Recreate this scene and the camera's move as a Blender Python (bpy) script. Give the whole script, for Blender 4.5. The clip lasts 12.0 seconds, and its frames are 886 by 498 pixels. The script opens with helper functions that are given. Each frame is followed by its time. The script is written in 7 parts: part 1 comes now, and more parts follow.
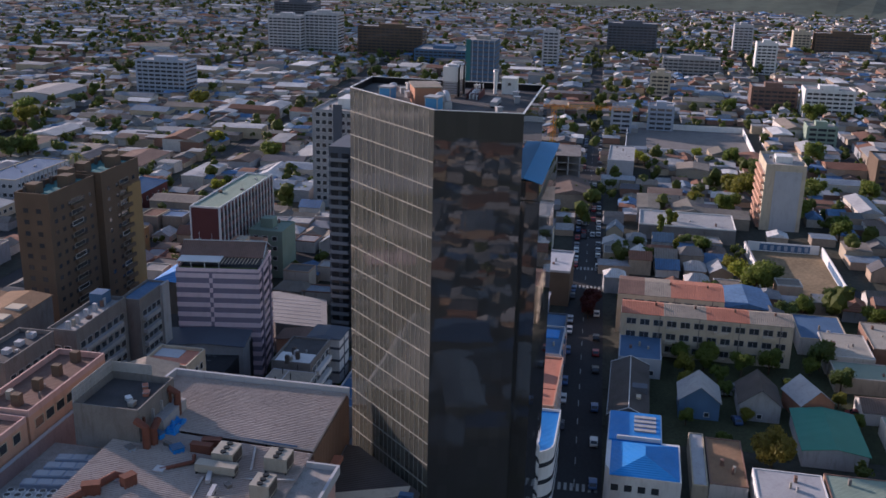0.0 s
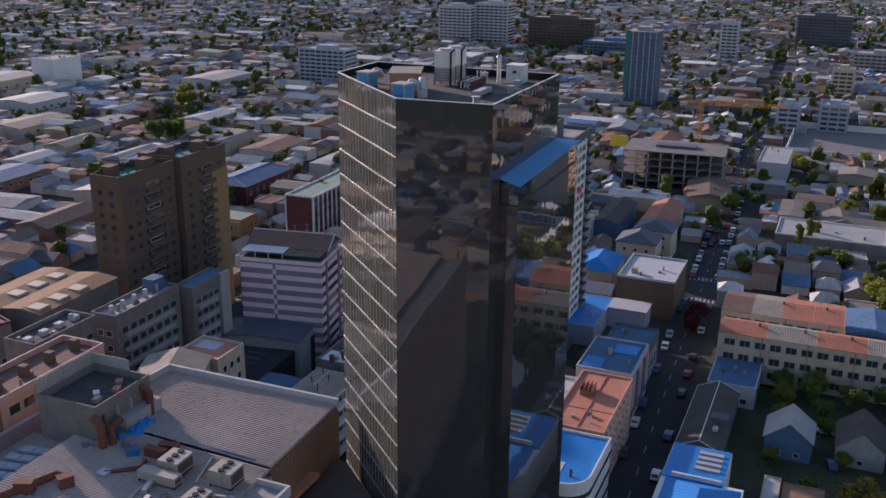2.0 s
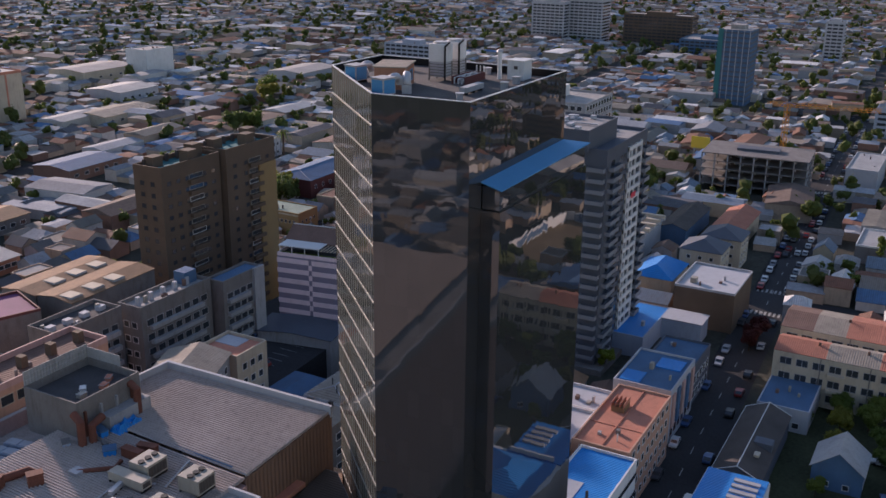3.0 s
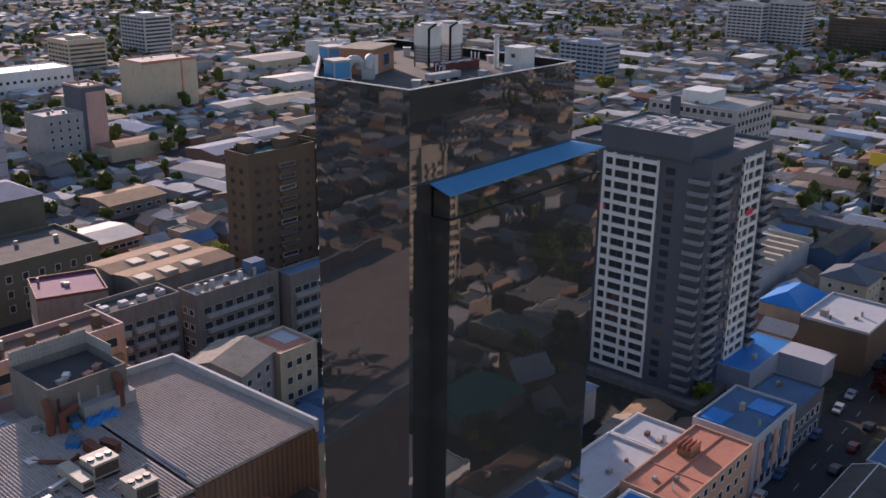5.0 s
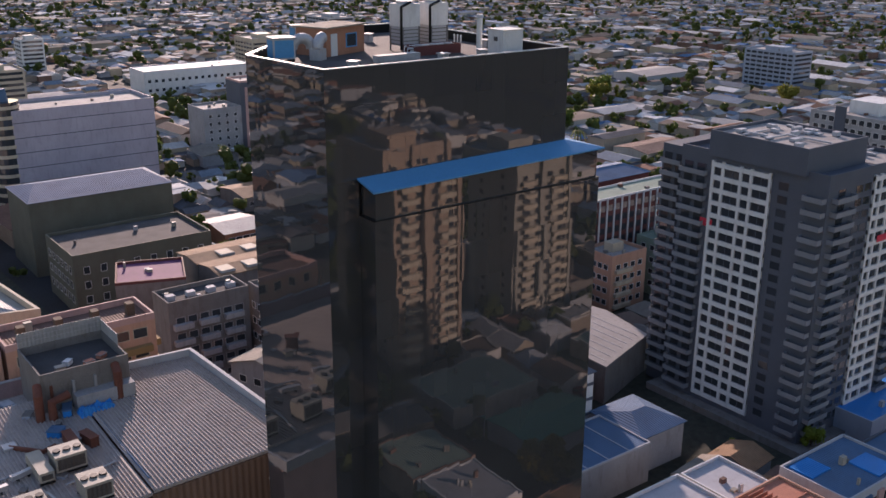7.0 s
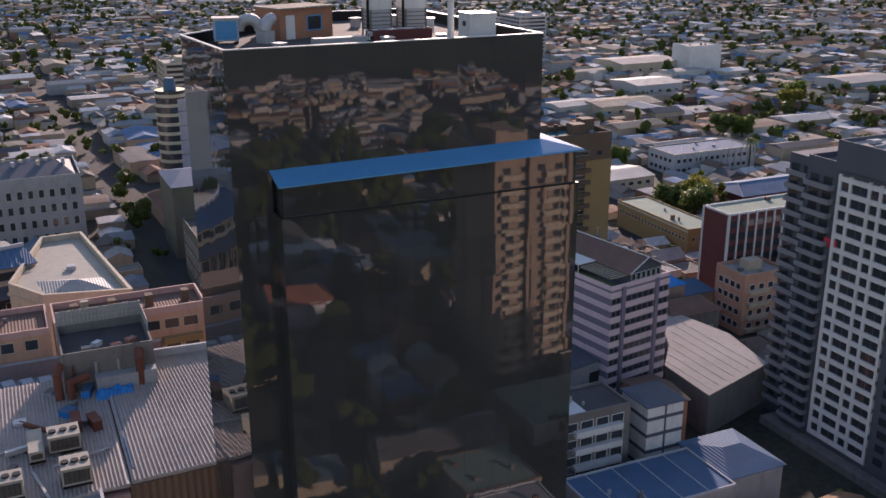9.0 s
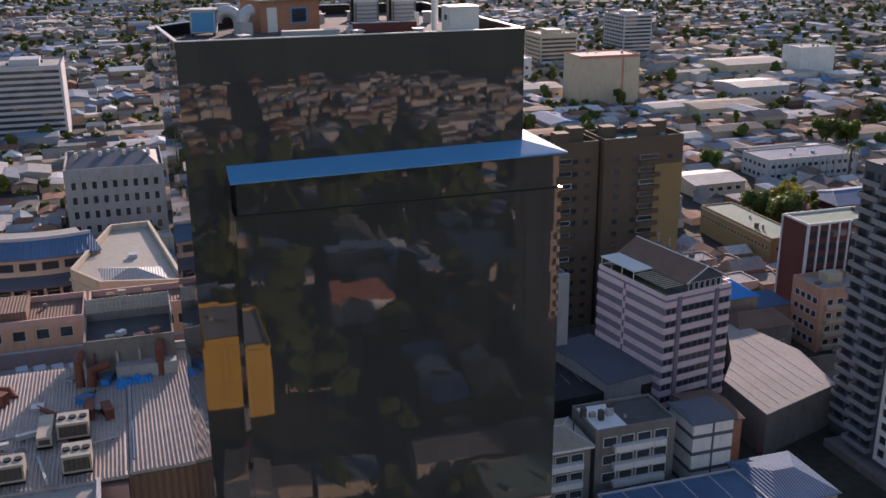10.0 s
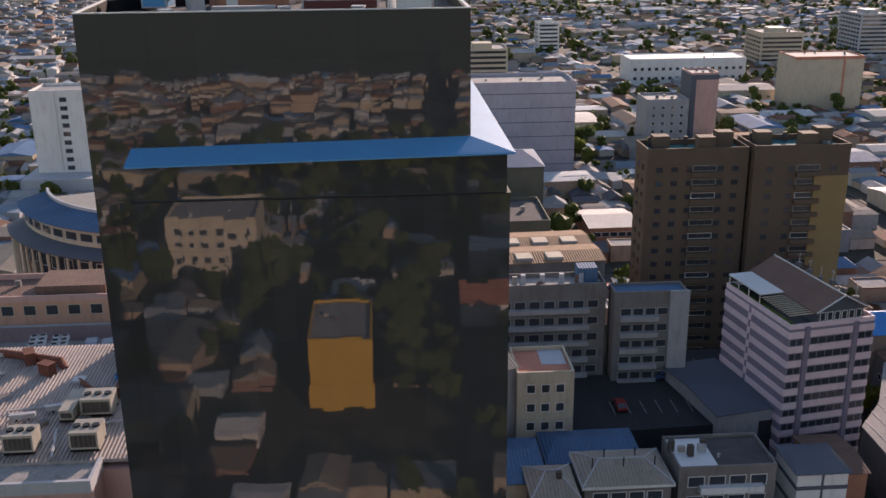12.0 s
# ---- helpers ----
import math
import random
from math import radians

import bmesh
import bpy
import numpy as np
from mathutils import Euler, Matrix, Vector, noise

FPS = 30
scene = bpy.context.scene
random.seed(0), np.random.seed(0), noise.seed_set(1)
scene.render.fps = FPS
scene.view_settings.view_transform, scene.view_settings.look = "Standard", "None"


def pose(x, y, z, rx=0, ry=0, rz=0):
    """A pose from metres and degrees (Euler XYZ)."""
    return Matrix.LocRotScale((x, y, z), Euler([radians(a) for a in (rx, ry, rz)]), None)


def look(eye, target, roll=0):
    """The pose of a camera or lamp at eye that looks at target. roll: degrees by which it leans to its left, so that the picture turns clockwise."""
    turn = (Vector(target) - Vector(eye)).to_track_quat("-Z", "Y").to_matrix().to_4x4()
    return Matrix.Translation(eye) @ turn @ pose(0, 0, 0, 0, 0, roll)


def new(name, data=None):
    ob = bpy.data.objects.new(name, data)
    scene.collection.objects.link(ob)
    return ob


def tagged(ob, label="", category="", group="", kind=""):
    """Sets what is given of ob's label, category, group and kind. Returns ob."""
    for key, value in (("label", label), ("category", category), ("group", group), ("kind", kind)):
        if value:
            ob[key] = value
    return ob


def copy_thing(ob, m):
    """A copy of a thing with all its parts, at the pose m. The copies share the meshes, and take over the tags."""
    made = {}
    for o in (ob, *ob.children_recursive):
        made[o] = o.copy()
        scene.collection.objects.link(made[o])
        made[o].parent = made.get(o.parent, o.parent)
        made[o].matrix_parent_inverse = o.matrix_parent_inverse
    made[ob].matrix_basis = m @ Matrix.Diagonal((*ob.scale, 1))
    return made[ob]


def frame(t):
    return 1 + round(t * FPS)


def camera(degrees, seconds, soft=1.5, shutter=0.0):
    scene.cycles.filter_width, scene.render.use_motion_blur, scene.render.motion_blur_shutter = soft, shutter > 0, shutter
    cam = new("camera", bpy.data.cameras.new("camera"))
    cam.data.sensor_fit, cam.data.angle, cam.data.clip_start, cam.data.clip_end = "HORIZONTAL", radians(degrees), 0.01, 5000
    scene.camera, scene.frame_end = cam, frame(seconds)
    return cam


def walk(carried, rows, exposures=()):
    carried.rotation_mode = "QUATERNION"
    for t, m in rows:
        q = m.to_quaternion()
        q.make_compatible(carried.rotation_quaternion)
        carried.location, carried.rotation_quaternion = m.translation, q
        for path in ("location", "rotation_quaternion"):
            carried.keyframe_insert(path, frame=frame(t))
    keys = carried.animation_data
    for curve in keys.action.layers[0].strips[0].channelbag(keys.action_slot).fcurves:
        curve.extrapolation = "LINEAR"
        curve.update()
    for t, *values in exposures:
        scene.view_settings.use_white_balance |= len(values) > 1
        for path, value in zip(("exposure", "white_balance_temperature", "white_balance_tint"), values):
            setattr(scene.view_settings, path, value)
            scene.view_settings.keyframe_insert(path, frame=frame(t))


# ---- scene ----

# ---------------------------------------------------------------- camera
cam = camera(48.3, 12.0, 1.6)
PATH = [
    (0, (-124.75, -13.86, 104.38), (-31.23, 4.12, 73.88), 1.35),
    (0.5, (-119.83, -19.78, 103.41), (-27.32, 2.66, 72.76), 1.14),
    (1, (-114.36, -25.68, 102.76), (-23.18, 1.37, 71.88), 0.90),
    (1.5, (-108.50, -31.36, 102.25), (-18.93, 0.38, 71.09), 0.71),
    (2, (-102.33, -36.69, 101.78), (-14.67, -0.27, 70.33), 0.60),
    (2.5, (-95.97, -41.58, 101.25), (-10.47, -0.55, 69.55), 0.57),
    (3, (-89.50, -46.00, 100.65), (-6.38, -0.47, 68.73), 0.61),
    (3.6, (-81.66, -50.66, 99.78), (-1.68, 0.08, 67.70), 0.69),
    (4.2, (-73.83, -54.65, 98.77), (2.75, 1.07, 66.64), 0.76),
    (4.8, (-66.07, -58.02, 97.65), (6.85, 2.42, 65.56), 0.78),
    (5.5, (-57.15, -61.31, 96.30), (11.18, 4.35, 64.35), 0.73),
    (6, (-50.89, -63.30, 95.34), (13.93, 5.88, 63.52), 0.64),
    (6.5, (-44.72, -65.03, 94.43), (16.40, 7.50, 62.74), 0.51),
    (7, (-38.63, -66.56, 93.60), (18.55, 9.16, 62.02), 0.35),
    (7.6, (-31.43, -68.15, 92.73), (20.72, 11.15, 61.24), 0.16),
    (8.2, (-24.32, -69.49, 92.01), (22.45, 13.11, 60.55), -0.01),
    (8.8, (-17.28, -70.56, 91.43), (23.76, 15.02, 59.95), -0.14),
    (9.5, (-9.12, -71.37, 90.90), (24.82, 17.24, 59.33), -0.24),
    (10, (-3.32, -71.58, 90.56), (25.32, 18.86, 58.91), -0.30),
    (10.5, (2.47, -71.38, 90.20), (25.64, 20.58, 58.48), -0.34),
    (11, (8.24, -70.66, 89.77), (25.81, 22.51, 57.99), -0.40),
    (11.5, (13.98, -69.30, 89.19), (25.85, 24.75, 57.36), -0.47),
    (12, (19.67, -67.15, 88.40), (25.77, 27.43, 56.49), -0.56),
]
walk(cam, [(t, look(eye, target, roll)) for t, eye, target, roll in PATH],
     [(0, 0.33, 5300, 28), (6, 0.5, 5650, 30), (9.5, 0.55, 5650, 29), (12, 0.58, 5850, 26)])

# ---------------------------------------------------------------- sky and sun
SUN_AZ = radians(25)          # from +y towards +x
SUN_EL = radians(15.5)
world = bpy.data.worlds.new("sky")
scene.world = world
world.use_nodes = True
wn = world.node_tree
sky = wn.nodes.new("ShaderNodeTexSky")
sky.sky_type = "NISHITA"
sky.sun_disc = False
sky.sun_elevation = SUN_EL
sky.sun_rotation = SUN_AZ
sky.dust_density = 0.7
sky.air_density = 1.6
wn.links.new(sky.outputs[0], wn.nodes["Background"].inputs[0])
wn.nodes["Background"].inputs[1].default_value = 0.12
sun_data = bpy.data.lights.new("sun", "SUN")
sun_data.energy, sun_data.angle, sun_data.color = 5.4, radians(0.8), (1.0, 0.75, 0.51)
sun = new("sun", sun_data)
sun_dir = Vector((math.sin(SUN_AZ) * math.cos(SUN_EL), math.cos(SUN_AZ) * math.cos(SUN_EL), math.sin(SUN_EL)))
sun.matrix_world = look(sun_dir * 500, (0, 0, 0))


# ---------------------------------------------------------------- materials
def material(name, colors, rough=0.7, metal=0.0, scale=0.3, fine=6.0, amount=0.25, bump=0.15,
             by="", ribs=0.0, ribs_axis="X", spec=0.25, ior=1.45, dirt=0.0):
    """A weathered surface. colors: one, or several picked per object or per island; ribs: spacing of corrugations in metres."""
    m = bpy.data.materials.new(name)
    m.use_nodes = True
    nt = m.node_tree
    L = nt.links.new
    b = nt.nodes["Principled BSDF"]
    b.inputs["Roughness"].default_value = rough
    b.inputs["Metallic"].default_value = metal
    b.inputs["IOR"].default_value = ior
    b.inputs["Specular IOR Level"].default_value = spec
    tc = nt.nodes.new("ShaderNodeTexCoord")
    geo = nt.nodes.new("ShaderNodeNewGeometry")
    info = nt.nodes.new("ShaderNodeObjectInfo")
    if isinstance(colors[0], (tuple, list)) and len(colors) > 1:
        ramp = nt.nodes.new("ShaderNodeValToRGB")
        ramp.color_ramp.interpolation = "CONSTANT"
        e = ramp.color_ramp.elements
        while len(e) < len(colors):
            e.new(0.5)
        for i, c in enumerate(colors):
            e[i].position = i / len(colors)
            e[i].color = (*c, 1)
        L(geo.outputs["Random Per Island"] if by == "island" else info.outputs["Random"], ramp.inputs[0])
        col = ramp.outputs[0]
    else:
        c = colors[0] if isinstance(colors[0], (tuple, list)) else colors
        rgb = nt.nodes.new("ShaderNodeRGB")
        rgb.outputs[0].default_value = (*c, 1)
        col = rgb.outputs[0]
    pos = geo.outputs["Position"]
    big = nt.nodes.new("ShaderNodeTexNoise")
    big.inputs["Scale"].default_value = scale
    big.inputs["Detail"].default_value = 5
    L(pos, big.inputs["Vector"])
    small = nt.nodes.new("ShaderNodeTexNoise")
    small.inputs["Scale"].default_value = fine
    small.inputs["Detail"].default_value = 3
    L(pos, small.inputs["Vector"])
    add = nt.nodes.new("ShaderNodeMath")
    add.operation = "ADD"
    L(big.outputs[0], add.inputs[0])
    L(small.outputs[0], add.inputs[1])
    rng = nt.nodes.new("ShaderNodeMapRange")
    rng.inputs[1].default_value, rng.inputs[2].default_value = 0.6, 1.4
    rng.inputs[3].default_value, rng.inputs[4].default_value = 1 - amount, 1 + amount
    L(add.outputs[0], rng.inputs[0])
    hsv = nt.nodes.new("ShaderNodeHueSaturation")
    L(rng.outputs[0], hsv.inputs["Value"])
    L(col, hsv.inputs["Color"])
    out = hsv.outputs[0]
    if dirt:
        stain = nt.nodes.new("ShaderNodeTexNoise")
        stain.inputs["Scale"].default_value = 0.9
        stain.inputs["Detail"].default_value = 8
        stain.inputs["Roughness"].default_value = 0.7
        mp = nt.nodes.new("ShaderNodeMapping")
        mp.inputs["Scale"].default_value = (1, 1, 0.25)
        L(pos, mp.inputs[0])
        L(mp.outputs[0], stain.inputs["Vector"])
        r2 = nt.nodes.new("ShaderNodeMapRange")
        r2.inputs[1].default_value, r2.inputs[2].default_value = 0.5, 0.72
        r2.inputs[3].default_value, r2.inputs[4].default_value = 0.0, dirt
        L(stain.outputs[0], r2.inputs[0])
        mix = nt.nodes.new("ShaderNodeMixRGB")
        mix.inputs[2].default_value = (0.09, 0.07, 0.055, 1)
        L(r2.outputs[0], mix.inputs[0])
        L(out, mix.inputs[1])
        out = mix.outputs[0]
    L(out, b.inputs["Base Color"])
    bp = nt.nodes.new("ShaderNodeBump")
    bp.inputs["Strength"].default_value = bump
    bp.inputs["Distance"].default_value = 0.05
    L(small.outputs[0], bp.inputs["Height"])
    last = bp
    if ribs:
        sep = nt.nodes.new("ShaderNodeSeparateXYZ")
        L(tc.outputs["Object"], sep.inputs[0])
        mul = nt.nodes.new("ShaderNodeMath")
        mul.operation = "MULTIPLY"
        mul.inputs[1].default_value = 2 * math.pi / ribs
        L(sep.outputs[ribs_axis], mul.inputs[0])
        sn = nt.nodes.new("ShaderNodeMath")
        sn.operation = "SINE"
        L(mul.outputs[0], sn.inputs[0])
        b2 = nt.nodes.new("ShaderNodeBump")
        b2.inputs["Strength"].default_value = 0.7
        b2.inputs["Distance"].default_value = ribs * 0.12
        L(sn.outputs[0], b2.inputs["Height"])
        L(bp.outputs[0], b2.inputs["Normal"])
        last = b2
    L(last.outputs[0], b.inputs["Normal"])
    return m


def thin_leaf(m, share=0.45):
    """Let part of the light shine through the leaves."""
    nt = m.node_tree
    b = nt.nodes["Principled BSDF"]
    tr_ = nt.nodes.new("ShaderNodeBsdfTranslucent")
    mix = nt.nodes.new("ShaderNodeMixShader")
    mix.inputs[0].default_value = share
    nt.links.new(b.inputs["Base Color"].links[0].from_socket, tr_.inputs[0])
    nt.links.new(b.outputs[0], mix.inputs[1])
    nt.links.new(tr_.outputs[0], mix.inputs[2])
    nt.links.new(mix.outputs[0], nt.nodes["Material Output"].inputs[0])


def glass_material(name, base, ior, rough, wobble, wobble_scale, blinds=None):
    """Dark reflecting glass with a slight waver; blinds: the tone behind some of the panes."""
    m = bpy.data.materials.new(name)
    m.use_nodes = True
    nt = m.node_tree
    b = nt.nodes["Principled BSDF"]
    b.inputs["Base Color"].default_value = (*base, 1)
    b.inputs["IOR"].default_value = ior
    b.inputs["Roughness"].default_value = rough
    geo = nt.nodes.new("ShaderNodeNewGeometry")
    n = nt.nodes.new("ShaderNodeTexNoise")
    n.inputs["Scale"].default_value = wobble_scale
    n.inputs["Detail"].default_value = 1.5
    nt.links.new(geo.outputs["Position"], n.inputs["Vector"])
    bp = nt.nodes.new("ShaderNodeBump")
    bp.inputs["Strength"].default_value = wobble
    bp.inputs["Distance"].default_value = 0.02
    nt.links.new(n.outputs[0], bp.inputs["Height"])
    nt.links.new(bp.outputs[0], b.inputs["Normal"])
    if blinds:
        info = nt.nodes.new("ShaderNodeObjectInfo")
        add = nt.nodes.new("ShaderNodeMath")
        add.operation = "ADD"
        nt.links.new(info.outputs["Random"], add.inputs[0])
        nt.links.new(geo.outputs["Random Per Island"], add.inputs[1])
        fr_ = nt.nodes.new("ShaderNodeMath")
        fr_.operation = "FRACT"
        nt.links.new(add.outputs[0], fr_.inputs[0])
        ramp = nt.nodes.new("ShaderNodeValToRGB")
        e = ramp.color_ramp.elements
        e[0].position, e[0].color = 0.55, (*base, 1)
        e[1].position, e[1].color = 1.0, (*blinds, 1)
        nt.links.new(fr_.outputs[0], ramp.inputs[0])
        nt.links.new(ramp.outputs[0], b.inputs["Base Color"])
    return m


M = {}
M["tower_glass"] = glass_material("tower_glass", (0.038, 0.038, 0.039), 1.9, 0.018, 0.16, 0.35, (0.043, 0.043, 0.044))
# paler copy of tower_glass; the north-west face's sunlit look is put in its colour
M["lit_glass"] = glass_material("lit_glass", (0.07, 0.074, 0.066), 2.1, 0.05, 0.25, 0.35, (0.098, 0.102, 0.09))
M["pane"] = glass_material("pane", (0.035, 0.040, 0.048), 1.6, 0.05, 0.1, 1.0)
M["black_metal"] = material("black_metal", (0.012, 0.012, 0.014), 0.4, 0.3, bump=0.02)
M["mullion"] = material("mullion", (0.27, 0.27, 0.25), 0.5, 0.2, bump=0.03)
M["white_cap"] = material("white_cap", (0.55, 0.55, 0.55), 0.5, bump=0.05, amount=0.1)
M["blue_sheet"] = material("blue_sheet", (0.085, 0.25, 0.47), 0.7, scale=0.15, amount=0.12, bump=0.05)
M["roof_felt"] = material("roof_felt", (0.07, 0.068, 0.07), 0.9, scale=0.25, amount=0.4, dirt=0.4)
M["roof_grey"] = material("roof_grey", (0.30, 0.29, 0.28), 0.85, scale=0.2, amount=0.3, dirt=0.5)
M["white_paint"] = material("white_paint", (0.60, 0.60, 0.60), 0.7, scale=0.2, amount=0.1, dirt=0.25)
M["cream_paint"] = material("cream_paint", (0.45, 0.39, 0.30), 0.75, scale=0.2, amount=0.12, dirt=0.35)
M["pink_paint"] = material("pink_paint", (0.46, 0.30, 0.27), 0.75, scale=0.2, amount=0.1, dirt=0.3)
M["salmon_paint"] = material("salmon_paint", (0.47, 0.28, 0.20), 0.75, scale=0.2, amount=0.12, dirt=0.35)
M["stripe_pink"] = material("stripe_pink", (0.66, 0.52, 0.56), 0.75, scale=0.2, amount=0.08, dirt=0.2)
M["stripe_mauve"] = material("stripe_mauve", (0.22, 0.19, 0.25), 0.75, scale=0.2, amount=0.1, dirt=0.2)
M["brick_orange"] = material("brick_orange", (0.33, 0.165, 0.105), 0.85, scale=0.6, amount=0.2, bump=0.3)
M["rust_duct"] = material("rust_duct", (0.14, 0.055, 0.038), 0.8, scale=0.6, amount=0.3, dirt=0.3)
M["grime"] = material("grime", (0.17, 0.16, 0.155), 0.9, scale=0.25, amount=0.25, dirt=0.6)
M["tan_roof"] = material("tan_roof", (0.27, 0.24, 0.20), 0.9, scale=0.25, amount=0.25, ribs=0.5, dirt=0.4)
M["timber"] = material("timber", (0.42, 0.29, 0.10), 0.8, scale=0.6, amount=0.3)
M["taupe"] = material("taupe", (0.33, 0.25, 0.19), 0.85, scale=0.25, amount=0.2, dirt=0.3)
M["brown_tin"] = material("brown_tin", (0.165, 0.105, 0.085), 0.85, scale=0.25, amount=0.25, ribs=0.45, dirt=0.4)
M["mauve_wall"] = material("mauve_wall", (0.30, 0.22, 0.22), 0.85, scale=0.2, amount=0.15, dirt=0.35)
M["balcony_grey"] = material("balcony_grey", (0.20, 0.21, 0.235), 0.7, scale=0.2, amount=0.1)
M["brown_brick"] = material("brown_brick", (0.115, 0.083, 0.06), 0.85, scale=0.25, amount=0.2, bump=0.25)
M["ochre"] = material("ochre", (0.27, 0.185, 0.085), 0.85, scale=0.2, amount=0.12)
M["yellow_paint"] = material("yellow_paint", (0.52, 0.31, 0.035), 0.75, scale=0.2, amount=0.1, dirt=0.2)
M["dark_red"] = material("dark_red", (0.115, 0.042, 0.04), 0.75, scale=0.2, amount=0.15)
M["grey_concrete"] = material("grey_concrete", (0.30, 0.30, 0.31), 0.85, scale=0.2, amount=0.18, dirt=0.4)
M["slate_grey"] = material("slate_grey", (0.09, 0.10, 0.125), 0.7, scale=0.2, amount=0.12)
M["pale_grey"] = material("pale_grey", (0.38, 0.39, 0.42), 0.75, scale=0.2, amount=0.1, dirt=0.2)
M["terracotta"] = material("terracotta", (0.36, 0.15, 0.10), 0.8, scale=0.25, amount=0.2, ribs=0.45, dirt=0.35)
M["terracotta_flat"] = material("terracotta_flat", (0.42, 0.18, 0.12), 0.8, scale=0.2, amount=0.18, dirt=0.3)
M["rust_sheet"] = material("rust_sheet", (0.25, 0.155, 0.09), 0.85, 0.0, scale=0.2, amount=0.3, ribs=0.5, dirt=0.4)
M["zinc"] = material("zinc", (0.34, 0.34, 0.34), 0.7, 0.1, scale=0.15, amount=0.2, ribs=0.5, dirt=0.3)
M["zinc_plain"] = material("zinc_plain", (0.36, 0.36, 0.37), 0.7, 0.1, scale=0.15, amount=0.2, dirt=0.3)
M["brown_sheet"] = material("brown_sheet", (0.19, 0.115, 0.08), 0.8, scale=0.2, amount=0.15, ribs=0.8, ribs_axis="X")
M["mall_sheet"] = material("mall_sheet", (0.38, 0.33, 0.305), 0.75, 0.0, scale=0.12, amount=0.2, dirt=0.35)
M["mauve_panel"] = material("mauve_panel", (0.36, 0.34, 0.40), 0.7, scale=0.12, amount=0.2, dirt=0.3)
M["olive_render"] = material("olive_render", (0.115, 0.115, 0.09), 0.8, scale=0.2, amount=0.25, dirt=0.3)
M["dusty_purple"] = material("dusty_purple", (0.17, 0.065, 0.135), 0.8, scale=0.2, amount=0.25, dirt=0.3)
M["roof_pale"] = material("roof_pale", (0.28, 0.27, 0.265), 0.9, scale=0.1, amount=0.2, dirt=0.4)
M["blue_roof"] = material("blue_roof", (0.03, 0.20, 0.55), 0.5, scale=0.2, amount=0.2, ribs=0.5, dirt=0.1)
M["pale_blue"] = material("pale_blue", (0.30, 0.34, 0.42), 0.7, scale=0.2, amount=0.1, dirt=0.2)
M["blue_soft"] = material("blue_soft", (0.075, 0.135, 0.235), 0.8, scale=0.2, amount=0.2, ribs=0.5, dirt=0.2)
M["green_roof"] = material("green_roof", (0.05, 0.20, 0.15), 0.6, scale=0.2, amount=0.15, ribs=0.4)
M["pale_green"] = material("pale_green", (0.22, 0.28, 0.23), 0.85, scale=0.2, amount=0.15, ribs=0.5)
M["teal"] = material("teal", (0.045, 0.15, 0.16), 0.85, scale=0.2, amount=0.1)
M["dark_roof"] = material("dark_roof", (0.075, 0.065, 0.06), 0.8, scale=0.25, amount=0.3, ribs=0.5)
M["duct"] = material("duct", (0.42, 0.42, 0.44), 0.6, 0.5, scale=0.5, amount=0.15)
M["ac_beige"] = material("ac_beige", (0.31, 0.29, 0.25), 0.6, scale=0.5, amount=0.12, dirt=0.3)
M["wood"] = material("wood", (0.22, 0.13, 0.07), 0.8, scale=0.5, amount=0.3)
M["asphalt"] = material("asphalt", (0.034, 0.034, 0.037), 0.9, scale=0.06, fine=1.5, amount=0.3)
M["pavement"] = material("pavement", (0.042, 0.044, 0.034), 0.9, scale=0.05, fine=0.6, amount=0.5, dirt=0.5)
M["earth"] = material("earth", (0.20, 0.15, 0.09), 0.95, scale=0.06, fine=0.9, amount=0.45)
M["ground"] = material("ground", (0.055, 0.062, 0.035), 0.95, scale=0.02, fine=0.25, amount=0.5)
M["grass"] = material("grass", (0.045, 0.052, 0.026), 0.95, scale=0.08, fine=1.5, amount=0.45)
M["leaf"] = material("leaf", [(0.13, 0.165, 0.03), (0.105, 0.145, 0.027), (0.17, 0.17, 0.026), (0.09, 0.125, 0.035)], 0.6, scale=0.4, amount=0.35, bump=0)
M["leaf_bright"] = material("leaf_bright", [(0.24, 0.26, 0.03), (0.20, 0.24, 0.03)], 0.6, scale=0.4, amount=0.3, bump=0)
M["leaf_olive"] = material("leaf_olive", [(0.19, 0.16, 0.03), (0.15, 0.14, 0.028)], 0.55, scale=0.6, amount=0.4, bump=0)
M["leaf_red"] = material("leaf_red", (0.07, 0.02, 0.02), 0.6, scale=0.4, amount=0.3, bump=0)
M["bark"] = material("bark", (0.08, 0.055, 0.04), 0.9, scale=2, amount=0.3)
M["hill"] = material("hill", (0.055, 0.07, 0.055), 0.95, scale=0.004, fine=0.05, amount=0.5)
for nm in ("leaf", "leaf_bright", "leaf_olive", "leaf_red"):
    thin_leaf(M[nm])
ROOFS = [(0.27, 0.27, 0.27), (0.13, 0.10, 0.085), (0.34, 0.34, 0.34), (0.19, 0.10, 0.07), (0.10, 0.10, 0.11), (0.50, 0.50, 0.50),
         (0.09, 0.16, 0.28), (0.22, 0.19, 0.16), (0.30, 0.31, 0.33), (0.16, 0.09, 0.065), (0.12, 0.12, 0.12), (0.17, 0.16, 0.14), (0.15, 0.19, 0.24), (0.20, 0.21, 0.23)]
WALLS = [(0.42, 0.39, 0.35), (0.32, 0.27, 0.21), (0.48, 0.46, 0.44), (0.24, 0.20, 0.16), (0.36, 0.27, 0.20),
         (0.27, 0.28, 0.30), (0.38, 0.32, 0.23), (0.20, 0.12, 0.09)]
M["house_roof"] = material("house_roof", ROOFS, 0.85, 0.0, scale=0.2, amount=0.25, ribs=0.55, spec=0.2, dirt=0.5)
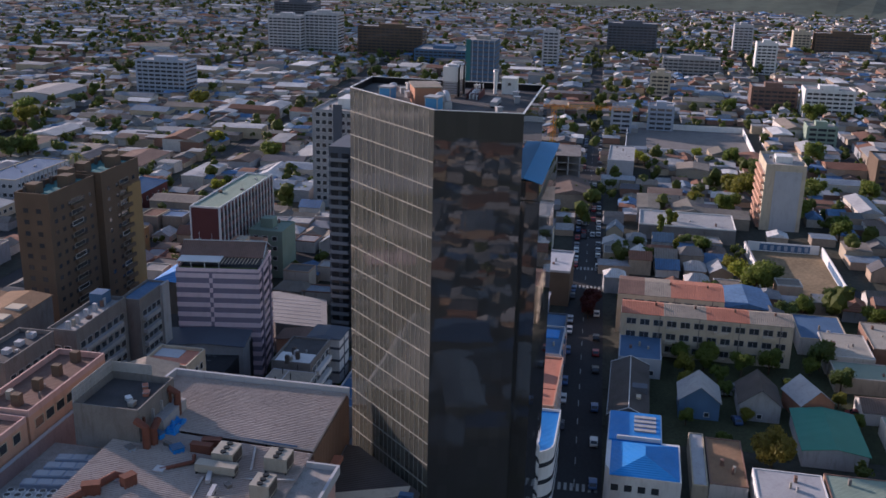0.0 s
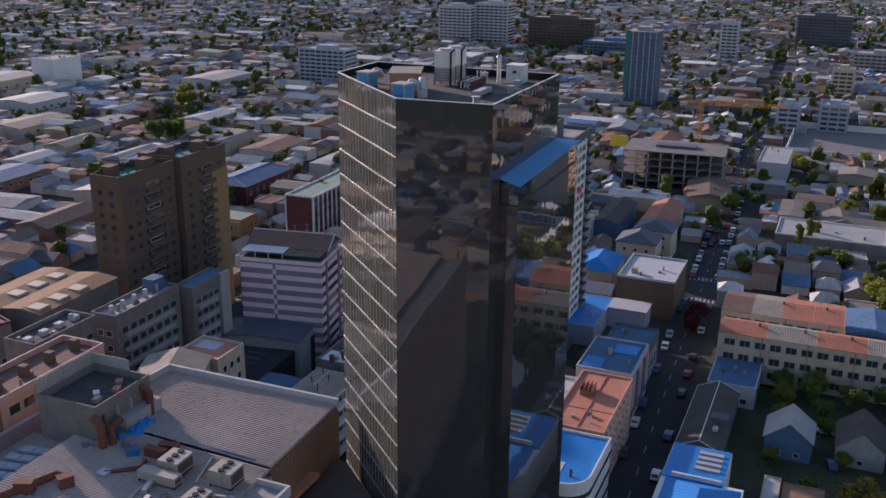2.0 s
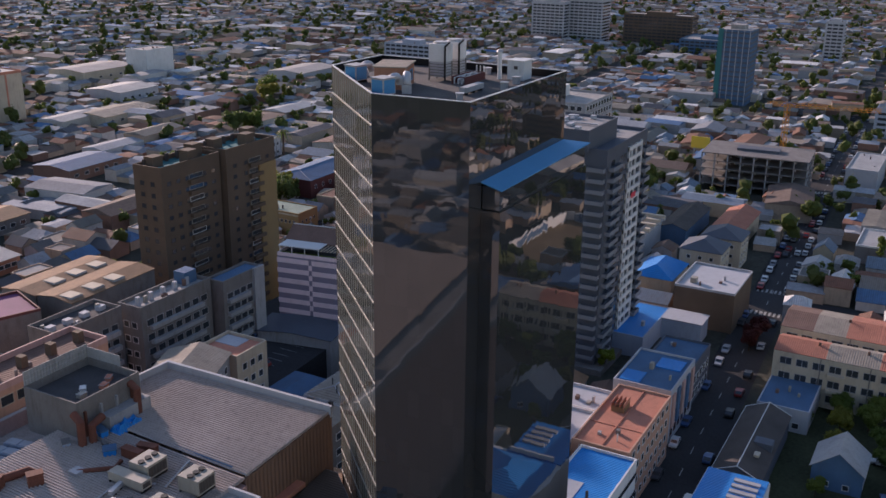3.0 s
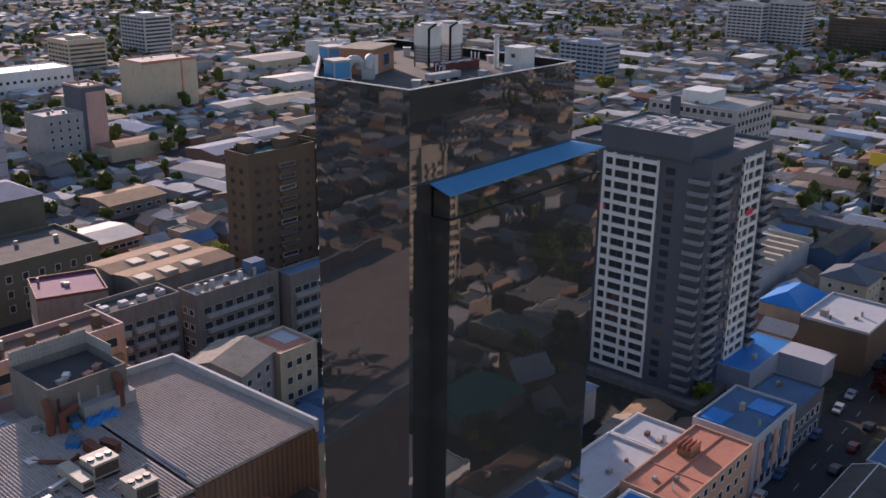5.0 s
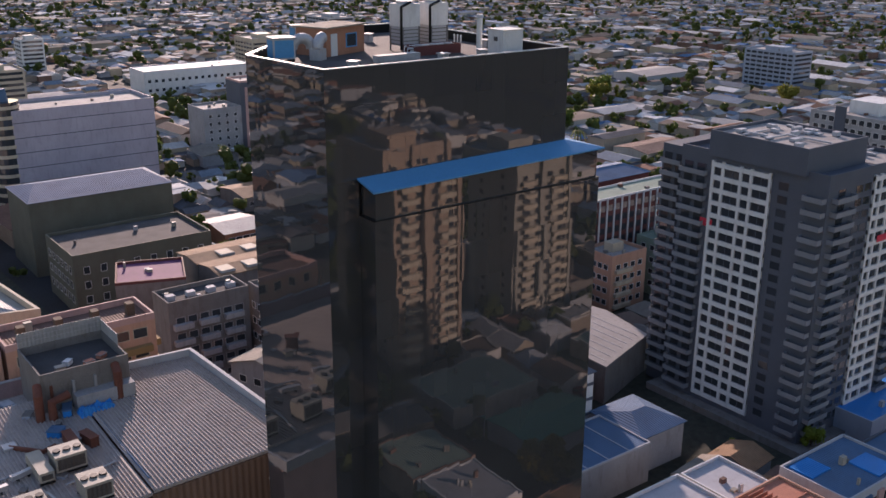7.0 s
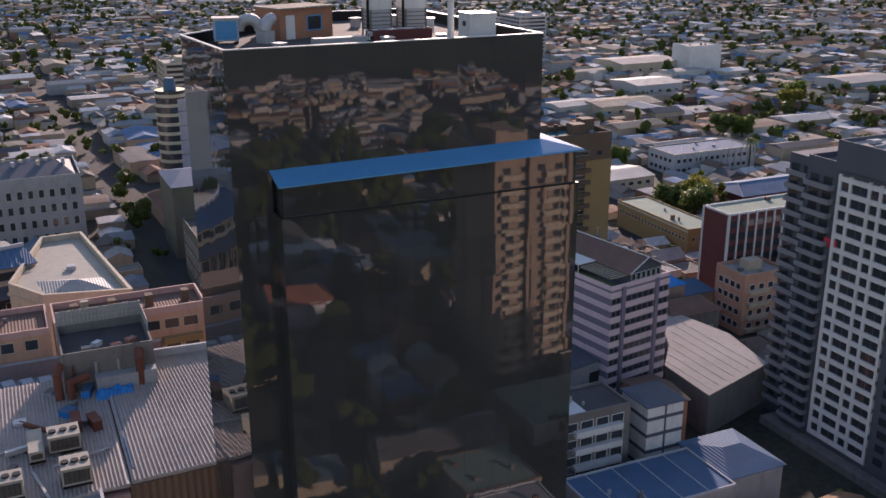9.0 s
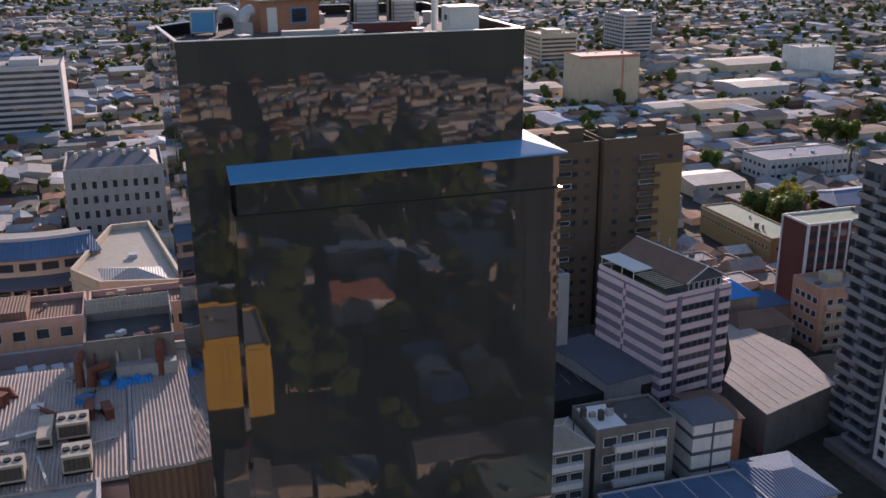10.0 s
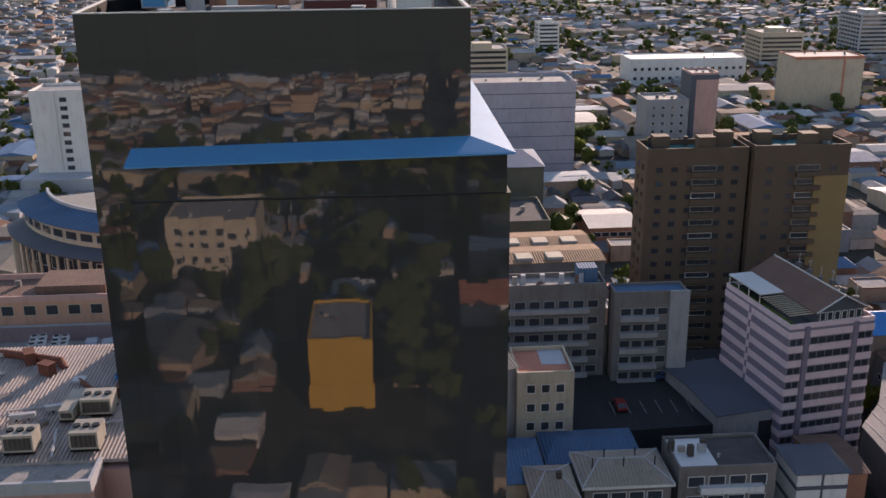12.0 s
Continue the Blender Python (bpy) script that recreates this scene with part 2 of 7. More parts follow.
M["house_wall"] = material("house_wall", WALLS, 0.8, scale=0.25, amount=0.15, dirt=0.4)
M["far_roof"] = material("far_roof", ROOFS, 0.9, 0.0, scale=0.1, fine=1.0, amount=0.3, spec=0.15, by="island")
M["far_wall"] = material("far_wall", WALLS, 0.8, scale=0.1, fine=1.0, amount=0.2, by="island")
M["car_paint"] = material("car_paint", [(0.5, 0.5, 0.5), (0.16, 0.17, 0.19), (0.32, 0.33, 0.35), (0.03, 0.03, 0.035), (0.22, 0.03, 0.03), (0.42, 0.43, 0.44), (0.05, 0.09, 0.2), (0.06, 0.06, 0.07)], 0.3, 0.2, amount=0.03, bump=0)
M["tyre"] = material("tyre", (0.015, 0.015, 0.016), 0.85)
M["rim"] = material("rim", (0.45, 0.45, 0.46), 0.35, 0.8)
M["crane"] = material("crane", (0.55, 0.25, 0.03), 0.6)
M["sign_yellow"] = material("sign_yellow", (0.75, 0.50, 0.05), 0.6, amount=0.05)
M["sign_red"] = material("sign_red", (0.55, 0.05, 0.08), 0.6, amount=0.05)
M["line_white"] = material("line_white", (0.30, 0.30, 0.29), 0.8, amount=0.2)


# ---------------------------------------------------------------- building blocks
def part(name, bm, mat, parent=None, label="", kind=""):
    me = bpy.data.meshes.new(name)
    bmesh.ops.recalc_face_normals(bm, faces=bm.faces)
    bm.to_mesh(me)
    bm.free()
    for x in (mat if isinstance(mat, (list, tuple)) else [mat]):
        me.materials.append(M[x])
    ob = new(name, me)
    if parent is not None:
        ob.parent = parent
    return tagged(ob, label, kind=kind)


def shared(name, me, parent, x=0, y=0, z=0, rz=0):
    ob = new(name, me)
    ob.parent = parent
    ob.matrix_local = pose(x, y, z, 0, 0, rz)
    return ob


def thing(name, x, y, z=0, rz=0, label="", category="", group="", kind=""):
    ob = new(name)
    ob.empty_display_size = 0.5
    ob.matrix_world = pose(x, y, z, 0, 0, rz)
    return tagged(ob, label, category, group, kind)


def box(bm, x0, x1, y0, y1, z0, z1, mi=0):
    v = [bm.verts.new((x, y, z)) for z in (z0, z1) for y in (y0, y1) for x in (x0, x1)]
    for f in ((0, 2, 3, 1), (4, 5, 7, 6), (0, 1, 5, 4), (2, 6, 7, 3), (0, 4, 6, 2), (1, 3, 7, 5)):
        bm.faces.new([v[i] for i in f]).material_index = mi
    return v


def boxes(*rows):
    bm = bmesh.new()
    for r in rows:
        box(bm, *r)
    return bm


def prism(bm, pts, z0, z1, mi=0):
    n = len(pts)
    lo = [bm.verts.new((x, y, z0)) for x, y in pts]
    hi = [bm.verts.new((x, y, z1)) for x, y in pts]
    bm.faces.new(lo[::-1]).material_index = mi
    bm.faces.new(hi).material_index = mi
    for i in range(n):
        bm.faces.new([lo[i], lo[(i + 1) % n], hi[(i + 1) % n], hi[i]]).material_index = mi


def cylinder(bm, x, y, z0, z1, r, n=12, r1=None):
    r1 = r if r1 is None else r1
    lo = [bm.verts.new((x + r * math.cos(2 * math.pi * i / n), y + r * math.sin(2 * math.pi * i / n), z0)) for i in range(n)]
    hi = [bm.verts.new((x + r1 * math.cos(2 * math.pi * i / n), y + r1 * math.sin(2 * math.pi * i / n), z1)) for i in range(n)]
    bm.faces.new(lo[::-1])
    bm.faces.new(hi)
    for i in range(n):
        bm.faces.new([lo[i], lo[(i + 1) % n], hi[(i + 1) % n], hi[i]])


def tube(bm, p, q, r, n=8):
    """A round bar from p to q."""
    p, q = Vector(p), Vector(q)
    d = (q - p).normalized()
    u = d.orthogonal().normalized()
    w = d.cross(u)
    rings = [[bm.verts.new(c + r * (math.cos(2 * math.pi * i / n) * u + math.sin(2 * math.pi * i / n) * w)) for i in range(n)] for c in (p, q)]
    bm.faces.new(rings[0][::-1])
    bm.faces.new(rings[1])
    for i in range(n):
        bm.faces.new([rings[0][i], rings[0][(i + 1) % n], rings[1][(i + 1) % n], rings[1][i]])


def sweep(bm, pts, r, n=10):
    """A round pipe along the points."""
    pts = [Vector(p) for p in pts]
    rings = []
    u = (pts[1] - pts[0]).orthogonal().normalized()
    for i, p in enumerate(pts):
        d = (pts[min(i + 1, len(pts) - 1)] - pts[max(i - 1, 0)]).normalized()
        u = (u - d * u.dot(d)).normalized()
        w = d.cross(u)
        rings.append([bm.verts.new(p + r * (math.cos(2 * math.pi * k / n) * u + math.sin(2 * math.pi * k / n) * w)) for k in range(n)])
    bm.faces.new(rings[0][::-1])
    bm.faces.new(rings[-1])
    for a, b in zip(rings, rings[1:]):
        for k in range(n):
            bm.faces.new([a[k], a[(k + 1) % n], b[(k + 1) % n], b[k]])


def revolve(bm, prof, a0, a1, n):
    """A closed outline of (radius, z) points turned about the z axis from a0 to a1 degrees."""
    rings = []
    for i in range(n + 1):
        a = radians(a0 + (a1 - a0) * i / n)
        rings.append([bm.verts.new((r * math.cos(a), r * math.sin(a), z)) for r, z in prof])
    k = len(prof)
    for p, q in zip(rings, rings[1:]):
        for i in range(k):
            bm.faces.new([p[i], p[(i + 1) % k], q[(i + 1) % k], q[i]])
    bm.faces.new(rings[0][::-1])
    bm.faces.new(rings[-1])


def ring(pts, t):
    """The outline pts (counter-clockwise) moved inwards by t."""
    out, n = [], len(pts)
    for i in range(n):
        a, b, c = Vector(pts[i - 1]), Vector(pts[i]), Vector(pts[(i + 1) % n])
        d1, d2 = (b - a).normalized(), (c - b).normalized()
        n1, n2 = Vector((-d1.y, d1.x)), Vector((-d2.y, d2.x))
        k = t / max(0.2, 1 + n1.dot(n2))
        out.append(tuple(b + (n1 + n2) * k))
    return out


def rim_band(bm, pts, t, z0, z1, mi=0):
    """A parapet: an upright band of thickness t along the inside of pts."""
    inn, n = ring(pts, t), len(pts)
    V = [[bm.verts.new((x, y, z)) for x, y in P] for P, z in ((pts, z0), (pts, z1), (inn, z1), (inn, z0))]
    for i in range(n):
        j = (i + 1) % n
        for a, b in ((0, 1), (1, 2), (2, 3), (3, 0)):
            bm.faces.new([V[a][i], V[a][j], V[b][j], V[b][i]]).material_index = mi


WINDOWS = {}


def window_mesh(w, h, frame_mat="white_paint", bars=1):
    """A window facing -y: frame standing proud, pane set back in it, the middle of its lower edge at the origin."""
    key = (round(w, 2), round(h, 2), frame_mat, bars)
    if key not in WINDOWS:
        f = min(0.1, w * 0.1)
        bm = bmesh.new()
        O = [(-w / 2, 0), (w / 2, 0), (w / 2, h), (-w / 2, h)]
        I = [(-w / 2 + f, f), (w / 2 - f, f), (w / 2 - f, h - f), (-w / 2 + f, h - f)]
        back, front, edge, glass = ([bm.verts.new((x, y, z)) for x, z in P] for P, y in ((O, 0.0), (O, -0.07), (I, -0.07), (I, -0.02)))
        for i in range(4):
            j = (i + 1) % 4
            for p, q in ((back, front), (front, edge), (edge, glass)):
                bm.faces.new([p[i], p[j], q[j], q[i]])
        bm.faces.new(glass).material_index = 1
        if bars > 1:
            for i in range(1, bars):
                x = -w / 2 + w * i / bars
                box(bm, x - 0.05, x + 0.05, -0.06, -0.021, f, h - f)
        me = bpy.data.meshes.new("window")
        bmesh.ops.recalc_face_normals(bm, faces=bm.faces)
        bm.to_mesh(me)
        bm.free()
        me.materials.append(M[frame_mat])
        me.materials.append(M["pane"])
        WINDOWS[key] = me
    return WINDOWS[key]


def windows(parent, side, length, offset, rows, cols, z0, dz, w, h, frame="white_paint", margin=1.0, bars=1, skip=()):
    """Rows of windows on one face of a block. side: s, n, w or e; length: of that face; offset: of its plane from the block's middle."""
    me = window_mesh(w, h, frame, bars)
    rz = {"s": 0, "n": 180, "e": 90, "w": -90}[side]
    step = (length - 2 * margin) / cols
    for r in range(rows):
        for c in range(cols):
            if (r, c) in skip:
                continue
            u = -length / 2 + margin + step * (c + 0.5)
            z = z0 + r * dz
            x, y = {"s": (u, -offset), "n": (-u, offset), "e": (offset, u), "w": (-offset, -u)}[side]
            shared("window", me, parent, x, y, z, rz)


def block(name, x0, x1, y0, y1, h, wall, roof, label, category, parapet=0.9, cap="", base=0.0, rz=0, group=""):
    """A flat-roofed building as an Empty in the middle of its base, with its walls, roof and parapet."""
    w, d = x1 - x0, y1 - y0
    t = thing(name, (x0 + x1) / 2, (y0 + y1) / 2, base, rz, label, category, group)
    part("wall", boxes((-w / 2, w / 2, -d / 2, d / 2, -0.3, h)), wall, t)
    part("roof", boxes((-w / 2 + 0.3, w / 2 - 0.3, -d / 2 + 0.3, d / 2 - 0.3, h, h + 0.06)), roof, t)
    if parapet:
        bm = bmesh.new()
        rim_band(bm, [(-w / 2, -d / 2), (w / 2, -d / 2), (w / 2, d / 2), (-w / 2, d / 2)], 0.28, h, h + parapet)
        part("parapet", bm, cap or wall, t)
    if group == "" and w * d > 90:
        rv_ = random.Random(int(x0 * 13 + y0 * 7))
        for k in range(3):
            a, b, c = rv_.uniform(-w * 0.38, w * 0.38), rv_.uniform(-d * 0.36, d * 0.36), rv_.uniform(0.18, 0.6)
            part("roof_vent", boxes((a - c, a + c, b - c * 0.7, b + c * 0.7, h + 0.06, h + rv_.uniform(0.5, 1.5))), rv_.choice(("zinc_plain", "grime", "ac_beige", "brown_tin")), t)
    return t, w, d


def gable(bm, w, d, h, rise, over=0.4, th=0.14, hip=0.0):
    """A ridged roof along x over a w by d plan at height h; hip: how far the ridge ends stand back."""
    W, D = w / 2 + over, d / 2 + over
    drop = rise * over / (d / 2)
    lo = h - drop
    P = [(-W, -D, lo), (W, -D, lo), (W, D, lo), (-W, D, lo), (-W + hip, 0, h + rise), (W - hip, 0, h + rise)]
    top = [bm.verts.new((x, y, z + th)) for x, y, z in P]
    bot = [bm.verts.new((x, y, z)) for x, y, z in P]
    F = [(0, 1, 5, 4), (2, 3, 4, 5)] + ([(1, 2, 5), (3, 0, 4)] if hip else [])
    for f in F:
        bm.faces.new([top[i] for i in f])
        bm.faces.new([bot[i] for i in f[::-1]])
    E = [(0, 1), (1, 2), (2, 3), (3, 0)] if hip else [(0, 1), (2, 3), (1, 5), (5, 2), (3, 4), (4, 0)]
    for a, b in E:
        bm.faces.new([top[a], top[b], bot[b], bot[a]])


def ridge_caps(parent, w, d, h, rise, over, hip, mat):
    """Pale capping along the ridge and hips of a roof."""
    W, D = w / 2 + over, d / 2 + over
    lo = h - rise * over / (d / 2) + 0.16
    a, b = (-W + hip, 0, h + rise + 0.16), (W - hip, 0, h + rise + 0.16)
    for p, q in ((a, b), (a, (-W, -D, lo)), (a, (-W, D, lo)), (b, (W, -D, lo)), (b, (W, D, lo))):
        bm = bmesh.new()
        tube(bm, p, q, 0.11, 6)
        part("ridge_cap", bm, mat, parent)


def house(name, x, y, w, d, h, rise, wall, roof, label, rz=0, hip=0.0, chimney=False, category="house", wins=0, group="", base=0.0, over=0.4):
    """A house with a ridged roof, its ridge along its own x."""
    t = thing(name, x, y, base, rz, label, category, group)
    bm = bmesh.new()
    box(bm, -w / 2, w / 2, -d / 2, d / 2, -0.2, h)
    if not hip:
        for s in (-1, 1):
            a = [bm.verts.new((s * w / 2, -d / 2, h)), bm.verts.new((s * w / 2, d / 2, h)), bm.verts.new((s * w / 2, 0, h + rise)),
                 bm.verts.new((s * (w / 2 - 0.15), -d / 2, h)), bm.verts.new((s * (w / 2 - 0.15), d / 2, h)), bm.verts.new((s * (w / 2 - 0.15), 0, h + rise))]
            for f in ((0, 1, 2), (3, 5, 4), (0, 2, 5, 3), (1, 4, 5, 2)):
                bm.faces.new([a[i] for i in f])
    part("wall", bm, wall, t)
    bm = bmesh.new()
    gable(bm, w, d, h, rise, over, hip=hip)
    part("roof", bm, roof, t)
    if chimney:
        part("chimney", boxes((w * 0.2, w * 0.2 + 0.6, d * 0.12, d * 0.12 + 0.6, h, h + rise + 0.7)), "grey_concrete", t)
    if wins:
        rows = max(1, int(h // 2.9))
        windows(t, "s", w, d / 2, rows, wins, 0.9, 2.9, 1.2, 1.2)
        windows(t, "w", d, w / 2, rows, max(1, int(wins * d / w)), 0.9, 2.9, 1.2, 1.2)
    return t

# ---------------------------------------------------------------- ground, roads, pavements
TURN = radians(2.4)
KEEP = []                     # footprints already built on


def uv(u, v):
    return (46 + u * math.cos(TURN) - v * math.sin(TURN), -8.0 + u * math.sin(TURN) + v * math.cos(TURN))


def keep(x0, x1, y0, y1, m=1.0):
    KEEP.append((x0 - m, x1 + m, y0 - m, y1 + m))


def is_free(x, y, r):
    return all(x + r < a or x - r > b or y + r < c or y - r > d for a, b, c, d in KEEP)


U_STREETS = [(-330, 12), (-12, 11), (132, 11), (274, 16), (412, 11), (552, 11), (690, 12), (830, 11), (970, 11), (1110, 11), (1250, 11)]
V_STREETS = [(-520, 11), (-390, 12), (-260, 11), (-130, 11), (0, 11), (172, 11), (298, 12), (420, 11), (545, 11), (670, 12), (795, 11), (920, 11), (1045, 11)]

bm = bmesh.new()
n = 40
grid = [[bm.verts.new((-1500 + 5900 * i / n, -1500 + 5900 * j / n, 0)) for j in range(n + 1)] for i in range(n + 1)]
for i in range(n):
    for j in range(n):
        bm.faces.new([grid[i][j], grid[i + 1][j], grid[i + 1][j + 1], grid[i][j + 1]])
tagged(part("ground", bm, "ground"), "dry earth and scrub between the city blocks", "ground", kind="structure")


def strip(bm, u0, u1, v0, v1, z):
    bm.faces.new([bm.verts.new((*uv(u, v), z)) for u, v in ((u0, v0), (u1, v0), (u1, v1), (u0, v1))])


bm = bmesh.new()
for u, w in U_STREETS:
    strip(bm, u - w / 2, u + w / 2, -700, 1100, 0.03)
for v, w in V_STREETS:
    strip(bm, -400, 1300, v - w / 2, v + w / 2, 0.036)
tagged(part("road", bm, "asphalt"), "worn grey asphalt of the street grid", "road", kind="structure")
for i in range(len(U_STREETS) - 1):
    for j in range(len(V_STREETS) - 1):
        (ua, wa), (ub, wb), (va, wc), (vb, wd) = U_STREETS[i], U_STREETS[i + 1], V_STREETS[j], V_STREETS[j + 1]
        bm = bmesh.new()
        prism(bm, [uv(ua + wa / 2, va + wc / 2), uv(ub - wb / 2, va + wc / 2), uv(ub - wb / 2, vb - wd / 2), uv(ua + wa / 2, vb - wd / 2)], 0, 0.16)
        tagged(part("pavement", bm, "pavement"), "raised concrete pavement and yards of a city block", "pavement", kind="structure")
bm = bmesh.new()
for k in range(60):
    u = -5 + k * 9
    strip(bm, u, u + 3, -0.08, 0.08, 0.045)
for u in (-3, 4, 123, 141, 262, 286):
    for k in range(8):
        strip(bm, u - 1.4, u + 1.4, -4.6 + k * 1.2, -4.0 + k * 1.2, 0.046)
tagged(part("road_marking", bm, "line_white"), "worn white dashes and crossing stripes on asphalt", "road marking", kind="structure")

# ---------------------------------------------------------------- the black glass tower
H = 82.6
FL = H / 24
A, B, C, D, E_ = (14.2, 27.2), (-0.9, 11.5), (0.0, 0.0), (26.0, 0.0), (26.0, 27.2)
OUT = [C, D, E_, A, B]        # counter-clockwise
LZ = 73.4                     # the blue ledge roof
LW, LE, LY = 3.0, 28.5, -2.3   # west, east and front faces of the lower block
keep(-14, 30, -6, 30)
tower = thing("office_tower", 13, 12, 0, 0, "black mirror-glass office tower with a blue ledge roof", "office tower")


def local(p):
    return (p[0] - 13, p[1] - 12)


bm = bmesh.new()
prism(bm, [local(p) for p in ring(OUT, 0.2)], 0, H - 1.0)
part("core", bm, "black_metal", tower)
bm = bmesh.new()
prism(bm, [local(p) for p in [(LW + 0.2, LY + 0.2), (LE - 0.2, LY + 0.2), (LE - 0.2, 27.4), (25.9, 27.4), (25.9, 0.1), (LW + 0.2, 0.1)]], 0, LZ - 3.0)
part("lower_core", bm, "black_metal", tower)
rnd = random.Random(5)


def curtain(p, q, z0, z1, cols, name, mat, tilt, singles=0):
    """Glass panes, each a thin slab a little out of plane with its neighbours, along the wall from p to q (outside on the right hand)."""
    p, q = Vector((*local(p), 0)), Vector((*local(q), 0))
    along = (q - p).normalized()
    out = Vector((along.y, -along.x, 0))
    step = (q - p).length / cols
    rows = round((z1 - z0) / FL)
    dz = (z1 - z0) / rows
    verts, faces = [], []
    made = 0
    for r in range(rows - 1, -1, -1):
        for c in range(cols):
            ta, tz = rnd.gauss(0, tilt), rnd.gauss(0, tilt)
            puff = rnd.gauss(0.001, 0.0014)       # panes sag or bulge by a few millimetres
            ctr = p + along * (step * (c + 0.5)) + Vector((0, 0, z0 + dz * (r + 0.5)))
            hw, hh = step / 2 - 0.002, dz / 2 - 0.003
            v = []
            for b in (-1, -0.4, 0.4, 1):
                for a in (-1, -0.4, 0.4, 1):
                    v.append(ctr + along * (a * hw) + Vector((0, 0, b * hh)) + out * (ta * a * hw + tz * b * hh + puff * (1 - a * a) * (1 - b * b)))
            v += [v[k].copy() for k in (0, 3, 15, 12)] + [v[k] - out * 0.12 for k in (0, 3, 15, 12)]
            f = [(i + 4 * j, i + 4 * j + 1, i + 4 * j + 5, i + 4 * j + 4) for j in range(3) for i in range(3)]
            f += [(16, 20, 21, 17), (17, 21, 22, 18), (18, 22, 23, 19), (19, 23, 20, 16)]
            if made < singles:
                me = bpy.data.meshes.new("glass_pane")
                me.from_pydata([tuple(k) for k in v], [], f)
                me.materials.append(M[mat])
                me.polygons.foreach_set("use_smooth", [i < 9 for i in range(13)])
                ob = new("glass_pane", me)
                ob.parent = tower
                made += 1
            else:
                n0 = len(verts)
                verts += [tuple(k) for k in v]
                faces += [tuple(i + n0 for i in k) for k in f]
    if faces:
        me = bpy.data.meshes.new(name)
        me.from_pydata(verts, [], faces)
        me.materials.append(M[mat])
        me.polygons.foreach_set("use_smooth", [i % 13 < 9 for i in range(len(faces))])
        ob = new(name, me)
        ob.parent = tower
        tagged(ob, kind="stuff")


curtain(C, D, LZ, H, 17, "front_glazing", "tower_glass", 0.0011, 68)
curtain((LW, LY), (LE, LY), 0.6, LZ - 3.0, 17, "lower_glazing", "tower_glass", 0.0011, 153)
curtain(B, C, 0.6, H, 8, "side_glazing", "tower_glass", 0.0011, 72)
curtain((0, 0), (LW, 0), 0.6, LZ, 2, "corner_glazing", "tower_glass", 0.001)
curtain((LW, 0), (LW, LY), 0.6, LZ - 3.0, 2, "return_glazing", "tower_glass", 0.001)
curtain((LE, LY), (LE, 27.6), 0.6, LZ - 3.0, 20, "east_lower_glazing", "tower_glass", 0.001)
curtain(D, E_, LZ, H, 18, "east_glazing", "tower_glass", 0.001)
curtain(E_, A, 0.6, H, 8, "north_glazing", "tower_glass", 0.001)
# north-west face: same glazing, its brightness in the light partly coloured in
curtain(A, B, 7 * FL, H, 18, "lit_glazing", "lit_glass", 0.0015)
# bands and fins of the north-west face
p, q = Vector((*local(A), 0)), Vector((*local(B), 0))
along = (q - p).normalized()
out = Vector((along.y, -along.x, 0))
ln = (q - p).length


def bar(bm, s0, s1, z0, z1, o0, o1):
    v = [bm.verts.new(p + along * s + out * o + Vector((0, 0, z))) for z in (z0, z1) for o in (o0, o1) for s in (s0, s1)]
    for f in ((0, 2, 3, 1), (4, 5, 7, 6), (0, 1, 5, 4), (2, 6, 7, 3), (0, 4, 6, 2), (1, 3, 7, 5)):
        bm.faces.new([v[i] for i in f])


for r in range(7, 24):
    bm = bmesh.new()
    bar(bm, 0.05, ln - 0.05, r * FL - 0.08, r * FL + 0.08, 0.0, 0.07)
    part("floor_band", bm, "mullion", tower)
for c in range(1, 18):
    bm = bmesh.new()
    bar(bm, ln * c / 18 - 0.025, ln * c / 18 + 0.025, 7 * FL, H - 0.4, 0.0, 0.04)
    part("fin", bm, "mullion", tower)
# parapet with a pale metal cap, sunken roof
bm = bmesh.new()
rim_band(bm, [local(k) for k in ring(OUT, 0.02)], 0.3, H - 1.0, H)
part("parapet", bm, "black_metal", tower)
bm = bmesh.new()
rim_band(bm, [local(k) for k in ring(OUT, -0.03)], 0.24, H, H + 0.07)
part("parapet_cap", bm, "white_cap", tower, "pale metal parapet cap")
bm = bmesh.new()
prism(bm, [local(k) for k in ring(OUT, 0.33)], H - 1.0, H - 0.9)
part("roof_deck", bm, "roof_felt", tower)
# ledge: glazed strip set back, posts, blue sheet roof falling outwards
bm = bmesh.new()
prism(bm, [local(k) for k in [(LW + 0.2, LY + 0.2), (LE - 0.2, LY + 0.2), (LE - 0.2, 27.4), (26.0, 27.4), (26.0, 0.0), (LW + 0.2, 0.0)]], LZ - 3.0, LZ - 0.36)
part("clerestory", bm, "tower_glass", tower)
bm = bmesh.new()
prism(bm, [local(k) for k in [(LW - 0.05, LY - 0.05), (LE + 0.05, LY - 0.05), (LE + 0.05, 27.6), (26.0, 27.6), (26.0, 0.0), (LW - 0.05, 0.0)]], LZ - 3.0, LZ - 2.94)
part("ledge_sill", bm, "black_metal", tower)
bm = bmesh.new()
P = [(2.8, 0.0, LZ + 0.1), (26.0, 0.0, LZ + 0.45), (28.8, -2.6, LZ - 0.2), (2.8, -2.5, LZ - 0.6), (26.0, 27.4, LZ + 0.45), (28.8, 27.9, LZ - 0.2)]
top = [bm.verts.new((x - 13, y - 12, z + 0.12)) for x, y, z in P]
bot = [bm.verts.new((x - 13, y - 12, z)) for x, y, z in P]
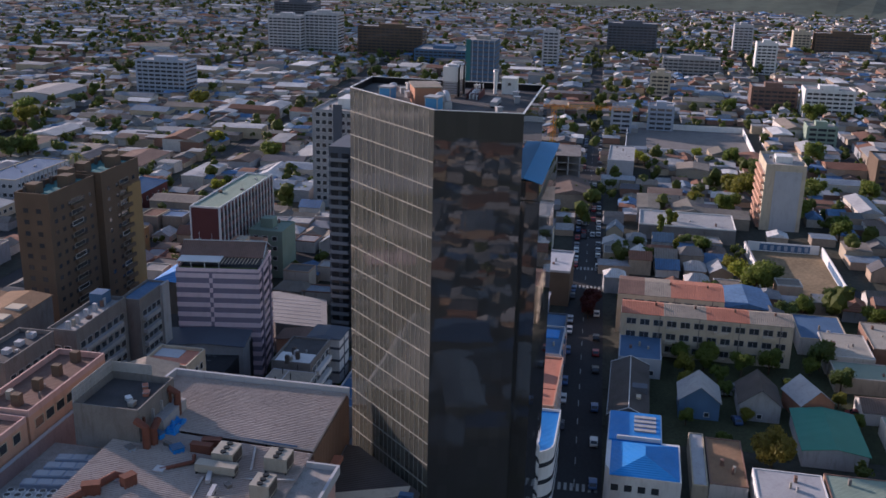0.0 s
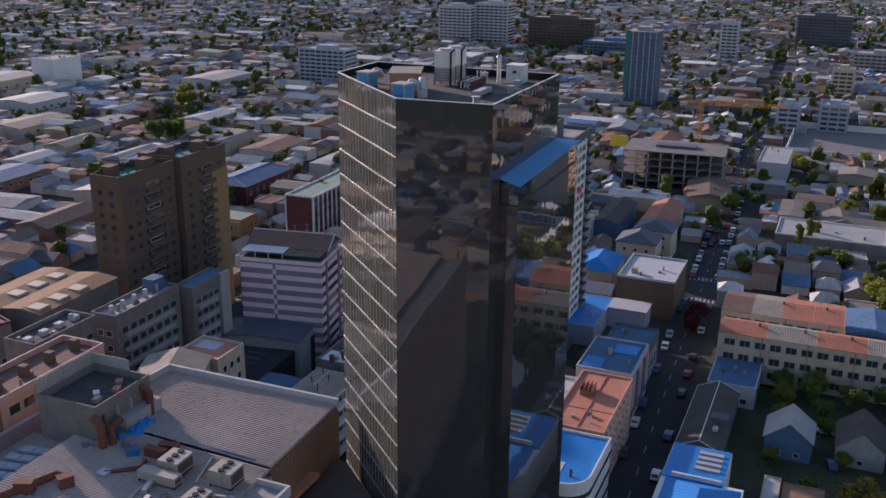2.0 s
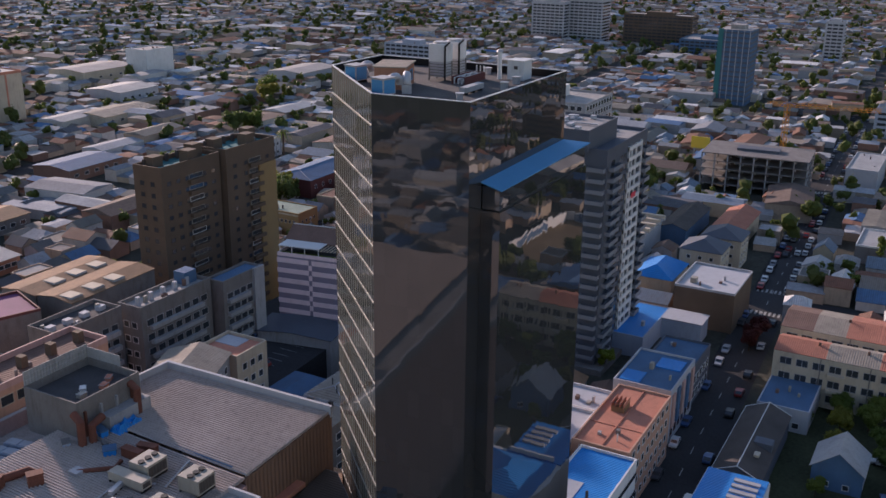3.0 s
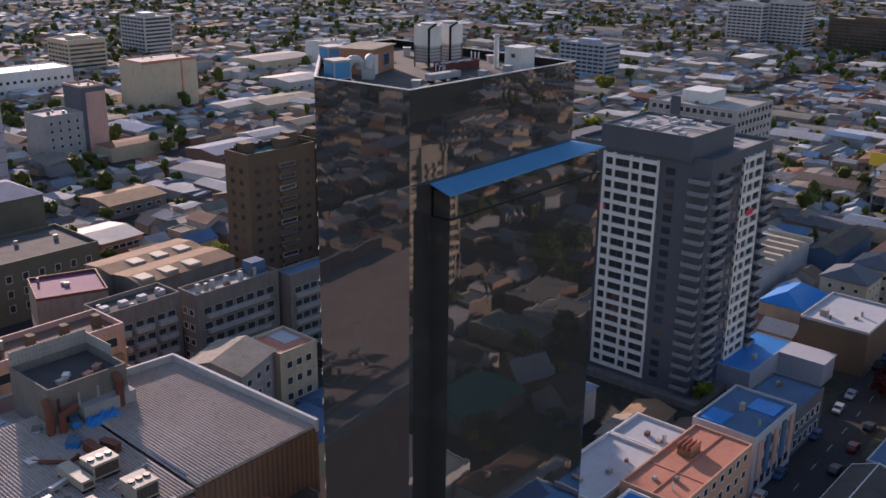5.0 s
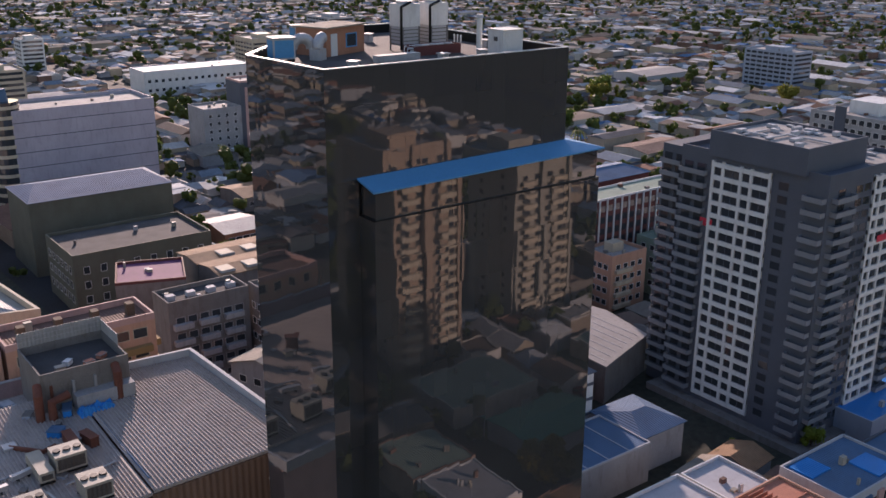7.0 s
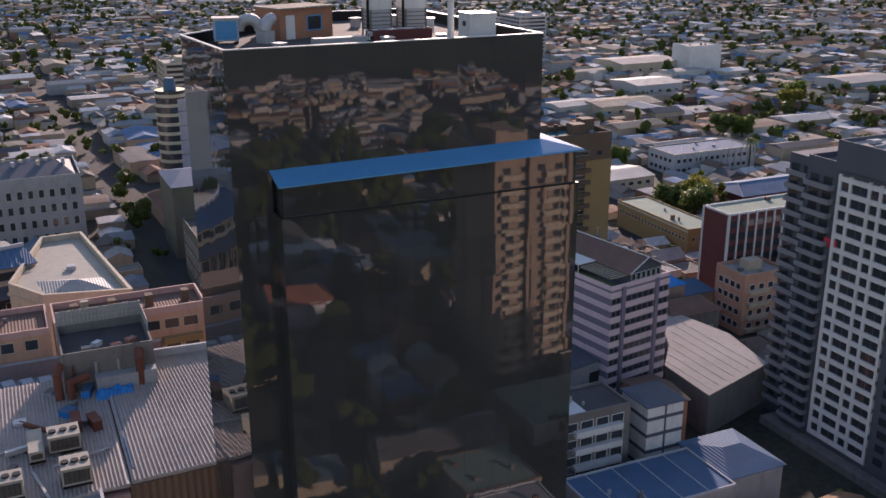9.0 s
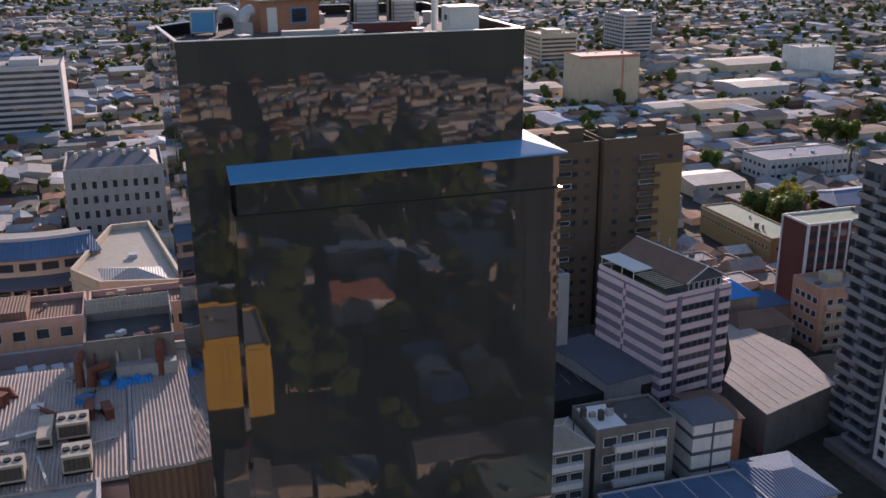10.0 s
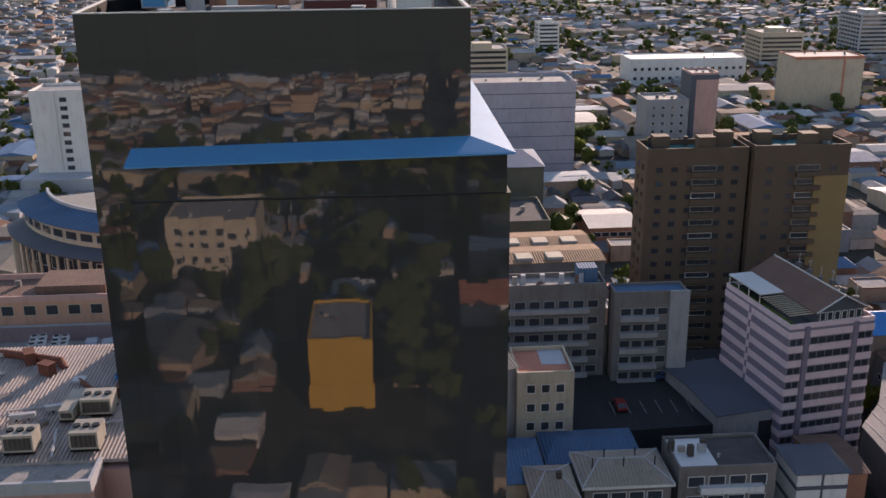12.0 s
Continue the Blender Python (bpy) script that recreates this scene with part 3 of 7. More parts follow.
for f in ((0, 3, 2, 1), (1, 2, 5, 4)):
    bm.faces.new([top[i] for i in f])
    bm.faces.new([bot[i] for i in f[::-1]])
for a, b in ((0, 3), (3, 2), (2, 5), (5, 4), (4, 1), (1, 0)):
    bm.faces.new([top[a], top[b], bot[b], bot[a]])
part("ledge_roof", bm, "blue_sheet", tower, "flat blue painted sheet-metal ledge roof")

# ---------------------------------------------------------------- things on the tower's roof
RZ = H - 0.9


def cooling_tower(x, y):
    t = thing("cooling_tower", x, y, RZ, 0, "white cooling tower with louvred lower half on the roof", "cooling tower", "roof cooling towers")
    part("casing", boxes((-1.0, 1.0, -1.1, 1.1, 2.3, 4.4)), "white_paint", t)
    part("lower_casing", boxes((-0.9, 0.9, -1.0, 1.0, 0.5, 2.3)), "pale_grey", t, "grey louvred lower casing")
    part("fan_ring", (lambda b: (cylinder(b, 0, 0, 4.4, 4.65, 0.85, 16), b)[1])(bmesh.new()), "duct", t)
    for sx in (-1, 1):
        for sy in (-1, 1):
            part("leg", boxes((sx * 0.95 - 0.06, sx * 0.95 + 0.06, sy * 1.05 - 0.06, sy * 1.05 + 0.06, 0, 2.3)), "grime", t)
    for k in range(5):
        part("louvre", boxes((-0.96, 0.96, -1.06, 1.06, 0.6 + k * 0.34, 0.68 + k * 0.34)), "grime", t)
    bm = bmesh.new()
    tube(bm, (-1.3, -1.3, 0.2), (-1.3, -1.3, 4.2), 0.13)
    tube(bm, (-1.3, -1.3, 4.2), (-0.2, -1.3, 4.6), 0.13)
    part("pipe", bm, "black_metal", t)
    return t


cooling_tower(16.4, 12.6)
cooling_tower(19.6, 12.4)


def roof_shed():
    t = thing("stair_shed", 9.6, 15.0, RZ, 20, "orange brick stair shed with a metal roof on the tower", "shed")
    part("wall", boxes((-2.8, 2.8, -1.8, 1.8, 0, 2.5)), "brick_orange", t)
    part("roof", boxes((-3.0, 3.0, -2.0, 2.0, 2.5, 2.64)), "tan_roof", t)
    part("door", boxes((-2.2, -1.3, -1.86, -1.8, 0, 2.0)), "white_paint", t, "white steel door")
    shared("window", window_mesh(1.6, 1.3, "blue_sheet", 1), t, 0.8, -1.8, 0.6, 0)


roof_shed()


def blue_unit(x, y, rz):
    t = thing("air_handler", x, y, RZ, rz, "blue-sided air handling box with a steel elbow duct", "air handler", "blue air handlers")
    part("casing", boxes((-1.0, 1.0, -0.9, 0.9, 0.25, 2.0)), "pale_grey", t)
    for s_ in (-1, 1):
        part("side_panel", boxes((-0.86, 0.86, s_ * 0.9 - 0.03, s_ * 0.9 + 0.03, 0.38, 1.88)), "blue_sheet", t, "blue sheet side panel")
        part("side_panel", boxes((s_ * 1.0 - 0.03, s_ * 1.0 + 0.03, -0.76, 0.76, 0.38, 1.88)), "blue_sheet", t, "blue sheet side panel")
    part("lid", boxes((-1.1, 1.1, -1.0, 1.0, 2.0, 2.12)), "zinc_plain", t)
    for sx in (-0.85, 0.85):
        part("skid", boxes((sx - 0.08, sx + 0.08, -0.9, 0.9, 0, 0.25)), "black_metal", t)
    bm = bmesh.new()
    sweep(bm, [(1.0 + 0.9 * (1 - math.cos(math.pi * k / 9)), 0, 1.0 + 0.9 * math.sin(math.pi * k / 9)) for k in range(10)], 0.48, 14)
    part("elbow_duct", bm, "duct", t)


blue_unit(9.6, 20.4, -10)
blue_unit(3.0, 12.4, -10)
t = thing("tank_room", 22.4, 4.8, RZ, 0, "white box-shaped tank room with a square vent", "tank room")
part("wall", boxes((-1.2, 1.2, -1.1, 1.1, 0, 2.3)), "white_paint", t)
part("vent", boxes((-1.26, -1.2, -0.3, 0.2, 1.3, 1.7)), "dark_roof", t)
part("roof", boxes((-1.28, 1.28, -1.18, 1.18, 2.3, 2.38)), "white_cap", t)
t = thing("vent_stack", 20.9, 6.8, RZ, 0, "thick white vent stack with a cap on the roof", "vent stack")
part("pipe", (lambda b: (cylinder(b, 0, 0, 0, 3.3, 0.28, 14), b)[1])(bmesh.new()), "white_paint", t)
part("cap", (lambda b: (cylinder(b, 0, 0, 3.3, 3.6, 0.42, 14, 0.3), b)[1])(bmesh.new()), "duct", t)
t = thing("pump_set", 17.6, 9.0, RZ, 0, "red and white pump pipework on a steel frame", "pump set")
for k in range(3):
    bm = bmesh.new()
    sweep(bm, [(-3.4, -0.5 + 0.5 * k, 0.1), (-3.4, -0.5 + 0.5 * k, 0.5 + 0.15 * k), (2.4, -0.5 + 0.5 * k, 0.5 + 0.15 * k), (2.4, -0.5 + 0.5 * k, 1.6)], 0.09, 8)
    part("pipe", bm, "white_paint", t)
bm = boxes((-3.2, 2.2, -0.8, -0.7, 0, 0.9), (-3.2, 2.2, 0.9, 1.0, 0, 0.9), (-3.2, -3.1, -0.7, 0.9, 0.8, 0.9), (2.1, 2.2, -0.7, 0.9, 0.8, 0.9))
part("frame", bm, "dark_red", t)
for k in range(3):
    part("pump", (lambda b: (cylinder(b, -2 + 1.7 * k, 0.3, 0, 0.9, 0.35, 12), b)[1])(bmesh.new()), "duct", t)
t = thing("skylight_bench", 10.4, 5.2, RZ, 0, "long pale metal air duct lying on the roof", "duct")
part("body", boxes((-2.2, 2.2, -0.45, 0.45, 0.25, 0.85)), "zinc_plain", t)
for sx in (-1.8, 0, 1.8):
    part("foot", boxes((sx - 0.1, sx + 0.1, -0.4, 0.4, 0, 0.25)), "black_metal", t)
t = thing("exhaust_hood", 6.0, 11.2, RZ, 30, "curved galvanised exhaust hood on the tower roof", "exhaust hood")
bm = bmesh.new()
sweep(bm, [(0.9 * (1 - math.cos(math.pi * k / 14)), 0, 1.0 + 0.9 * math.sin(math.pi * k / 14)) for k in range(8)], 0.5, 14)
part("elbow", bm, "duct", t)
part("base", boxes((-0.55, 0.55, -0.55, 0.55, 0, 1.0)), "duct", t)
for k in range(9):
    x, y = [(14, 22), (17, 20), (21, 20), (24, 10), (18.5, 3.4), (13.5, 2.6), (5.2, 4.0), (13.6, 18.4), (23, 16)][k]
    t = thing("roof_vent", x, y, RZ, 20 * k, "small galvanised roof vent", "roof vent", "small roof vents")
    part("box", boxes((-0.35, 0.35, -0.35, 0.35, 0, 0.7 + 0.1 * (k % 3))), "zinc_plain", t)
    part("cap", boxes((-0.45, 0.45, -0.45, 0.45, 0.7 + 0.1 * (k % 3), 0.8 + 0.1 * (k % 3))), "duct", t)

# ---------------------------------------------------------------- shopping centre with corrugated roofs
keep(-90, 14, 18, 64)
mall = thing("shopping_centre", -10, 40, 0, 0, "big-box shopping centre with corrugated metal roofs", "shopping centre")
MX, MY = -10, 40


def ribbed(bm, x0, x1, y0, y1, z0, z1, pitch, hgt):
    """Corrugated sheet, ribs along y; z0 at y0, z1 at y1."""
    k = int((x1 - x0) / pitch)
    prof = []
    for i in range(k):
        x = x0 + i * pitch
        prof += [(x, 0), (x + pitch * 0.55, 0), (x + pitch * 0.65, hgt), (x + pitch * 0.9, hgt)]
    prof.append((x1, 0))
    a = [bm.verts.new((x, y0, z0 + h)) for x, h in prof]
    b = [bm.verts.new((x, y1, z1 + h)) for x, h in prof]
    c = [bm.verts.new((x, y0, z0 - 0.3)) for x, h in prof]
    for i in range(len(prof) - 1):
        bm.faces.new([a[i], a[i + 1], b[i + 1], b[i]])
        bm.faces.new([c[i], c[i + 1], a[i + 1], a[i]])


bm = bmesh.new()
prism(bm, [(x - MX, y - MY) for x, y in [(-7.5, 26.4), (11.8, 27.0), (9.4, 55.0), (-7.5, 56.2)]], 0, 34.4)
part("wall", bm, "brown_sheet", mall, "brown ribbed metal wall cladding")
bm = bmesh.new()
ribbed(bm, 0, 17.2, -1, 1, 0, 0, 0.43, 0.17)
ob = part("roof_sheet", bm, "mall_sheet", mall, "weathered grey-brown corrugated roof sheet")
for v in ob.data.vertices:       # fit the sheet to the skewed hall
    s, r = v.co.x / 17.2, (v.co.y + 1) / 2
    xa, ya, xb, yb = -7.3, 26.6, 11.6, 27.2
    xc, yc, xd, yd = -7.3, 56.0, 9.2, 54.8
    x = (1 - r) * ((1 - s) * xa + s * xb) + r * ((1 - s) * xc + s * xd)
    y = (1 - r) * ((1 - s) * ya + s * yb) + r * ((1 - s) * yc + s * yd)
    v.co = (x - MX, y - MY, v.co.z + 34.75 + 1.1 * r)
bm = bmesh.new()
for (x0, y0, z0), (x1, y1, z1), w in (((11.85, 26.9, 35.7), (9.4, 55.1, 37.0), 0.5), ((9.4, 55.1, 37.0), (-7.5, 56.3, 37.0), 0.4)):
    a, b = Vector((x0 - MX, y0 - MY, 0)), Vector((x1 - MX, y1 - MY, 0))
    d = (b - a).normalized()
    nrm = Vector((-d.y, d.x, 0)) * w
    vs = [bm.verts.new(k + Vector((0, 0, z))) for k, z in ((a, 34.0), (b, 34.0), (b + nrm, 34.0), (a + nrm, 34.0), (a, z0), (b, z1), (b + nrm, z1), (a + nrm, z0))]
    for f in ((0, 1, 5, 4), (1, 2, 6, 5), (2, 3, 7, 6), (3, 0, 4, 7), (4, 5, 6, 7), (0, 3, 2, 1)):
        bm.faces.new([vs[i] for i in f])
part("parapet", bm, "pale_grey", mall, "pale sheet-metal parapet")
# lower west hall
bm = bmesh.new()
prism(bm, [(x - MX, y - MY) for x, y in [(-88, 21.6), (-10.4, 22.4), (-10.4, 26.2), (-7.6, 26.2), (-7.6, 54.3), (-88, 54.3)]], 0, 33.6)
part("wall", bm, "pink_paint", mall, "pinkish rendered wall")
part("yard_deck", boxes((-78, 2.4, 14.3, 26.4, 0, 31.2)), "roof_grey", mall, "sunken service yard deck")
part("yard_wall", boxes((-78, 12.0, 26.4, 26.8, 0, 33.5)), "mauve_wall", mall, "mauve rendered yard wall")
part("yard_coping", boxes((-78, 12.0, 26.3, 26.9, 33.5, 33.62)), "pale_grey", mall)
bm = bmesh.new()
ribbed(bm, -76, 2.6, -13.4, 0.5, 34.5, 34.9, 0.43, 0.17)
part("roof_sheet", bm, "mall_sheet", mall)
bm = bmesh.new()
ribbed(bm, -76, 2.6, 0.5, 14.3, 34.92, 35.6, 0.43, 0.17)
part("roof_sheet", bm, "mall_sheet", mall)
part("ledge", boxes((-76, -0.5, -17.6, -13.4, 33.6, 34.2)), "roof_grey", mall)
part("parapet", boxes((-78, -0.35, -18.3, -17.9, 33.6, 35.0)), "pale_grey", mall)
part("parapet", boxes((-0.7, -0.35, -17.9, -13.6, 33.6, 35.0)), "pale_grey", mall)


def rooftop_ac(x, y, z, w, d, h, fans, rz=0, label="beige rooftop air conditioner with fan grilles"):
    t = thing("rooftop_air_conditioner", x, y, z, rz, label, "air conditioner", "rooftop air conditioners")
    part("casing", boxes((-w / 2, w / 2, -d / 2, d / 2, 0.35, h)), "ac_beige", t)
    for sy in (-1, 1):
        part("base_rail", boxes((-w / 2, w / 2, sy * (d / 2 - 0.18) - 0.08, sy * (d / 2 - 0.18) + 0.08, 0, 0.35)), "black_metal", t)
    part("side_grille", boxes((-w / 2 + 0.2, w / 2 - 0.2, -d / 2 - 0.03, -d / 2, 0.6, h - 0.3)), "dark_roof", t)
    for i in range(fans):
        bm = bmesh.new()
        cylinder(bm, -w / 2 + w * (i + 0.5) / fans, 0, h, h + 0.18, min(0.42, w / fans * 0.42), 14)
        part("fan", bm, "black_metal", t)
    return t


rooftop_ac(-13.2, 36.8, 35.0, 3.4, 3.0, 2.2, 3)
rooftop_ac(-16.2, 37.0, 35.0, 1.6, 5.6, 1.5, 0, label="long beige air duct plenum on the roof")
rooftop_ac(-12.6, 29.6, 34.7, 3.0, 3.2, 2.3, 3)
rooftop_ac(-19.4, 29.2, 34.7, 3.2, 2.6, 2.3, 3)
rooftop_ac(-26.0, 33.0, 34.8, 3.0, 2.6, 2.2, 2)


def chiller(x, y, rz):
    t = thing("chiller", x, y, 31.2, rz, "long chiller with a double row of round white fans", "chiller", "yard chillers")
    part("frame", boxes((-4.2, 4.2, -1.1, 1.1, 0, 0.3)), "black_metal", t)
    for s_ in (-1, 1):
        bm = bmesh.new()
        v = [bm.verts.new(p_) for p_ in ((-4.1, 0.15 * s_, 0.3), (4.1, 0.15 * s_, 0.3), (4.1, 1.1 * s_, 2.3), (-4.1, 1.1 * s_, 2.3), (-4.1, 0.05 * s_, 0.3), (4.1, 0.05 * s_, 0.3), (4.1, 0.1 * s_, 2.3), (-4.1, 0.1 * s_, 2.3))]
        for f in ((0, 1, 2, 3), (4, 5, 6, 7), (0, 4, 7, 3), (1, 5, 6, 2), (3, 2, 6, 7), (0, 1, 5, 4)):
            bm.faces.new([v[i_] for i_ in f])
        part("coil", bm, "white_paint", t)
        for k in range(6):
            bm = bmesh.new()
            cylinder(bm, -3.5 + 1.4 * k, 0.58 * s_, 2.3, 2.75, 0.5, 14)
            f_ = part("fan", bm, "white_paint", t)
            bm = bmesh.new()
            cylinder(bm, -3.5 + 1.4 * k, 0.58 * s_, 2.75, 2.77, 0.4, 12)
            part("grille", bm, "black_metal", f_)


chiller(-24.5, 58.5, 100)
chiller(-27.6, 58.8, 100)
for k in range(4):
    t = thing("air_handler", -20.6 + 2.3 * k, 59.6 - 0.3 * k, 31.2, 100, "long blue-grey air handling unit in the yard", "air handler", "yard air handlers")
    part("casing", boxes((-3.2, 3.2, -0.8, 0.8, 0.3, 1.9)), "pale_blue", t)
    for m_ in range(3):
        part("panel", boxes((-3.0 + 2.1 * m_, -1.2 + 2.1 * m_, -0.7, 0.7, 1.9, 2.0)), "pale_grey", t)
    part("skid", boxes((-3.2, 3.2, -0.7, 0.7, 0, 0.3)), "black_metal", t)
for k in range(6):
    x, y = -35 + 3.4 * k, 33.5 + 1.9 * (k % 3)
    t = thing("duct_run", x, y, 34.85, 8 * (k % 3), "galvanised duct run on roof supports", "duct", "mall roof ducts")
    part("duct", boxes((-1.4, 1.4, -0.3, 0.3, 0.4, 0.95)), "duct", t)
    for sx in (-0.65, 0.65):
        part("support", boxes((sx - 0.05, sx + 0.05, -0.3, 0.3, 0, 0.4)), "black_metal", t)
for k, pts in enumerate([[(-12.8, 48.8, 34.8), (-12.8, 48.8, 38.6), (-12.4, 50.4, 39.2)], [(-11.4, 48.4, 34.8), (-11.4, 48.4, 37.6), (-9.2, 48.8, 37.9)],
                         [(-29.5, 52.2, 35.9), (-21.0, 49.0, 35.9), (-20.4, 48.0, 35.2)], [(-17.6, 44.5, 35.3), (-14.8, 41.0, 35.4), (-13.2, 41.6, 35.4)], [(-3.0, 48.8, 34.9), (-3.0, 48.8, 39.2), (-2.8, 50.2, 39.6)]]):
    t = thing("exhaust_duct", *pts[0], 0, "fat rust-red exhaust duct bent over the roof", "duct", "rust-red ducts")
    bm = bmesh.new()
    q0 = Vector(pts[0])
    sweep(bm, [Vector(p_) - q0 for p_ in pts], 0.55 if k != 3 else 0.3, 12)
    part("pipe", bm, "rust_duct", t)
    part("collar", boxes((-0.75, 0.75, -0.75, 0.75, -0.2, 0.25)), "duct", t)
for k, (x, y, w, d, h, mat) in enumerate([(-11.6, 41.2, 1.0, 3.0, 1.4, "brick_orange"), (-9.6, 40.6, 1.0, 2.6, 1.2, "brick_orange"), (-25.2, 50.0, 1.2, 2.2, 2.0, "brick_orange"),
                                          (-30.0, 46.0, 1.4, 1.2, 2.2, "brick_orange"), (-12.2, 44.6, 1.6, 1.6, 0.9, "blue_roof"), (-22, 46.6, 1.2, 1.8, 1.8, "brick_orange"), (-9.4, 49.4, 3.2, 1.0, 1.2, "blue_roof"), (-5.6, 49.8, 1.6, 1.2, 1.6, "blue_roof")]):
    t = thing("roof_hatch", x, y, 34.95, 12 * k, "rust-red sheet-metal roof hatch" if mat == "brick_orange" else "blue plastic sheet bundle on the roof", "roof hatch")
    part("box", boxes((-w / 2, w / 2, -d / 2, d / 2, 0, h)), "rust_duct" if mat == "brick_orange" else mat, t)
    part("lid", boxes((-w / 2 - 0.08, w / 2 + 0.08, -d / 2 - 0.08, d / 2 + 0.08, h, h + 0.1)), "rust_duct" if mat == "brick_orange" else "blue_soft", t)
t = thing("walkway_pipe", -6.9, 45, 34.9, 0, "blue-grey service pipe along the roof step", "pipe")
bm = bmesh.new()
tube(bm, (0, -16, 0.1), (0, 10, 0.75), 0.13)
part("pipe", bm, "blue_soft", t)
for k in range(6):
    part("bracket", boxes((-0.1, 0.1, -11.5 + 4 * k, -11.3 + 4 * k, -0.4, 0.3)), "black_metal", t)

cl = random.Random(77)
for k in range(16):
    x, y = cl.uniform(-34, -9.5), cl.uniform(26.5, 53)
    a_, b_, h_ = cl.uniform(0.25, 0.9), cl.uniform(0.2, 0.5), cl.uniform(0.3, 1.1)
    t = thing("roof_vent", x, y, 34.8 + max(0, y - 40) * 0.045, cl.uniform(0, 90), "small weathered vent box on the mall roof", "roof vent", "mall roof vents")
    part("box", boxes((-a_, a_, -b_, b_, 0, h_)), cl.choice(("grime", "ac_beige", "rust_duct", "zinc_plain", "pale_blue")), t)
    part("cap", boxes((-a_ - 0.06, a_ + 0.06, -b_ - 0.06, b_ + 0.06, h_, h_ + 0.07)), cl.choice(("grime", "zinc_plain")), t)
for k in range(5):
    x, y = -30 + 4.6 * k, 29.5 + 4.2 * (k % 3)
    t = thing("cable_tray", x, y, 34.95, 90 * (k % 2) + 4 * k, "low galvanised cable tray on the roof", "cable tray", "mall cable trays")
    part("tray", boxes((-3.2, 3.2, -0.14, 0.14, 0.12, 0.24)), "zinc_plain", t)
    for sx in (-2.6, 0, 2.6):
        part("foot", boxes((sx - 0.08, sx + 0.08, -0.2, 0.2, 0, 0.12)), "grime", t)

# roof-top plant block over the hall
plant = thing("plant_block", -6.4, 54.6, 34.0, 0, "grey rendered plant block with a railed roof terrace", "plant block")
part("wall", boxes((-5.6, 5.4, -4.4, 5.5, 0, 5.4)), "grime", plant)
part("roof", boxes((-5.3, 5.1, -4.1, 5.2, 5.4, 5.5)), "roof_felt", plant)
bm = bmesh.new()
rim_band(bm, [(-5.6, -4.4), (5.4, -4.4), (5.4, 5.5), (-5.6, 5.5)], 0.22, 5.4, 6.6)
part("parapet", bm, "grime", plant)
part("screen", boxes((-5.5, 5.4, 5.42, 5.5, 6.6, 8.6)), "zinc", plant, "grey corrugated wind screen")
part("screen", boxes((5.32, 5.4, -1.0, 5.4, 6.6, 8.2)), "zinc", plant)
for k in range(12):
    x = -5.5 + 1.0 * k
    part("rail_post", boxes((x, x + 0.06, 5.35, 5.41, 6.6, 8.0)), "duct", plant)
part("rail", boxes((-5.5, 5.5, 5.35, 5.41, 7.94, 8.0), (-5.5, 5.5, 5.35, 5.41, 7.3, 7.36)), "duct", plant)
part("lean_to", boxes((-2.0, 5.4, -6.2, -4.4, 0, 3.4)), "grey_concrete", plant)
for k in range(4):
    part("down_pipe", boxes((-4.6 + 2.7 * k, -4.3 + 2.7 * k, -4.75, -4.4, 0, 5.0)), "rust_duct" if k in (0, 3) else "grey_concrete", plant)
for k, (x, y, mat) in enumerate([(-8.8, 52.8, "ac_beige"), (-5.3, 52.4, "terracotta_flat"), (-3.3, 53.6, "terracotta_flat"), (-7.5, 54.0, "white_paint")]):
    t = thing("roof_crate", x, y, 39.5, 15 * k, "small crate of builders' rubble on the terrace", "crate", "terrace crates")
    part("box", boxes((-0.6, 0.6, -0.4, 0.4, 0, 0.6)), mat, t)
    part("rim", boxes((-0.66, 0.66, -0.46, 0.46, 0.5, 0.58)), "grey_concrete", t)
t = thing("tarpaulin", -6.4, 47.6, 35.2, 0, "crumpled bright blue tarpaulin heap", "tarpaulin")
bm = bmesh.new()
g = [[bm.verts.new((-2.4 + 0.4 * i, -1.0 + 0.35 * j_, 0.0 if i in (0, 12) or j_ in (0, 6) else max(0.12, 0.75 + 0.9 * noise.noise(Vector((i * 0.5, j_ * 0.6, 2.0)))))) for j_ in range(7)] for i in range(13)]
for i in range(12):
    for j_ in range(6):
        bm.faces.new([g[i][j_], g[i + 1][j_], g[i + 1][j_ + 1], g[i][j_ + 1]])
part("sheet", bm, "blue_roof", t)

# annexe between shopping centre and tower
ann = thing("annexe", -6.5, 19.5, 0, 0, "low annexe with a dark sheet roof beside the tower", "annexe")
bm = bmesh.new()
prism(bm, [(-5.0, -7.0), (4.6, -7.0), (5.6, -6.6), (16.5, 5.5), (16.5, 7.5), (-2.5, 6.2)], 0, 26.5)
part("wall", bm, "grey_concrete", ann)
bm = bmesh.new()
prism(bm, [(-5.2, -7.2), (4.7, -7.2), (5.5, -6.5), (16.0, 5.2), (16.0, 7.2), (-2.6, 6.0)], 26.5, 26.8)
part("roof", bm, "dark_roof", ann)
bm = bmesh.new()
P = [(-2.0, 3.5, 27.9), (1.0, 4.6, 27.9), (5.3, -5.6, 27.3), (2.8, -5.6, 27.3)]
prism(bm, [(x, y) for x, y, z in P], 27.3, 27.5)
part("canopy", bm, "cream_paint", ann, "cream canopy roof")
for k in range(5):
    part("vent_box", boxes((-4.4 + 1.6 * k, -3.3 + 1.6 * k, -6.6, -4.6, 26.8, 27.8)), "blue_soft", ann)
part("balcony", boxes((0.5, 9.5, 5.8, 7.6, 28.0, 28.6)), "terracotta_flat", ann)

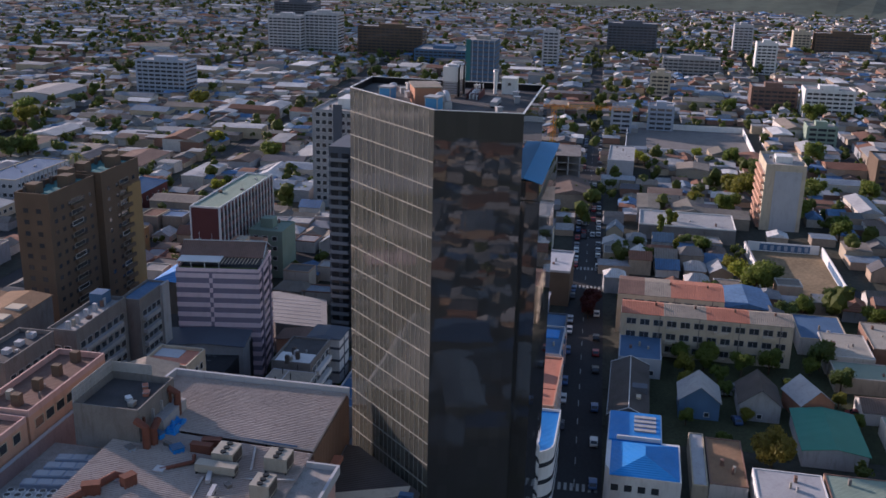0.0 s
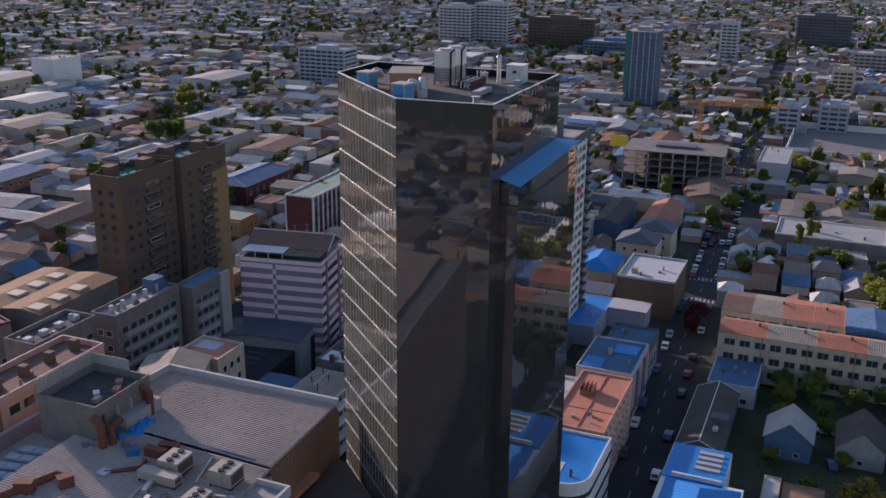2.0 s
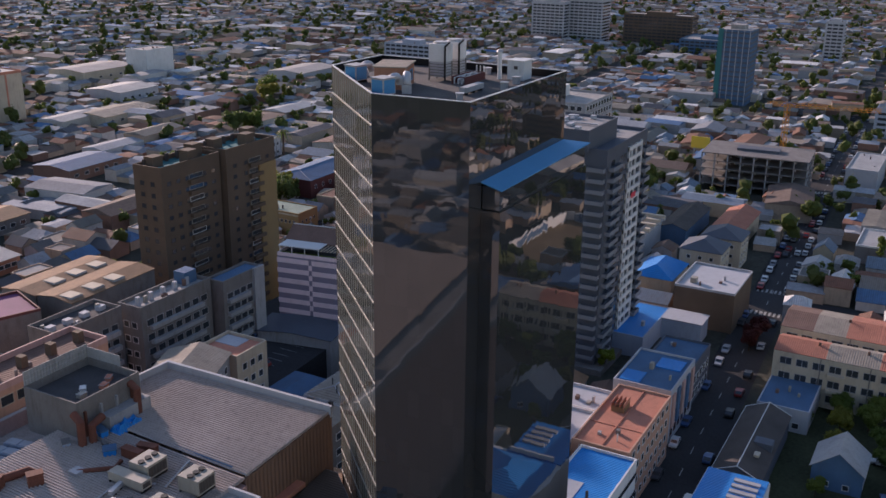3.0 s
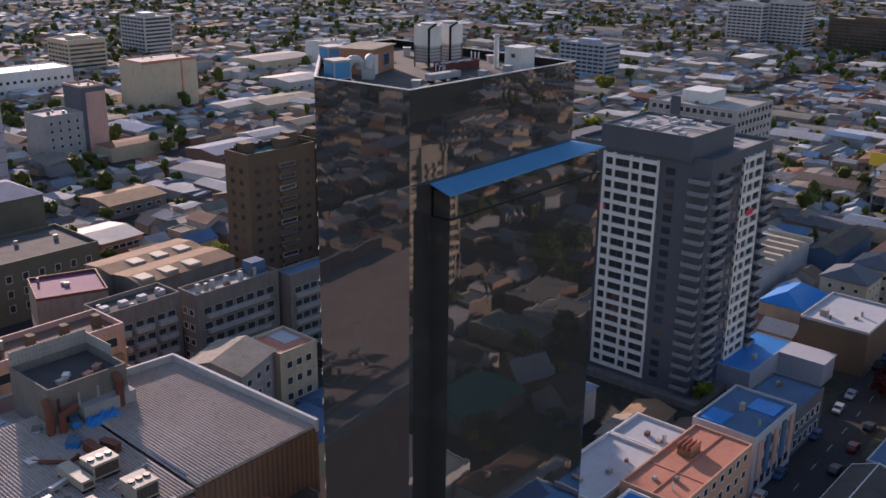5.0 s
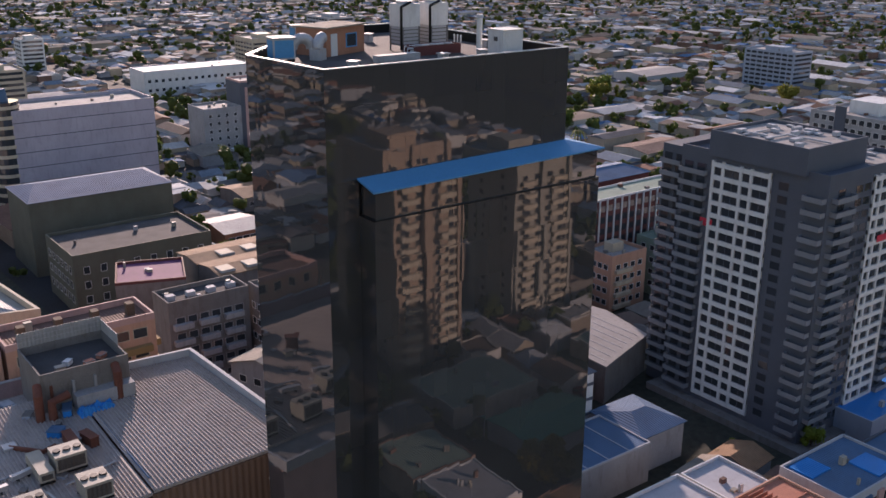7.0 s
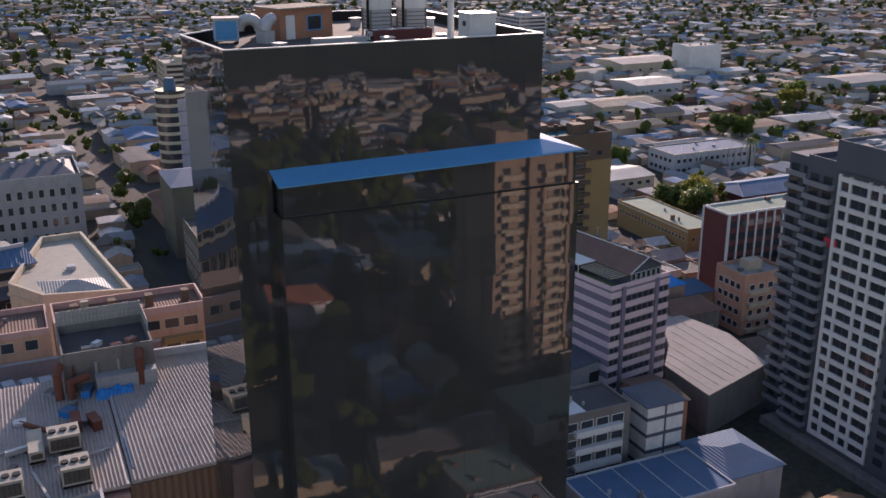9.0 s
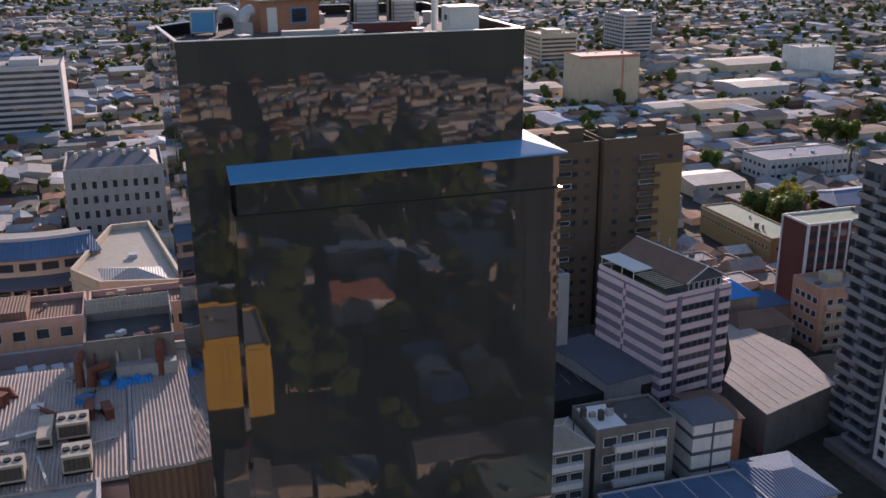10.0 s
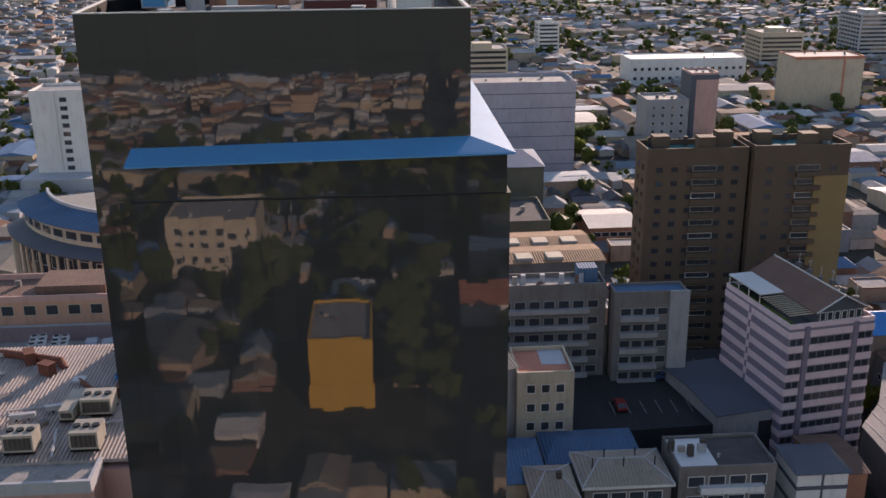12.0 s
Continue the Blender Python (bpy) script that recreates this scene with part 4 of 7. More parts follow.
# ---------------------------------------------------------------- white-panelled residential tower
keep(100, 150, 18, 64)
res = thing("apartment_tower", 127.5, 36.2, 0, 0, "dark grey apartment tower with white window panels and balconies", "apartment tower")
RF, RN = 2.48, 19
RB = 3.2
RT = RB + RF * RN             # top of the panels
part("wall", boxes((-15.6, 12.5, -12.4, 19.5, 0, RT + 1.6), (-16.4, 2.0, -8.2, 12.6, RT + 1.6, RT + 5.8)), "slate_grey", res)
part("wing", boxes((-13.0, 3.0, 19.5, 26.5, 0, RT + 1.2)), "slate_grey", res)
part("roof", boxes((-16.0, 1.6, -7.8, 12.2, RT + 5.8, RT + 5.9), (2.2, 12.0, -12.0, 19.0, RT + 1.6, RT + 1.7)), "roof_grey", res)
bm = bmesh.new()
rim_band(bm, [(-16.4, -8.2), (2.0, -8.2), (2.0, 12.6), (-16.4, 12.6)], 0.3, RT + 5.8, RT + 6.5)
rim_band(bm, [(-15.6, -12.4), (12.5, -12.4), (12.5, 19.5), (-15.6, 19.5)], 0.3, RT + 1.6, RT + 2.5)
part("parapet", bm, "slate_grey", res)


def lattice(name, x, y, rz, width, cols):
    """A white panel grid over the windows, facing its own -y."""
    g = new(name)
    g.parent = res
    g.matrix_local = pose(x, y, 0, 0, 0, rz)
    for c in range(len(cols) + 1):
        u = -width / 2 + sum(cols[:c])
        part("pier", boxes((u - 0.28, u + 0.28, -0.45, 0, RB, RT + 0.7)), "white_paint", g)
    for r in range(RN + 1):
        part("band", boxes((-width / 2 - 0.28, width / 2 + 0.28, -0.47, -0.01, RB + r * RF - 0.42, RB + r * RF + 0.42)), "white_paint", g)
    for c, w in enumerate(cols):
        me = window_mesh(w - 0.5, RF - 0.8, "slate_grey", 2 if w > 2.5 else 1)
        u = -width / 2 + sum(cols[:c]) + w / 2
        for r in range(RN):
            shared("window", me, g, u, -0.06, RB + r * RF + 0.42, 0)


lattice("white_panel", -15.6, 5.4, -90, 12.6, (2.3, 4.0, 2.3, 4.0))
lattice("white_panel", 3.0, -12.4, 0, 9.0, (2.0, 3.0, 4.0))
slab = {}


def balconies(side_x, side_y, rz, width, n=RN):
    for r in range(n):
        key = (width,)
        if key not in slab:
            bm = boxes((-width / 2, width / 2, -1.35, 0, 0, 0.16), (-width / 2, width / 2, -1.35, -1.3, 0.16, 0.95),
                       (-width / 2, -width / 2 + 0.05, -1.3, 0, 0.16, 0.95), (width / 2 - 0.05, width / 2, -1.3, 0, 0.16, 0.95))
            me = bpy.data.meshes.new("balcony")
            bmesh.ops.recalc_face_normals(bm, faces=bm.faces)
            bm.to_mesh(me)
            bm.free()
            me.materials.append(M["balcony_grey"])
            slab[key] = me
        shared("balcony", slab[key], res, side_x, side_y, RB + r * RF, rz)


balconies(-15.6, 16.0, -90, 6.0)
balconies(-15.6, -10.2, -90, 4.0)
balconies(-11.5, -12.4, 0, 6.0)
balconies(10.2, -12.4, 0, 4.2)
balconies(12.5, -6.0, 90, 6.0)
balconies(-13.0, 23.5, -90, 5.0)
for sx, sy, rz in ((-15.61, -3.6, -90), (-15.61, 14.6, -90), (-15.61, 17.6, -90), (-6.0, -12.41, 0), (-3.4, -12.41, 0), (-11.5, -12.41, 0), (10.2, -12.41, 0), (-13.01, 22.0, -90), (-13.01, 25.0, -90)):
    me = window_mesh(2.2, 1.6, "slate_grey", 1)
    for r in range(RN):
        shared("window", me, res, sx, sy, RB + r * RF + 0.5, rz)
part("podium", boxes((-18, 15, -15, 22, 0, 1.6)), "grime", res)
ru = random.Random(31)
for k in range(22):
    x, y = -14.6 + 15.0 * ru.random(), -6.8 + 17.5 * ru.random()
    if k > 15:
        x, y = 4.0 + 7.0 * ru.random(), -10 + 27 * ru.random()
    z = RT + (5.9 if k <= 15 else 1.7)
    a_, b_ = ru.uniform(0.4, 1.3), ru.uniform(0.3, 0.7)
    t = thing("roof_unit", 127.5 + x, 36.2 + y, z, ru.choice((0, 90)), "small pale roof ventilation unit", "ventilator", "apartment tower roof units")
    part("box", boxes((-a_, a_, -b_, b_, 0.1, ru.uniform(0.4, 0.9))), "pale_grey", t)
    part("foot", boxes((-a_ + 0.1, a_ - 0.1, -b_ + 0.05, b_ - 0.05, 0, 0.1)), "black_metal", t)
for r_ in ((-14, 0, 2.0, 2.35, RT + 6.1, RT + 6.4), (-8, -7.65, -7, 1.9, RT + 6.1, RT + 6.4), (-12, -11.65, 2.4, 11, RT + 6.1, RT + 6.4), (-14, -3, 7.0, 7.3, RT + 6.0, RT + 6.3),
           (3, 12, -4, -3.7, RT + 1.9, RT + 2.3), (8, 8.35, -3.6, 17, RT + 1.9, RT + 2.3), (3, 12, 8.0, 8.3, RT + 2.32, RT + 2.6)):
    part("roof_duct", boxes(r_), "pale_grey", res)
for k, (x, y, rz, r) in enumerate(((-15.7, 12.4, -90, 14), (3.0, -12.95, 0, 14))):
    part("banner", (lambda b: b)(boxes((x - 0.08, x, y - 1.4, y + 1.4, RB + r * RF, RB + r * RF + 1.5)) if k == 0 else boxes((x - 1.6, x + 1.6, y, y + 0.06, RB + r * RF, RB + r * RF + 1.3))), "sign_red", res, "red sales banner")

# ---------------------------------------------------------------- striped pink block
keep(74, 102, 66, 96)
PW, PD, PH, PF = 7.5, 9.8, 27.2, 2.45      # half width, half depth, roof height, storey
pk = thing("striped_block", 87.9, 80.8, 0, 10, "pink and mauve striped office block with a gabled brown roof", "office block")
part("wall", boxes((-PW, PW, -PD, PD, 0, PH)), "stripe_mauve", pk)
for r in range(11):
    z = PH - 0.45 - PF * r
    part("stripe", boxes((-PW - 0.1, -PW, -PD - 0.1, 0.4, z - 1.1, z), (-PW - 0.1, -PW, 2.0, PD + 0.1, z - 1.1, z)), "stripe_pink", pk)
    part("stripe", boxes((-PW, PW + 0.1, -PD - 0.1, -PD, z - 1.1, z)), "stripe_pink", pk)
    part("checker", boxes((-PW - 0.14, -PW, 0.4, 1.2, z - 1.1, z), (-PW - 0.14, -PW, 1.2, 2.0, z - 2.32, z - 1.18)), "stripe_pink", pk)
for x in (-4.5, 4.1):
    part("pilaster", boxes((x - 0.42, x + 0.42, -PD - 0.4, -PD - 0.1, 0, PH + 0.3)), "stripe_mauve", pk)
for x, ww, nb in ((-6.2, 2.3, 2), (-0.2, 7.2, 5), (6.0, 2.6, 2)):
    me_a = window_mesh(ww, 1.22, "stripe_mauve", nb)
    for r in range(10):
        shared("window", me_a, pk, x, -PD - 0.02, PH - 0.45 - PF * r - 2.4, 0)
bm = bmesh.new()
rim_band(bm, [(-PW, -PD), (PW, -PD), (PW, PD), (-PW, PD)], 0.25, PH, PH + 0.8)
part("parapet", bm, "stripe_pink", pk)
part("terrace", boxes((-PW + 0.3, PW - 0.3, -PD + 0.3, PD - 0.3, PH, PH + 0.1)), "roof_felt", pk)
part("penthouse", boxes((-2.6, 5.4, -PD + 0.3, PD - 0.6, PH + 0.1, PH + 2.5)), "slate_grey", pk)
bm = bmesh.new()
gable(bm, 2 * PD - 0.4, 8.4, PH + 2.5, 2.3, 0.5)
ob = part("gabled_roof", bm, "brown_tin", pk, "faded brown metal roof")
ob.matrix_local = pose(1.4, 0, 0, 0, 0, 90)
bm = bmesh.new()
for y in (-PD + 0.28, -PD + 0.42):
    bm.faces.new([bm.verts.new(k) for k in ((-2.6, y, PH + 2.5), (5.4, y, PH + 2.5), (1.4, y, PH + 4.7))])
part("gable_wall", bm, "slate_grey", pk)
bm = bmesh.new()
for s_ in (-1, 1):
    tube(bm, (1.4, -PD - 0.35, PH + 5.0), (1.4 + s_ * 4.7, -PD - 0.35, PH + 2.45), 0.12, 6)
tube(bm, (1.4, -PD - 0.3, PH + 5.0), (1.4, PD + 0.2, PH + 5.0), 0.12, 6)
part("verge", bm, "white_cap", pk, "pale roof verge and ridge")
me_a = window_mesh(1.0, 1.5, "white_paint", 1)
for k in range(6):
    shared("window", me_a, pk, -1.8 + 1.28 * k, -PD + 0.28, PH + 0.75, 0)
part("awning", boxes((-PW + 0.1, -2.6, -0.6, PD - 0.3, PH + 2.3, PH + 2.5)), "white_cap", pk, "white flat awning")
for y in (-0.4, 3.0, 6.2, 9.2):
    part("awning_post", boxes((-PW + 0.15, -PW + 0.28, y - 0.07, y + 0.07, PH + 0.1, PH + 2.3)), "white_cap", pk)
for k in range(11):
    part("pergola_bar", boxes((-PW + 0.1, -2.6, -PD + 0.7 + 0.8 * k, -PD + 0.84 + 0.8 * k, PH + 2.0, PH + 2.15)), "cream_paint", pk)
part("planter", boxes((-PW + 0.3, -PW + 0.9, -PD + 0.6, PD - 0.6, PH + 0.1, PH + 0.9)), "leaf", pk, "row of terrace plants")
for k in range(6):
    t = thing("roof_antenna", 91.0 + 0.6 * k, 88.5 - 3.0 * k, PH + 3.9 - 0.25 * (k % 3), 30 * k, "thin roof antenna with short cross bars", "antenna", "block roof antennas")
    bm = bmesh.new()
    tube(bm, (0, 0, -1.0), (0, 0, 2.2), 0.06)
    tube(bm, (-0.6, 0, 1.9), (0.6, 0, 1.9), 0.04)
    part("mast", bm, "duct", t)
    part("box", boxes((-0.45, 0.45, -0.35, 0.35, -0.3, 0.5)), "grime", t)

# ---------------------------------------------------------------- brown apartment towers
keep(62, 110, 100, 126)


def brown_tower(name, x0, x1, y0, y1, h, label, nets=6):
    t, w, d = block(name, x0, x1, y0, y1, h, "brown_brick", "teal", label, "apartment tower", 1.2)
    rows = int(h / 2.75) - 1
    windows(t, "s", w, d / 2, rows, nets, 2.4, 2.75, 1.5, 1.2, "brown_brick", 1.0)
    windows(t, "w", d, w / 2, rows, max(2, int(d / 3.6)), 2.4, 2.75, 1.5, 1.3, "brown_brick", 1.0)
    for r in range(rows):
        part("balcony", boxes((-w * 0.06, w * 0.2, -d / 2 - 0.9, -d / 2, 1.6 + r * 2.75, 2.5 + r * 2.75)), "brown_brick", t)
        shared("window", window_mesh(w * 0.24, 1.15, "ac_beige" if (r * 5) % 3 else "white_paint", 1), t, w * 0.07, -d / 2 - 0.02, 2.62 + r * 2.75, 0)
        part("spandrel", boxes((-w / 2 - 0.06, -w / 2, -d * 0.42, d * 0.3, 1.5 + r * 2.75, 2.0 + r * 2.75)), "brown_brick", t)
    for k, (a, b) in enumerate(((-0.3, 0.2), (0.1, -0.2), (0.32, 0.1))):
        part("roof_house", boxes((a * w - 1.6, a * w + 1.6, b * d - 1.4, b * d + 1.4, h, h + 2.6 + k * 0.4)), "brown_brick", t)
    for k in range(5):
        part("chimney", boxes((-w * 0.4 + k * w * 0.18, -w * 0.4 + k * w * 0.18 + 0.7, d * 0.3, d * 0.3 + 0.7, h, h + 2.0)), "dark_roof", t)
    return t


brown_tower("apartment_tower", 71, 91, 115.5, 124, 44.5, "brown brick apartment tower with pale balconies")
t = brown_tower("apartment_tower", 91.6, 110.5, 114, 124, 45, "brown and ochre apartment tower with a roof pavilion", 4)
part("end_panel", boxes((2.6, 9.4, -5.35, -5.0, 0, 40)), "ochre", t, "plain ochre end panel")

# ---------------------------------------------------------------- blocks around the car park
t, w, d = block("apartment_block", 21.5, 37.4, 95, 102.5, 27.1, "grime", "roof_felt", "grey concrete walk-up flats with washing balconies", "apartment block")
windows(t, "s", w, d / 2, 8, 6, 1.6, 3.1, 1.8, 1.5, "grey_concrete")
for r in range(8):
    for c in range(3):
        part("balcony", boxes((-w / 2 + 0.6 + 5.0 * c, -w / 2 + 4.3 + 5.0 * c, -d / 2 - 1.1, -d / 2, 0.9 + r * 3.1, 1.9 + r * 3.1)), "grey_concrete", t)
for k in range(4):
    part("skylight", boxes((-7 + 4.0 * k, -5.4 + 4.0 * k, -1.0, 0.3, 27.1, 28.1)), "pale_grey", t)
t, w, d = block("apartment_block", 38.3, 58.2, 90.8, 97, 27.1, "grime", "roof_grey", "grey flats with small white roof chimneys", "apartment block")
windows(t, "s", w, d / 2, 8, 7, 1.8, 3.1, 2.0, 1.5, "grey_concrete")
windows(t, "w", d, w / 2, 8, 2, 1.5, 3.1, 1.5, 1.4)
for r in range(8):
    part("balcony", boxes((-w / 2 + 2, w / 2 - 3, -d / 2 - 0.9, -d / 2, 1.1 + r * 3.1, 1.9 + r * 3.1)), "grey_concrete", t)
for k in range(5):
    part("chimney", boxes((-8 + 3.4 * k, -7.2 + 3.4 * k, -0.5, 0.3, 27.1, 28.9)), "pale_grey", t)
part("tank", boxes((5.5, 9.0, -0.2, 2.8, 27.1, 29.8)), "blue_soft", t)
t, w, d = block("apartment_block", 59.1, 71.8, 88.2, 92.8, 26.7, "grime", "blue_soft", "dark grey flats with a blue sheet roof", "apartment block", 0.5)
windows(t, "s", w, d / 2, 8, 5, 1.8, 3.0, 1.9, 1.4, "grey_concrete")
for r in range(8):
    part("balcony", boxes((-w / 2 + 1, w / 2 - 5, -d / 2 - 1.0, -d / 2, 1.0 + r * 3.0, 1.9 + r * 3.0)), "grey_concrete", t)
part("stair_bay", boxes((3.2, 6.6, -d / 2 - 0.6, -d / 2, 0, 27.3)), "grey_concrete", t)
for x0, x1, y0, y1 in ((21, 73, 86, 104), (40, 100, 46, 98), (69, 112, 112, 126)):
    keep(x0, x1, y0, y1, 0)
WT = radians(2)              # the warehouses lie a little askew to the street grid
for off, lab in ((5.2, "low warehouse with a rusty brown sheet roof"), (-5.2, "narrow warehouse with a pale-patched rusty roof")):
    cx, cy = 50.4 - off * math.sin(WT), 121.3 + off * math.cos(WT)
    house("warehouse", cx, cy, 24, 10.0, 24.6 - 0.03 * off, 0.6, "grime", "rust_sheet", lab, rz=2, category="warehouse", over=0.2)
    for k in range(3):
        q = -7 + 6 * k + 0.5 * off
        t = thing("roof_light", cx + q * math.cos(WT) + 2.2 * math.sin(WT), cy + q * math.sin(WT) - 2.2 * math.cos(WT), 25.26 - 0.03 * off, 2, "pale translucent roof-light sheet", "roof light", "warehouse roof lights")
        part("sheet", boxes((-1.5, 1.5, -1.7, 1.7, 0.02, 0.1)), "cream_paint", t)
        part("kerb", boxes((-1.6, 1.6, -1.8, 1.8, -0.5, 0.02)), "zinc_plain", t)
keep(36, 65, 109, 134)
# raised car park before the striped block
DECK = 10.5
bm = bmesh.new()
prism(bm, [(42, 69.5), (58, 70.5), (92, 72.5), (92, 100), (67, 100), (42, 104)], 0, DECK)
tagged(part("car_park", bm, "asphalt"), "dark asphalt car park on raised ground", "car park", kind="structure")
bm = bmesh.new()
for k in range(9):
    box(bm, 58 + 2.6 * k, 58.1 + 2.6 * k, 91.5, 96, DECK + 0.004, DECK + 0.012)
    box(bm, 57 + 2.6 * k, 57.1 + 2.6 * k, 76, 80.5, DECK + 0.004, DECK + 0.012)
tagged(part("bay_marking", bm, "line_white"), "worn white bay lines on the car park", "road marking", kind="structure")
# grey-roofed flats between car park and shopping centre
hh = house("apartment_block", 32.2, 73.4, 11.6, 11.6, 22.6, 1.7, "grey_concrete", "tan_roof", "pale flats under a ribbed tan roof", rz=22, category="apartment block")
windows(hh, "s", 11.6, 5.8, 6, 3, 3.0, 3.3, 1.6, 1.4)
windows(hh, "w", 11.6, 5.8, 6, 3, 3.0, 3.3, 1.6, 1.4)
keep(26, 42, 68, 86)
t, w, d = block("apartment_block", 39.6, 48.4, 68.4, 78, 21.7, "cream_paint", "terracotta_flat", "worn cream flats with a patched red roof", "apartment block", 0.7)
windows(t, "s", w, d / 2, 6, 3, 2.8, 3.2, 1.4, 1.5)
windows(t, "e", d, w / 2, 6, 3, 2.8, 3.2, 1.4, 1.5)
part("roof_patch", boxes((0, 3.9, -1, 4.4, 21.76, 21.84)), "pale_grey", t)
t, w, d = block("shop_building", 14.5, 30.5, 50.5, 63.5, 18.6, "cream_paint", "roof_grey", "cream shop building with a red-edged flat roof", "shop building", 0.8, "dark_red")
keep(14, 32, 48, 67)
house("shop_building", 37.0, 58.0, 9, 12, 13.5, 1.6, "cream_paint", "blue_soft", "shop building with a dull blue hipped roof", hip=2.2, category="shop building")
house("shop_building", 22, 38, 12, 15, 12.5, 1.8, "cream_paint", "rust_sheet", "shop building with a rust-brown roof", category="shop building", rz=90)
hh = house("apartment_block", 52.2, 53.0, 12.0, 8.8, 14.6, 1.4, "grime", "tan_roof", "cream four-storey flats with a hipped pale roof", hip=3.2, category="apartment block")
windows(hh, "s", 12, 4.4, 4, 4, 2.2, 3.2, 2.2, 1.7)
for r in range(4):
    part("balcony", boxes((-3.5, 4.5, -5.4, -4.4, 1.6 + 3.2 * r, 2.6 + 3.2 * r)), "white_paint", hh)
ridge_caps(hh, 12.0, 8.8, 14.6, 1.4, 0.4, 3.2, "pale_grey")
part("fascia", (lambda b: (rim_band(b, [(-6.45, -4.85), (6.45, -4.85), (6.45, 4.85), (-6.45, 4.85)], 0.1, 14.2, 14.6), b)[1])(bmesh.new()), "white_paint", hh)
for k in range(5):
    part("pipe", boxes((-4.5 + 2.2 * k, -4.35 + 2.2 * k, -1.5 + (k % 2) * 2.5, -1.35 + (k % 2) * 2.5, 15.0, 17.1)), "black_metal", hh)
t, w, d = block("apartment_block", 59.6, 73.4, 49.8, 58.6, 15.6, "grime", "roof_felt", "four-storey flats with a half white, half dark roof", "apartment block", 0.5)
windows(t, "s", w, d / 2, 4, 4, 3.6, 3.1, 2.4, 1.7)
part("roof_patch", boxes((-6.5, -1.2, -4.0, 4.0, 15.66, 15.74)), "white_paint", t)
for k in range(3):
    part("chimney", boxes((-7 + 2.3 * k, -6.2 + 2.3 * k, 0.5 - 1.6 * (k % 2), 1.3 - 1.6 * (k % 2), 15.6, 17.4)), "dark_roof", t)
for r in range(4):
    part("balcony", boxes((-4, 5, -5.4, -4.4, 2.9 + 3.1 * r, 3.9 + 3.1 * r)), "white_paint", t)
hh = house("apartment_block", 41.8, 50.5, 6.0, 8.0, 14.4, 1.6, "grime", "tan_roof", "narrow flats with a mossy hipped tin roof", hip=2.6, category="apartment block")
ridge_caps(hh, 6.0, 8.0, 14.4, 1.6, 0.4, 2.6, "pale_grey")
windows(hh, "s", 6, 4.0, 4, 2, 1.2, 3.1, 1.7, 1.5)
part("vent", boxes((0.6, 1.3, -1.4, -0.7, 14.8, 16.6)), "dark_roof", hh)
hh = house("annexe_block", 79.4, 52.0, 7.2, 7.4, 15.2, 0.5, "white_paint", "slate_grey", "white rendered block with dark floor bands", hip=1.0, category="office block")
for r in range(5):
    part("floor_band", boxes((-3.65, 3.65, -3.78, -3.7, 0.6 + 3.0 * r, 1.2 + 3.0 * r), (-3.68, -3.6, -3.7, 3.7, 0.6 + 3.0 * r, 1.2 + 3.0 * r)), "slate_grey", hh)
part("corner_strip", boxes((-0.15, 0.15, -3.82, -3.7, 0, 15.2)), "slate_grey", hh)
house("hall", 75.2, 80.6, 10, 19, 12.6, 0.7, "grey_concrete", "slate_grey", "low hall with a dark shallow roof", rz=11, category="hall")
house("shed", 50, 63.8, 14, 9, 12.0, 1.2, "grey_concrete", "blue_soft", "shed with a dull blue-grey roof", hip=2, category="shed")
for x, y, w_, d_ in ((86.6, 61, 6.5, 11),):
    house("shed", x, y, w_, d_, 10.4, 0.8, "brick_orange", "brown_tin", "low shed with a dull red roof by the striped block", category="shed")
# big pale roof beside the striped block
wr = thing("supermarket", 106.6, 77.1, 0, 0, "low supermarket with a wide pale flat roof", "supermarket")
bm = bmesh.new()
WO = [(-9.9, -19.0), (9.1, -12.8), (12.1, 2.1), (8.8, 17.8), (5.9, 17.8), (-2.7, 2.5), (-9.4, -5.2)]
prism(bm, WO, 0, 8.4)
part("wall", bm, "grime", wr)
bm = bmesh.new()
prism(bm, ring(WO, -0.15), 8.4, 8.7)
part("roof", bm, "roof_pale", wr, "weathered whitish roof")
for k in range(7):
    x = -8.2 + 2.5 * k
    part("roof_seam", boxes((x, x + 0.14, -17.4 + 0.326 * (x + 9.4), min(15.5, -4.8 + 1.15 * (x + 9.4)), 8.7, 8.78)), "pale_grey", wr)
keep(95, 120, 56, 98)
# blue-roofed hall by the apartment tower
t, w, d = block("workshop", 58, 82, 33, 45.5, 7.6, "grey_concrete", "blue_soft", "workshop with a blue-grey sheet roof", "workshop", 0.35, "pale_grey")
for k in range(4):
    part("roof_seam", boxes((-w / 2 + 5 * (k + 0.8), -w / 2 + 5 * (k + 0.8) + 0.16, -d / 2 + 0.3, d / 2 - 0.3, 7.66, 7.8)), "pale_grey", t)
house("workshop", 88.0, 41.5, 11, 12.5, 7.4, 1.4, "grey_concrete", "blue_soft", "blue-roofed workshop with an angled end", hip=4, category="workshop")
keep(58, 96, 28, 46)
